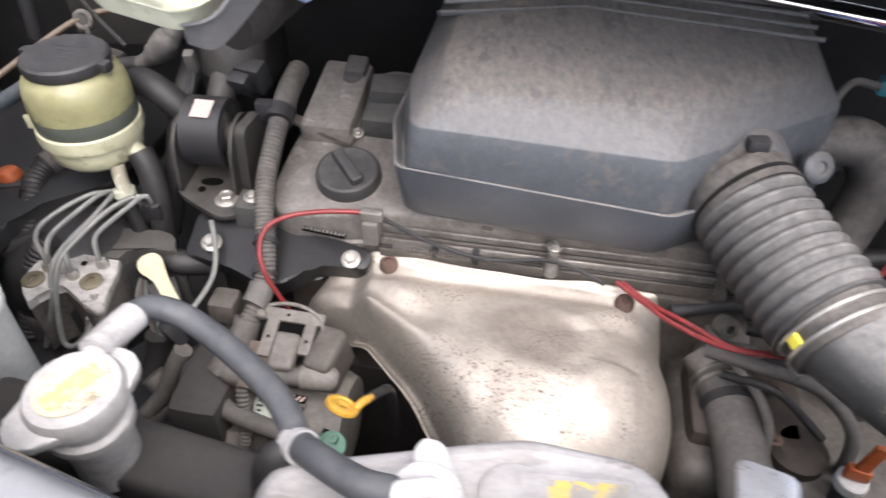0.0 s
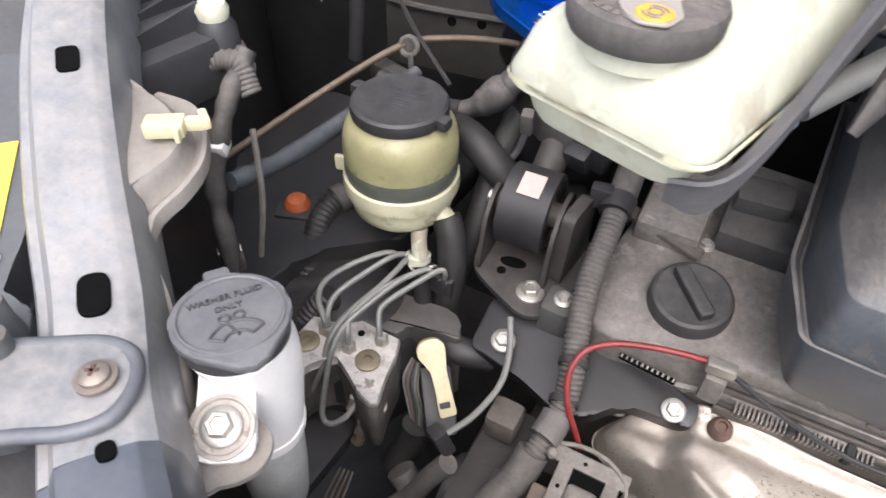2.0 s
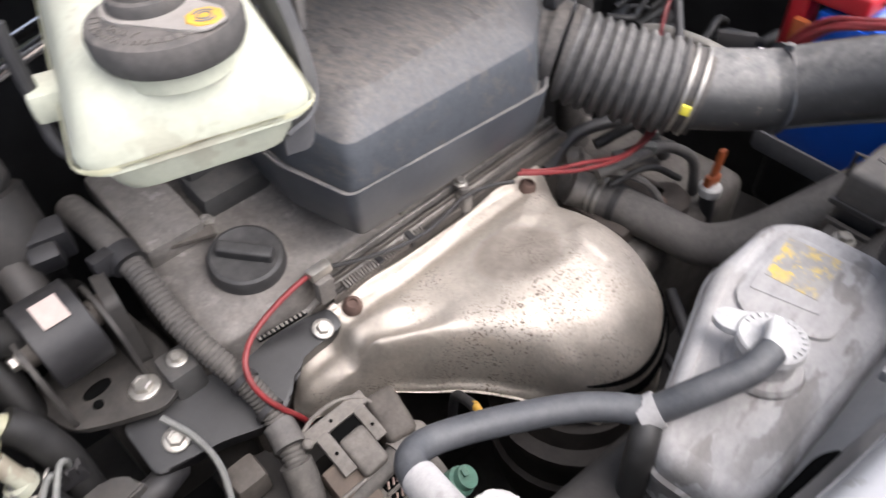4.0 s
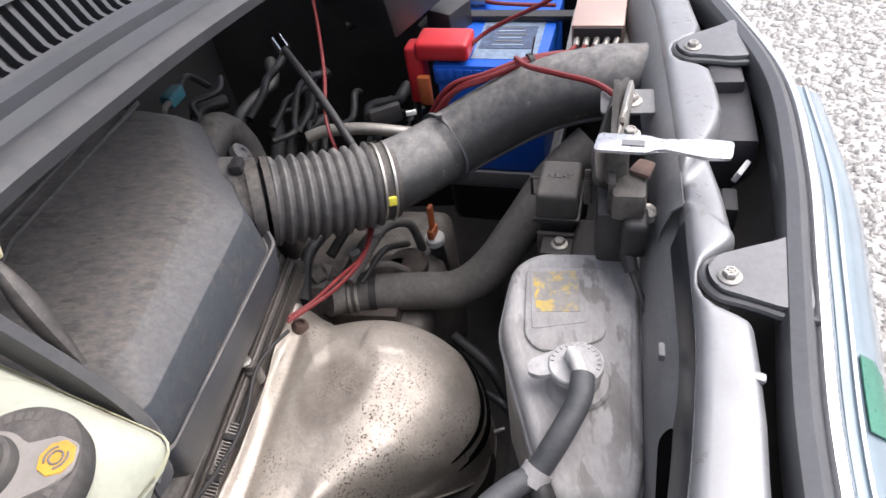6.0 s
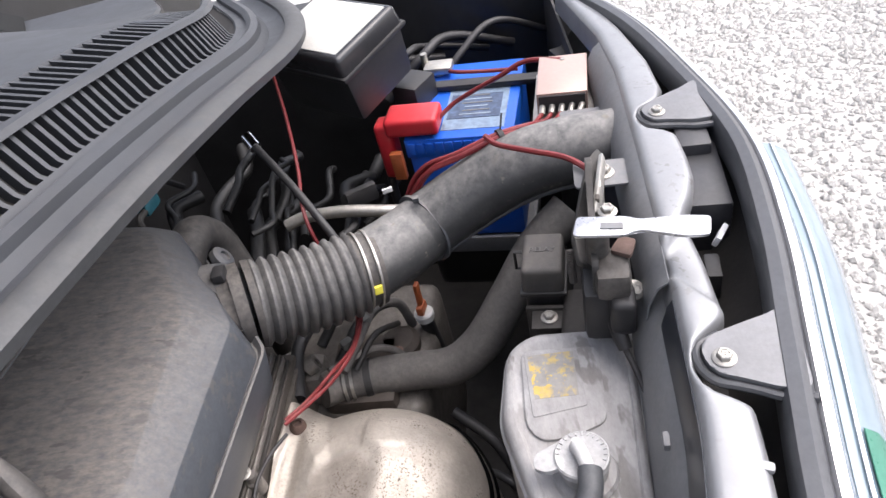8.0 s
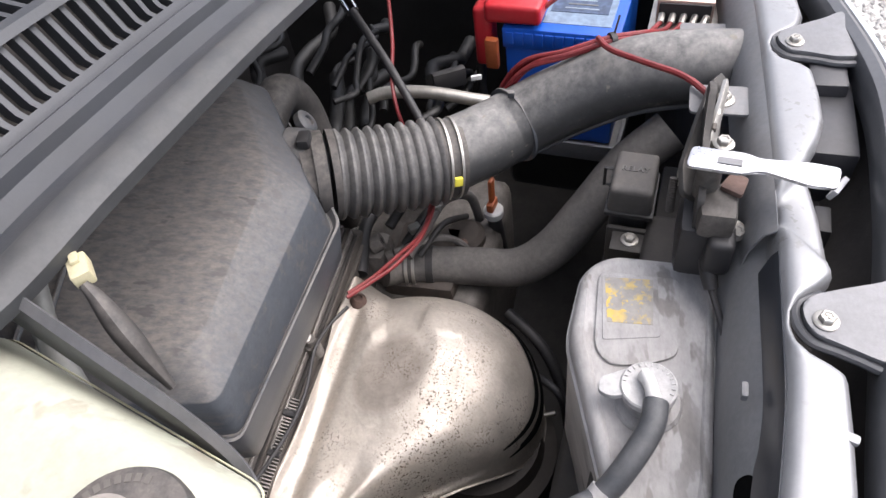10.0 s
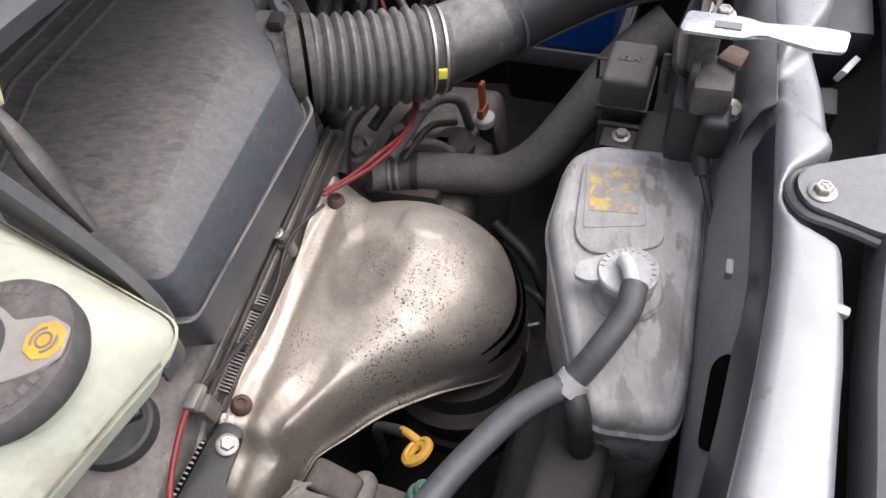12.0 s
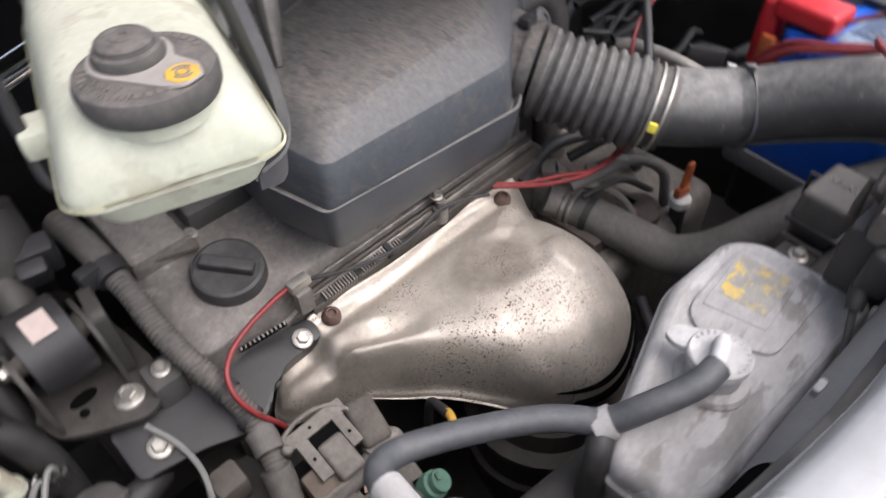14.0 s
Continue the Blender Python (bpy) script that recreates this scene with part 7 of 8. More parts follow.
part("window", rbox((0.03, 0.014, 0.002), BX @ pose(0.004, 0.006, 0.0005), 0.001, 1), HOLESHADE, hb)
part("regulator", rbox((0.032, 0.05, 0.03), Matrix.Translation((-0.147, 0.44, 0.892)) @ pose(0, 0, 0, 24, 0, -9), 0.004), BROWNBOX, alt, "brown plastic regulator")
part("regulator_rib", rbox((0.034, 0.004, 0.034), Matrix.Translation((-0.147, 0.437, 0.891)) @ pose(0, 0, 0, 24, 0, -9), 0.001, 1), DUSTCAST, alt)
part("side_block", rbox((0.03, 0.05, 0.06), Matrix.Translation((-0.078, 0.452, 0.878)) @ pose(0, 0, 0, 12, 0, -20), 0.008, 3), CAST, alt)
part("loom_tube", tube([(-0.186, 0.462, 0.905), (-0.19, 0.44, 0.9), (-0.178, 0.426, 0.902), (-0.15, 0.422, 0.908), (-0.12, 0.42, 0.912), (-0.1, 0.42, 0.913)], 0.0098, 14), LOOM, alt)
part("stub", tube([(-0.104, 0.42, 0.913), (-0.085, 0.419, 0.913), (-0.072, 0.418, 0.912), (-0.068, 0.418, 0.911)], lambda s, l: 0.0128 - 0.006 * max(0.0, (s - 0.8) / 0.2) ** 2, 16), DUSTCAST, alt)
part("loom_tube", tube([(-0.19, 0.412, 0.878), (-0.18, 0.4, 0.88), (-0.16, 0.391, 0.878), (-0.12, 0.381, 0.868), (-0.09, 0.377, 0.859)], 0.0098, 14), LOOM, alt)
part("ribbed_lead", corrugated([(-0.165, 0.42, 0.905), (-0.164, 0.405, 0.89), (-0.162, 0.393, 0.868), (-0.165, 0.38, 0.845), (-0.185, 0.36, 0.82)], 0.0075, 0.0045, 0.0016, 12), LOOM, alt)
gc = thing("green_connector", (-0.08, 0.378, 0.85), "green plastic wiring plug on the alternator", "connector", move=(0.004, 0.008, -0.018))
part("shell", lathe([(0, 0), (0.0135, 0), (0.0145, 0.003), (0.0145, 0.02), (0.0115, 0.022), (0.0115, 0.03), (0, 0.03)], Matrix.Translation((-0.082, 0.372, 0.868)) @ frame_of((0.35, -0.45, 0.8)), 20), GREEN, gc)
part("tab", rbox((0.006, 0.008, 0.016), Matrix.Translation((-0.07, 0.366, 0.885)) @ pose(0, 0, 0, 20, 0, -20), 0.002), GREEN, gc)
part("socket", rbox((0.018, 0.014, 0.002), Matrix.Translation((-0.08, 0.3745, 0.879)) @ pose(0, 0, 0, 20, 0, -20), 0.001), HOLESHADE, gc)
for k in range(3):
    part("wire", tube([(-0.086 + 0.005 * k, 0.375, 0.878), (-0.09 + 0.005 * k, 0.36, 0.88), (-0.1 + 0.004 * k, 0.34, 0.86)], 0.0014, 5), (RED, BLACK, WHITEP)[k], gc)
bel = thing("drive_belt_cover", (-0.2, 0.43, 0.6), "black drive belt side of the engine", "belt cover")
part("cover", rbox((0.06, 0.16, 0.32), at((-0.2, 0.46, 0.58), -9), 0.02), DEEP, bel)
part("idler", lathe([(0, 0), (0.034, 0), (0.036, 0.004), (0.036, 0.028), (0.034, 0.032), (0, 0.032)], Matrix.Translation((-0.235, 0.455, 0.86)) @ frame_of((1, -0.15, 0)), 24), BLACK, bel)
part("bolt_boss", rbox((0.03, 0.03, 0.03), at((-0.2, 0.505, 0.905), -9), 0.006), CAST, bel)

dip = thing("oil_dipstick", (-0.04, 0.38, 0.85), "yellow plastic ring handle of the oil dipstick", "dipstick")
DM = Matrix.Translation((-0.054, 0.366, 0.945)) @ frame_of((0.4, 0.48, 0.78)) @ Matrix.Diagonal((0.95, 0.95, 0.9, 1.0))
part("ring", lathe([(0.0052, -0.0022), (0.0062, -0.004), (0.0145, -0.004), (0.017, -0.002), (0.017, 0.002), (0.0145, 0.004), (0.0118, 0.004), (0.0105, 0.0022), (0.0062, 0.0022), (0.0052, 0.0), (0.0052, -0.0022)], DM, 32), YELLOW, dip)
part("stem", tube([DM @ Vector((0.012, 0.003, 0)), (-0.036, 0.376, 0.938), (-0.03, 0.385, 0.932)], 0.0042, 10), YELLOW, dip)
part("tube", tube([(-0.033, 0.381, 0.934), (-0.024, 0.4, 0.918), (-0.015, 0.42, 0.89), (-0.01, 0.43, 0.8)], 0.0052, 10), BLACK, dip)

# ---- right side: gearbox, relay box, latch, battery ----
gear = thing("gearbox", (0.42, 0.42, 0.6), "grimy cast gearbox housing below the intake hose", "gearbox")
part("case", rbox((0.26, 0.24, 0.3), at((0.42, 0.45, 0.56), -9), 0.03, 3), GRIMEDALU, gear)
part("top_case", rbox((0.12, 0.1, 0.05), at((0.36, 0.43, 0.83), -9), 0.012), mat("oily cast housing", (0.06, 0.048, 0.041), 0.6, 0.2, 0.4, 40, 260, 0.35, 0.4, (0.095, 0.08, 0.067)), gear)
part("boss", lathe([(0, 0), (0.03, 0), (0.03, 0.012), (0.022, 0.02), (0, 0.02)], at((0.4, 0.38, 0.86)), 20), mat("oily brown cast metal", (0.05, 0.04, 0.034), 0.6, 0.2, 0.4, 40, 260, 0.35, 0.4, (0.085, 0.07, 0.058)), gear)
for p in ((0.34, 0.4, 0.888), (0.39, 0.44, 0.888), (0.37, 0.38, 0.888)):
    screw(p, (0, 0, 1), 0.008, gear, RUST)
part("pipe", tube([(0.3, 0.44, 0.95), (0.34, 0.42, 0.955), (0.4, 0.4, 0.945), (0.43, 0.37, 0.92), (0.44, 0.36, 0.86)], 0.007, 10), HOSE, gear)
part("pipe", tube([(0.31, 0.46, 0.945), (0.345, 0.41, 0.93), (0.36, 0.38, 0.9), (0.36, 0.36, 0.85)], 0.005, 8), HOSE, gear)
part("pipe", tube([(0.28, 0.5, 0.94), (0.36, 0.5, 0.95), (0.45, 0.46, 0.93), (0.48, 0.42, 0.87)], 0.009, 10), BLACK, gear)
for a, b, c, r in (((0.33, 0.45, 0.935), (0.37, 0.42, 0.955), (0.43, 0.4, 0.93), 0.006), ((0.32, 0.43, 0.925), (0.36, 0.4, 0.94), (0.41, 0.375, 0.9), 0.0045), ((0.35, 0.47, 0.95), (0.4, 0.44, 0.965), (0.46, 0.43, 0.93), 0.007)):
    part("hose", tube([a, b, c], r, 12), GRIMRUBBER, gear)
for x, y, z in ((0.345, 0.435, 0.945), (0.375, 0.41, 0.95), (0.405, 0.42, 0.948)):
    part("clip", rbox((0.012, 0.016, 0.012), at((x, y, z), 30), 0.003), GREYPIPE, gear)
atf = thing("gearbox_dipstick", (0.43, 0.338, 0.84), "orange gearbox dipstick handle with a white collar", "dipstick")
part("handle", rbox((0.012, 0.006, 0.052), at((0.43, 0.339, 0.895), -20, 0, 4), 0.002), ORANGE, atf)
part("loop", rbox((0.022, 0.01, 0.016), at((0.43, 0.339, 0.893), -20), 0.003), ORANGE, atf)
part("collar", lathe([(0, 0), (0.0135, 0), (0.0145, 0.004), (0.0145, 0.012), (0.012, 0.014), (0, 0.014)], at((0.43, 0.338, 0.878)), 20), WHITEP, atf)
part("tube", tube([(0.43, 0.338, 0.88), (0.432, 0.335, 0.84), (0.44, 0.33, 0.76)], 0.011, 12), BLACK, atf)
outl = thing("water_outlet", eng(0.3, -0.03, 0.9), "dusty aluminium water outlet with a bolt", "casting", move=(0.07, 0.012, -0.04))
part("body", rbox((0.05, 0.06, 0.06), emat(0.305, 0.0, 0.9), 0.012), ALU, outl)
part("ear", lathe([(0.005, 0), (0.012, 0), (0.012, 0.016), (0.005, 0.016)], Matrix.Translation(eng(0.295, -0.012, 0.968)) @ frame_of((0.3, -0.9, 0.3)), 18), ALU, outl)
screw(eng(0.31, 0.01, 0.975), (0.3, -0.5, 0.8), 0.009, outl)
part("pipe_end", tube([eng(0.32, 0.005, 0.975), eng(0.345, 0.005, 0.978), eng(0.36, 0.012, 0.975)], 0.009, 12), ALU, outl)
bhose = thing("heater_hose", (0.42, 0.56, 1.0), "black rubber hose behind the air cleaner outlet", "hose")
part("hose", tube([(0.39, 0.62, 1.055), (0.425, 0.61, 1.085), (0.46, 0.6, 1.09), (0.485, 0.59, 1.05), (0.478, 0.58, 0.99), (0.46, 0.56, 0.93), (0.45, 0.55, 0.85)], 0.026, 18), RUBBER, bhose)
part("chrome_pipe", tube([(0.57, 0.52, 0.99), (0.575, 0.49, 0.995), (0.57, 0.43, 0.995), (0.56, 0.36, 0.985), (0.56, 0.3, 0.97)], 0.0095, 14), ZINC, bhose, "bright steel pipe")

relay = thing("relay_box", (0.29, 0.17, 1.0), "black plastic relay box with lettered lid on a bracket", "relay box", move=(-0.006, 0.003, 0.013))
QM = at((0.3, 0.17, 1.0), -14)
part("base", rbox((0.06, 0.042, 0.045), QM @ pose(0, 0, 0.0), 0.005), BLACK, relay)
rlid = part("lid", rbox((0.066, 0.047, 0.034), QM @ pose(0, 0, 0.044), 0.006, 3, 0.94), mat("dusty relay lid plastic", (0.06, 0.058, 0.056), 0.5, 0.0, 0.15, 20, 300, 0.1, 0.8, (0.15, 0.135, 0.12)), relay)
part("lid_rim", rbox((0.07, 0.051, 0.006), QM @ pose(0, 0, 0.041), 0.002), BLACK, relay)
text3d("RELAY", 0.01, QM @ pose(0.002, 0.0, 0.0785, 0, 0, -90), rlid, EMBOSS, depth=0.0006)
part("catch", tube([QM @ Vector(p) for p in ((0.008, 0.023, 0.07), (0.008, 0.032, 0.07), (0.008, 0.032, 0.045), (0.008, 0.023, 0.045))], 0.002, 6, 1), BLACK, relay)
part("bracket", rbox((0.03, 0.036, 0.004), at((0.249, 0.178, 1.022), -14), 0.001), BLACKDUST, relay)
part("bracket_leg", rbox((0.006, 0.05, 0.16), at((0.262, 0.175, 0.87), -14), 0.002), BLACKDUST, relay)
screw((0.249, 0.177, 1.026), (0, 0, 1), 0.0095, relay)

latch = thing("bonnet_latch", (0.2, 0.13, 1.1), "greasy steel bonnet latch with a flat silver release lever", "latch")
part("plate", prism(rounded([(-0.06, -0.03), (0.055, -0.02), (0.075, 0.05), (0.055, 0.06), (0.02, 0.035), (-0.05, 0.03)], 0.008, 3), -0.003, 0.003, Matrix.Translation((0.2, 0.137, 1.17)) @ pose(0, 0, 0, 90, 0, -12), 0.001), BLACKDUST, latch)
part("hook", prism(rounded([(-0.075, -0.013), (-0.03, -0.016), (0.02, -0.01), (0.07, -0.008), (0.078, 0.002), (0.06, 0.009), (0.01, 0.013), (-0.05, 0.016), (-0.078, 0.008)], 0.005, 3), -0.003, 0.003, Matrix.Translation((0.245, 0.126, 1.184)) @ pose(0, 0, 0, 35, -5, -19), 0.001), BLACKDUST, latch)
part("hook_edge", prism(rounded([(-0.03, -0.006), (0.05, -0.004), (0.055, 0.003), (-0.03, 0.006)], 0.003, 3), -0.002, 0.002, Matrix.Translation((0.25, 0.118, 1.192)) @ pose(0, 0, 0, 60, -5, -19), 0.0008), ZINC, latch)
part("body", rbox((0.06, 0.035, 0.06), at((0.17, 0.138, 1.11), -12), 0.008), BLACK, latch)
part("body_cover", rbox((0.04, 0.03, 0.03), at((0.155, 0.132, 1.165), -12), 0.008), GRIMEDALU, latch)
part("lever", prism(rounded([(-0.01, 0.012), (-0.012, -0.012), (0.03, -0.011), (0.04, -0.004), (0.075, -0.012), (0.094, -0.011), (0.096, 0.012), (0.075, 0.012), (0.04, 0.008), (0.03, 0.012)], 0.005, 3), 0, 0.003, Matrix.Translation((0.167, 0.148, 1.226)) @ pose(0, 0, 0, 0, 0, -107), 0.0008), mat("dull bright zinc", (0.55, 0.55, 0.56), 0.3, 0.8, 0.06, 20, 300, 0.03), latch, "flat silver lever")
part("lever_slot", rbox((0.018, 0.007, 0.0008), Matrix.Translation((0.161, 0.13, 1.2292)) @ pose(0, 0, 0, 0, 0, -107), 0), SILVER_IN, latch)
part("pivot", lathe([(0, 0), (0.01, 0), (0.01, 0.034), (0.007, 0.041), (0, 0.041)], Matrix.Translation((0.171, 0.14, 1.185)), 18), GRIMEDALU, latch)
part("spring", corrugated([(0.2, 0.158, 1.175), (0.192, 0.16, 1.16), (0.188, 0.16, 1.145)], 0.004, 0.0022, 0.0015, 10), CAST, latch)
for k in range(5):
    part("hook_tooth", rbox((0.008, 0.004, 0.006 + 0.003 * (k % 2)), Matrix.Translation((0.195 + 0.022 * k, 0.134 - 0.006 * k, 1.188 + 0.002 * (k % 3))) @ pose(0, 0, 0, 10 * (k % 2), 15 - 9 * k, -14), 0.0015), ZINC if k % 2 else CAST, latch)
part("return_spring", corrugated([(0.235, 0.14, 1.175), (0.222, 0.146, 1.166), (0.206, 0.15, 1.16)], 0.0045, 0.0024, 0.0014, 10), ZINC, latch)
part("rusty_pawl", prism(rounded([(-0.014, -0.009), (0.014, -0.007), (0.016, 0.008), (-0.01, 0.01)], 0.004, 3), 0, 0.004, Matrix.Translation((0.168, 0.118, 1.193)) @ pose(0, 0, 0, 0, 12, -30), 0.001), RUST, latch, "rusty pawl")
part("side_cover", rbox((0.03, 0.022, 0.04), at((0.14, 0.128, 1.13), -12), 0.007, 3), BLACK, latch)
screw((0.15, 0.115, 1.16), (-0.6, -0.2, 0.8), 0.009, latch)
screw((0.212, 0.12, 1.2), (0, 0, 1), 0.009, latch)
part("cable_boot", tube([(0.145, 0.133, 1.14), (0.132, 0.134, 1.13), (0.12, 0.132, 1.12)], lambda s, l: 0.009 - 0.003 * s, 12), BLACK, latch)
part("cable", tube([(0.12, 0.132, 1.12), (0.09, 0.127, 1.11), (0.04, 0.126, 1.105), (-0.02, 0.136, 1.1)], 0.003, 8), BLACK, latch)

db = thing("duct_bracket", (0.3, 0.105, 1.15), "silver steel tab holding the intake duct", "bracket")
part("tab", prism(rounded([(-0.02, -0.025), (0.022, -0.025), (0.022, 0.03), (-0.02, 0.03)], 0.006, 3), 0, 0.003, at((0.3, 0.1, 1.172), -10), 0.0008), SILVER_IN, db)
screw((0.3, 0.1, 1.175), (0, 0, 1), 0.011, db)
part("ring_terminal", tube([(0.285, 0.112, 1.181), (0.3, 0.1, 1.181)], 0.005, 10, 2), ZINC, db)
part("upper_tab", prism(rounded([(-0.03, -0.02), (0.03, -0.02), (0.03, 0.035), (-0.03, 0.035)], 0.006, 3), 0, 0.003, at((0.46, 0.075, 1.13), -10), 0.0008), SILVER_IN, db)
screw((0.46, 0.073, 1.133), (0, 0, 1), 0.011, db)

amp = thing("voltage_stabiliser", (0.57, 0.082, 1.1), "copper coloured metal case with a row of terminals", "electrical box")
VM = at((0.573, 0.082, 1.11), -14)
part("case", rbox((0.1, 0.066, 0.032), VM, 0.002), COPPERBOX, amp)
part("front", rbox((0.003, 0.06, 0.026), VM @ pose(-0.051, 0, 0.003), 0.001), BLACK, amp)
part("foot", rbox((0.13, 0.08, 0.003), VM @ pose(-0.005, 0, -0.003), 0.001), ZINC, amp)
part("screw", lathe([(0, 0), (0.004, 0), (0.003, 0.0015), (0, 0.0015)], VM @ pose(0.038, 0.0, 0.032), 12), ZINC, amp)
for k in range(5):
    part("terminal", tube([VM @ Vector((-0.05, 0.026 - 0.013 * k, 0.014)), VM @ Vector((-0.068, 0.026 - 0.012 * k, 0.012))], 0.0042, 8, 2), ZINC, amp)
bund = thing("red_wire_bundle", (0.45, 0.2, 1.1), "bundle of red earth wires tied together over the duct", "wire")
for k in range(5):
    s = VM @ Vector((-0.066, 0.026 - 0.012 * k, 0.012))
    o = Vector((0.004 * math.cos(1.26 * k), 0.003 * math.sin(2.5 * k), 0.0035 * math.sin(1.26 * k)))
    part("wire", tube([s, s + Vector((-0.02, 0.012, 0.004)), Vector((0.458, 0.15, 1.142)) + o * 1.4, Vector((0.446, 0.19, 1.148)) + o, Vector((0.44, 0.24, 1.138)) + o, Vector((0.45, 0.285, 1.118)) + o * 1.5, Vector((0.456, 0.315, 1.07)) + o * 2, Vector((0.456, 0.33, 1.0)) + o * 2], 0.003, 8, 6), RED, bund)
part("tie", tube([(0.4475, 0.184, 1.148), (0.4455, 0.19, 1.148)], 0.0095, 14, 2), BLACK, bund)
part("tie_tail", rbox((0.003, 0.002, 0.022), at((0.447, 0.186, 1.155), 0, 15, 20), 0.0005), BLACK, bund)
part("wire", tube([(0.445, 0.2, 1.15), (0.425, 0.205, 1.166), (0.395, 0.195, 1.172), (0.362, 0.165, 1.178), (0.33, 0.13, 1.181), (0.29, 0.108, 1.181)], 0.0034, 8, 8), RED, bund)

bat = thing("battery", (0.73, 0.21, 0.83), "blue car battery with a silver printed label", "battery")
KM = at((0.745, 0.208, 0.835), -15)
part("case", rbox((0.225, 0.168, 0.17), KM, 0.006), BLUE, bat)
blid = part("lid", rbox((0.232, 0.173, 0.034), KM @ pose(0, 0, 0.17), 0.004), BLUE, bat)
for k in range(11):
    part("lid_rib", rbox((0.004, 0.012, 0.02), KM @ pose(-0.1165, 0.075 - 0.015 * k, 0.178), 0.001), BLUE, blid)
part("label", rbox((0.15, 0.1, 0.0008), KM @ pose(-0.02, -0.02, 0.204), 0), mat("silver battery label", (0.26, 0.34, 0.44), 0.35, 0.3, 0.2, 60), bat, "silver and black printed label")
part("label_panel", rbox((0.07, 0.085, 0.0008), KM @ pose(-0.03, -0.018, 0.2049), 0), mat("dark blue label print", (0.07, 0.1, 0.17), 0.35, 0.0, 0.5, 90, 200, 0.0), blid)
for k in range(6):
    part("print_bar", rbox((0.003, 0.05 - 0.006 * (k % 3), 0.0006), KM @ pose(-0.055 + 0.011 * k, -0.02, 0.2058), 0), GREYPIPE if k % 2 else mat("pale label print", (0.3, 0.36, 0.42), 0.4), blid)
part("post", lathe([(0, 0), (0.009, 0), (0.008, 0.016), (0, 0.016)], KM @ pose(-0.085, 0.06, 0.204), 16), ZINC, bat)
part("post", lathe([(0, 0), (0.009, 0), (0.008, 0.016), (0, 0.016)], KM @ pose(0.085, 0.06, 0.204), 16), ZINC, bat)
tray = thing("battery_tray", (0.7, 0.21, 0.78), "grey plastic battery tray with raised rim", "tray")
part("base", rbox((0.27, 0.2, 0.012), at((0.74, 0.21, 0.82), -15), 0.004), SILVER_IN, tray)
trm = at((0.74, 0.21, 0.82), -15)
for x, y, sx, sy in ((-0.135, 0, 0.006, 0.2), (0.135, 0, 0.006, 0.2), (0, 0.1, 0.27, 0.006), (0, -0.1, 0.27, 0.006)):
    part("rim", rbox((sx, sy, 0.03), trm @ pose(x, y, 0.006), 0.002), SILVER_IN, tray)
part("support", rbox((0.24, 0.17, 0.1), at((0.74, 0.21, 0.72), -15), 0.02, 3), DARKPANEL, tray)
hold = thing("battery_clamp", (0.76, 0.2, 1.03), "black steel battery hold-down bar", "clamp")
part("bar", rbox((0.022, 0.26, 0.01), KM @ pose(0.03, -0.01, 0.206), 0.002), BLACK, hold)
part("rod", tube([KM @ Vector((0.03, 0.11, 0.24)), KM @ Vector((0.03, 0.11, 0.05))], 0.003, 8, 2), ZINC, hold)
neg = thing("battery_terminal", (0.82, 0.25, 1.05), "tarnished brass battery terminal clamp with red lead", "terminal")
part("clamp", rbox((0.035, 0.05, 0.014), KM @ pose(0.085, 0.06, 0.21), 0.005), ZINC, neg)
part("bolt_end", lathe([(0, 0), (0.006, 0), (0.006, 0.03), (0, 0.03)], KM @ pose(0.095, 0.085, 0.21), 10), ZINC, neg)
part("lead", tube([KM @ Vector(p) for p in ((0.075, 0.045, 0.215), (0.06, 0.02, 0.218), (0.06, -0.03, 0.215), (0.06, -0.08, 0.214))], 0.0035, 8), RED, neg)
pos = thing("terminal_cover", (0.62, 0.3, 1.0), "red plastic battery terminal cover on red cable", "cover")
part("hood", rbox((0.055, 0.085, 0.03), KM @ pose(-0.09, 0.07, 0.21), 0.008, 3), REDP, pos)
part("shroud", rbox((0.035, 0.028, 0.1), KM @ pose(-0.095, 0.118, 0.13), 0.008, 3), REDP, pos)
part("cable", tube([KM @ Vector(p) for p in ((-0.1, 0.125, 0.16), (-0.105, 0.128, 0.1), (-0.1, 0.13, 0.0))], 0.008, 10), BLACK, pos)
part("fuse_link", rbox((0.012, 0.02, 0.05), KM @ pose(-0.125, 0.1, 0.14), 0.003), ORANGE, pos)
part("lead", tube([KM @ Vector((-0.085, 0.03, 0.222)), KM @ Vector((-0.07, 0.0, 0.24)), Vector((0.65, 0.16, 1.115)), Vector((0.64, 0.12, 1.135)), VM @ Vector((0.04, 0.0, 0.03))], 0.0036, 8), RED, pos)
fuse = thing("fuse_box", (0.72, 0.38, 1.0), "black plastic fuse box with a bright reflecting lid", "fuse box")
FM = Matrix.Translation((0.76, 0.385, 1.085)) @ pose(0, 0, 0, 0, -8, -42)
part("base", rbox((0.13, 0.16, 0.08), FM @ pose(0, 0, 0.01), 0.008, 2, 1.05), BLACK, fuse)
part("lid", rbox((0.145, 0.175, 0.035), FM @ pose(0, 0, 0.09), 0.008, 3, 0.95), mat("glossy black lid", (0.03, 0.03, 0.032), 0.12, 0.0, 0.1, 8, 200, 0.02), fuse)
# the black lid's bright reflection, painted as a thin pale plate
part("lid_reflection", rbox((0.118, 0.146, 0.003), FM @ pose(0, 0, 0.1235), 0.001), mat("lid reflection in pale colour", (0.55, 0.54, 0.5), 0.3, 0.0, 0.1, 12, 200, 0.03, 0.3, (0.42, 0.39, 0.34)), fuse, "bright reflection on the lid, put into a pale colour")
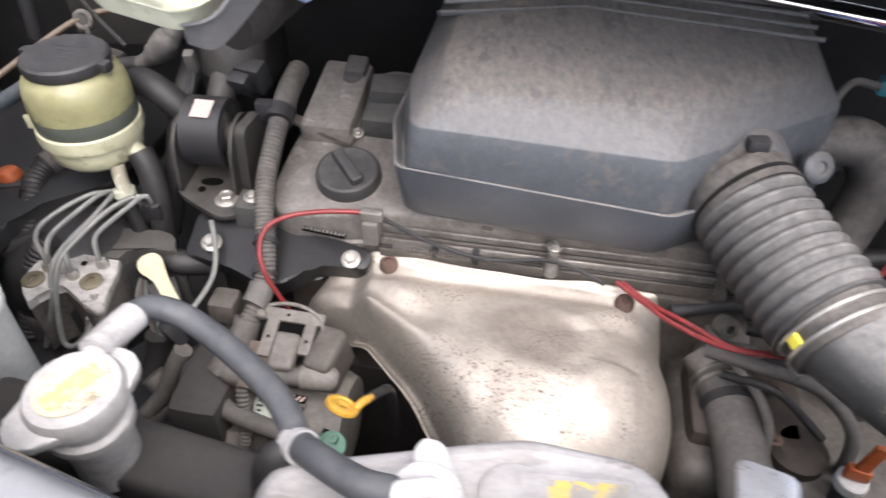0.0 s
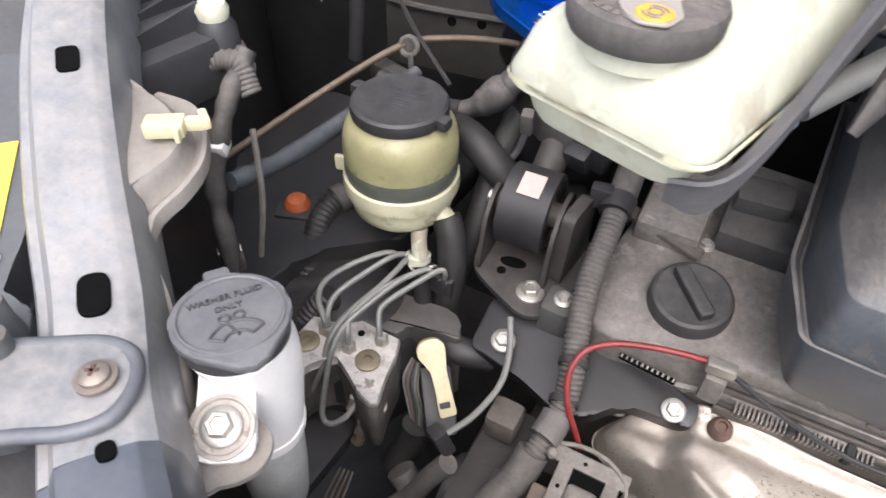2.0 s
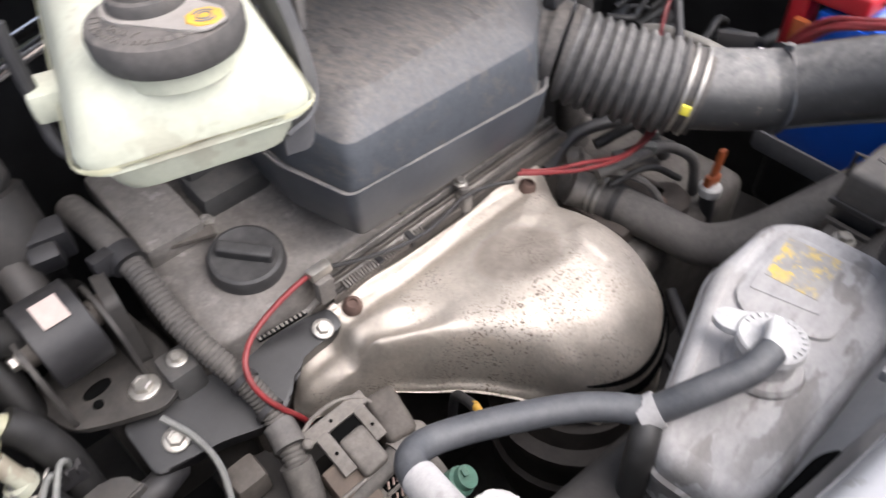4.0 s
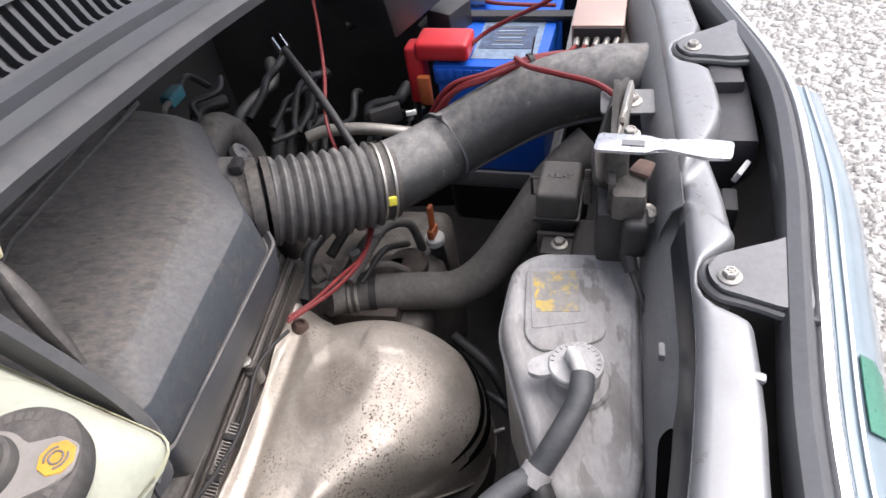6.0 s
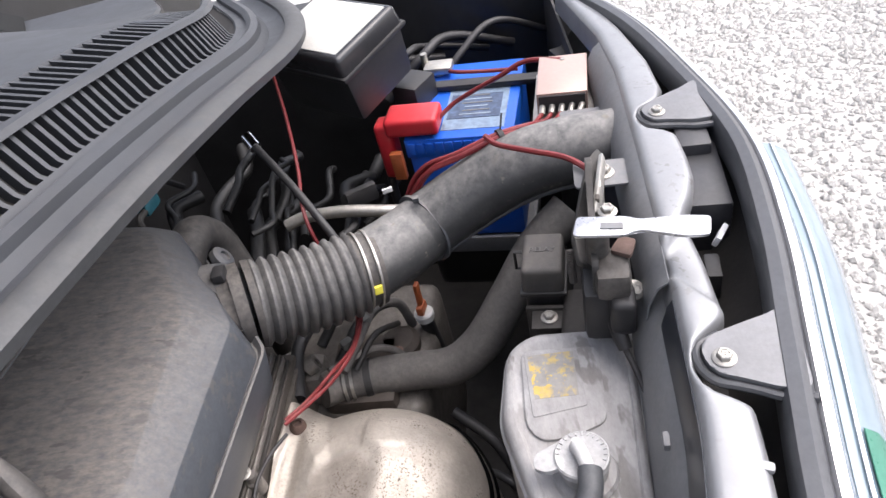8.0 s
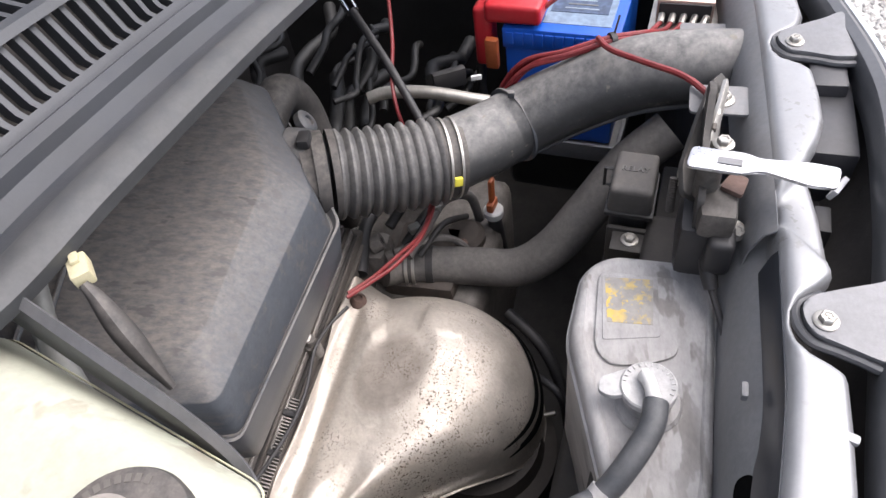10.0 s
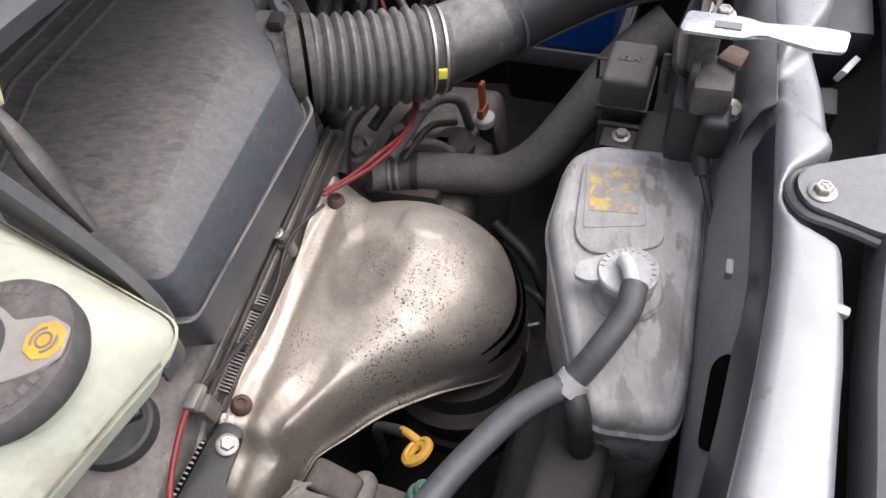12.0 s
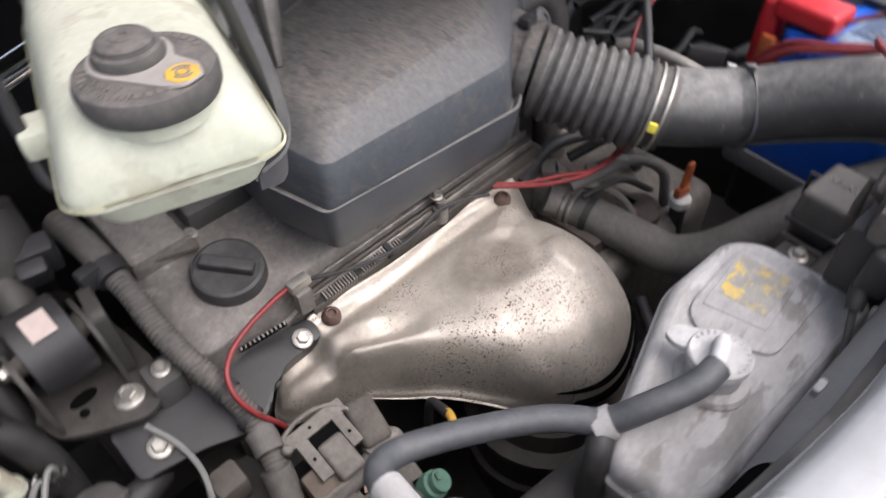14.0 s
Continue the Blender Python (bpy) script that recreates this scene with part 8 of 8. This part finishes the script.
part("lid_rim", rbox((0.15, 0.18, 0.008), FM @ pose(0, 0, 0.088), 0.003), BLACK, fuse)
part("side_box", rbox((0.06, 0.05, 0.05), at((0.77, 0.29, 1.03), -38), 0.006), BLACK, fuse)
rod = thing("brace_rod", (0.5, 0.46, 1.05), "thin black rod with a bright end joint", "rod")
part("rod", tube([(0.545, 0.508, 1.158), (0.48, 0.46, 1.12), (0.42, 0.42, 1.08), (0.38, 0.39, 1.03)], 0.0055, 10, 2), BLACK, rod)
part("joint", tube([(0.553, 0.513, 1.163), (0.537, 0.502, 1.153)], 0.009, 12, 2), CHROME, rod)
bc = thing("right_looms", (0.6, 0.5, 0.9), "black wiring looms and hoses beside the battery", "cable")
rng = random.Random(11)
LOOMBLACK = mat("black taped loom", (0.014, 0.014, 0.014), 0.5, 0.0, 0.3, 30, 260, 0.15, 0.2, (0.05, 0.046, 0.042))
for k in range(20):
    x0, y0 = rng.uniform(0.46, 0.72), rng.uniform(0.38, 0.72)
    p = [Vector((x0, y0, rng.uniform(0.85, 1.02)))]
    for j in range(4):
        p.append(p[-1] + Vector((rng.uniform(0.02, 0.07), rng.uniform(-0.035, 0.02), rng.uniform(-0.025, 0.02))))
    part("loom", tube(p, rng.choice((0.005, 0.007, 0.009, 0.012)), 10), LOOMBLACK, bc)
for k in range(4):
    y0 = 0.1 + 0.07 * k + 0.02 * (k % 2)
    part("loom", tube([(0.88 + 0.02 * k, y0 + 0.16, 0.98), (0.92, y0 + 0.1 - 0.02 * k, 1.03 + 0.01 * k), (0.98, y0 + 0.02, 1.05 - 0.01 * k), (1.02, y0 - 0.1, 0.98)], 0.007 + 0.002 * (k % 2), 10), BLACK, bc)
part("bracket", rbox((0.012, 0.05, 0.03), at((0.6, 0.4, 0.98), 20), 0.003), BLACK, bc)
part("tag", rbox((0.004, 0.016, 0.008), at((0.6, 0.36, 0.99), 10), 0.001), PRINT, bc)
bl2 = thing("bay_hoses", (0.0, 0.35, 0.6), "dark hoses and leads deep in the bay", "hose")
for pts, r in (([(0.24, 0.36, 0.8), (0.2, 0.3, 0.83), (0.17, 0.27, 0.86), (0.15, 0.25, 0.84), (0.14, 0.24, 0.7)], 0.005), ([(0.3, 0.32, 0.82), (0.25, 0.27, 0.8), (0.2, 0.24, 0.74)], 0.008), ([(-0.1, 0.3, 0.8), (-0.02, 0.29, 0.78), (0.06, 0.27, 0.74), (0.1, 0.25, 0.66)], 0.014), ([(-0.28, 0.3, 0.86), (-0.27, 0.34, 0.82), (-0.25, 0.38, 0.78), (-0.24, 0.4, 0.7)], 0.012), ([(-0.45, 0.55, 0.95), (-0.4, 0.56, 0.96), (-0.37, 0.57, 0.94), (-0.36, 0.56, 0.88)], 0.012), ([(-0.23, 0.56, 0.93), (-0.26, 0.55, 0.94), (-0.29, 0.57, 0.93), (-0.33, 0.6, 0.9)], 0.014)):
    part("hose", tube(pts, r, 12), BLACK, bl2)
fan = thing("radiator", (0.0, 0.2, 0.5), "black radiator top and fan shroud", "radiator")
part("core", rbox((0.7, 0.04, 0.45), at((0.05, 0.185, 0.55), -14), 0.004), DEEP, fan)
part("top_tank", rbox((0.6, 0.05, 0.05), at((-0.02, 0.215, 1.0), -16), 0.012, 3), DEEP, fan)
part("shroud", rbox((0.5, 0.05, 0.3), at((0.1, 0.225, 0.62), -14), 0.02, 3), DEEP, fan)


# connector and leads beside the air cleaner
bc = thing("lead_connector", (0.47, 0.66, 1.0), "blue-green plug on a grey lead beside the air cleaner", "connector")
part("plug", rbox((0.034, 0.018, 0.018), at((0.505, 0.66, 1.115), -15), 0.004), mat("blue-green plug plastic", (0.03, 0.16, 0.2), 0.45, 0.0, 0.15, 30, 300, 0.1, 0.4, DUST), bc)
part("lead", tube([(0.49, 0.66, 1.124), (0.455, 0.655, 1.13), (0.435, 0.64, 1.1), (0.43, 0.63, 1.04)], 0.0045, 8), LOOM, bc)
part("lead", tube([(0.522, 0.658, 1.124), (0.56, 0.655, 1.12), (0.6, 0.65, 1.08)], 0.005, 8), BLACK, bc)

# inner wing pressings and clips behind the steering reservoir
XZ = Matrix(((1, 0, 0, 0), (0, 0, -1, 0), (0, 1, 0, 0), (0, 0, 0, 1)))
wr = thing("wing_reinforcement", (-0.39, 0.86, 1.05), "dusty dark steel reinforcement plate on the inner wing", "body panel")
WRM = Matrix.Translation((0, 0.862, 0)) @ pose(0, 0, 0, 0, 0, 0) @ XZ
part("plate", prism(rounded([(-0.46, 1.04), (-0.46, 1.165), (-0.44, 1.18), (-0.37, 1.178), (-0.345, 1.16), (-0.335, 1.168), (-0.318, 1.165), (-0.312, 1.14), (-0.325, 1.08), (-0.3, 1.04)], 0.008, 3), -0.002, 0.003, WRM, 0.001), BLACKDUST, wr)
part("fold", tube([(-0.455, 0.858, 1.118), (-0.4, 0.857, 1.116), (-0.32, 0.857, 1.118)], 0.004, 8), BLACKDUST, wr)
for x, z in ((-0.41, 1.15), (-0.38, 1.105), (-0.345, 1.108), (-0.33, 1.15)):
    part("hole", lathe([(0, 0), (0.0055, 0), (0.0055, 0.001), (0, 0.001)], WRM @ pose(x, z, 0.003), 12), HOLESHADE, wr)
pc = thing("pipe_clip", (-0.4, 0.81, 1.07), "pale plastic pipe clip on a stalk", "clip", move=(0.006, -0.04, 0.012))
part("ring", tube([Vector((-0.402, 0.81, 1.104)) + Vector((0.009 * math.cos(a * 0.5236), 0.003 * math.sin(a * 0.5236), 0.009 * math.sin(a * 0.5236))) for a in range(13)], 0.0032, 8, raw=True), LOOM, pc)
part("stalk", rbox((0.006, 0.005, 0.03), at((-0.398, 0.805, 1.07), 10), 0.002), LOOM, pc)
part("rim", tube([(-0.564, 0.745, 1.193), (-0.527, 0.75, 1.221), (-0.492, 0.755, 1.231), (-0.451, 0.755, 1.215), (-0.444, 0.755, 1.169), (-0.45, 0.755, 1.1)], 0.008, 10), BLACK, lamp, "glossy black aperture rim")
part("shield_plate", prism([(-0.497, 1.213), (-0.483, 1.224), (-0.451, 1.204), (-0.489, 1.149)], -0.001, 0.002, Matrix.Translation((0, 0.765, 0)) @ XZ), LOOM, lamp, "dusty grey plate inside the aperture")
part("mount_boss", lathe([(0, 0), (0.016, 0), (0.016, 0.008), (0.012, 0.011), (0.007, 0.011), (0.006, 0.008), (0, 0.008)], Matrix.Translation((0.392, 0.555, 1.094)) @ frame_of((0.15, -0.8, 0.5)), 20), AIRBOX, airbox)

tw = thing("tan_leads", (-0.31, 0.36, 0.85), "thin tan sensor leads beside the washer bottle", "cable")
for k in range(4):
    part("wire", tube([(-0.325 + 0.004 * k, 0.42, 0.9), (-0.315 + 0.004 * k, 0.37, 0.93 - 0.004 * k), (-0.3 + 0.005 * k, 0.33, 0.92), (-0.28 + 0.004 * k, 0.3, 0.87)], 0.0011, 6), (BROWNPIPE, LOOM, BROWNPIPE, LOOM)[k], tw)
wp2 = thing("cowl_lead_plug", (-0.024, 0.521, 1.33), "cream wiring plug on a grey sleeve below the cowl edge", "connector")
wm = at((-0.024, 0.521, 1.343), 35)
part("body", rbox((0.018, 0.011, 0.01), wm, 0.002), CREAMCLIP, wp2)
part("latch_tab", rbox((0.008, 0.005, 0.003), wm @ pose(0.004, 0, 0.0095), 0.001), CREAMCLIP, wp2)
part("sleeve", tube([(-0.031, 0.518, 1.345), (-0.035, 0.513, 1.338), (-0.043, 0.505, 1.322), (-0.052, 0.495, 1.303), (-0.06, 0.485, 1.285)], lambda s, l: 0.004 + 0.009 * math.sin(math.pi * min(1.0, 0.1 + s * 0.85)) ** 1.5, 12, 8, True, 0.55), RUBBER, wp2, "flattened grey rubber sleeve")
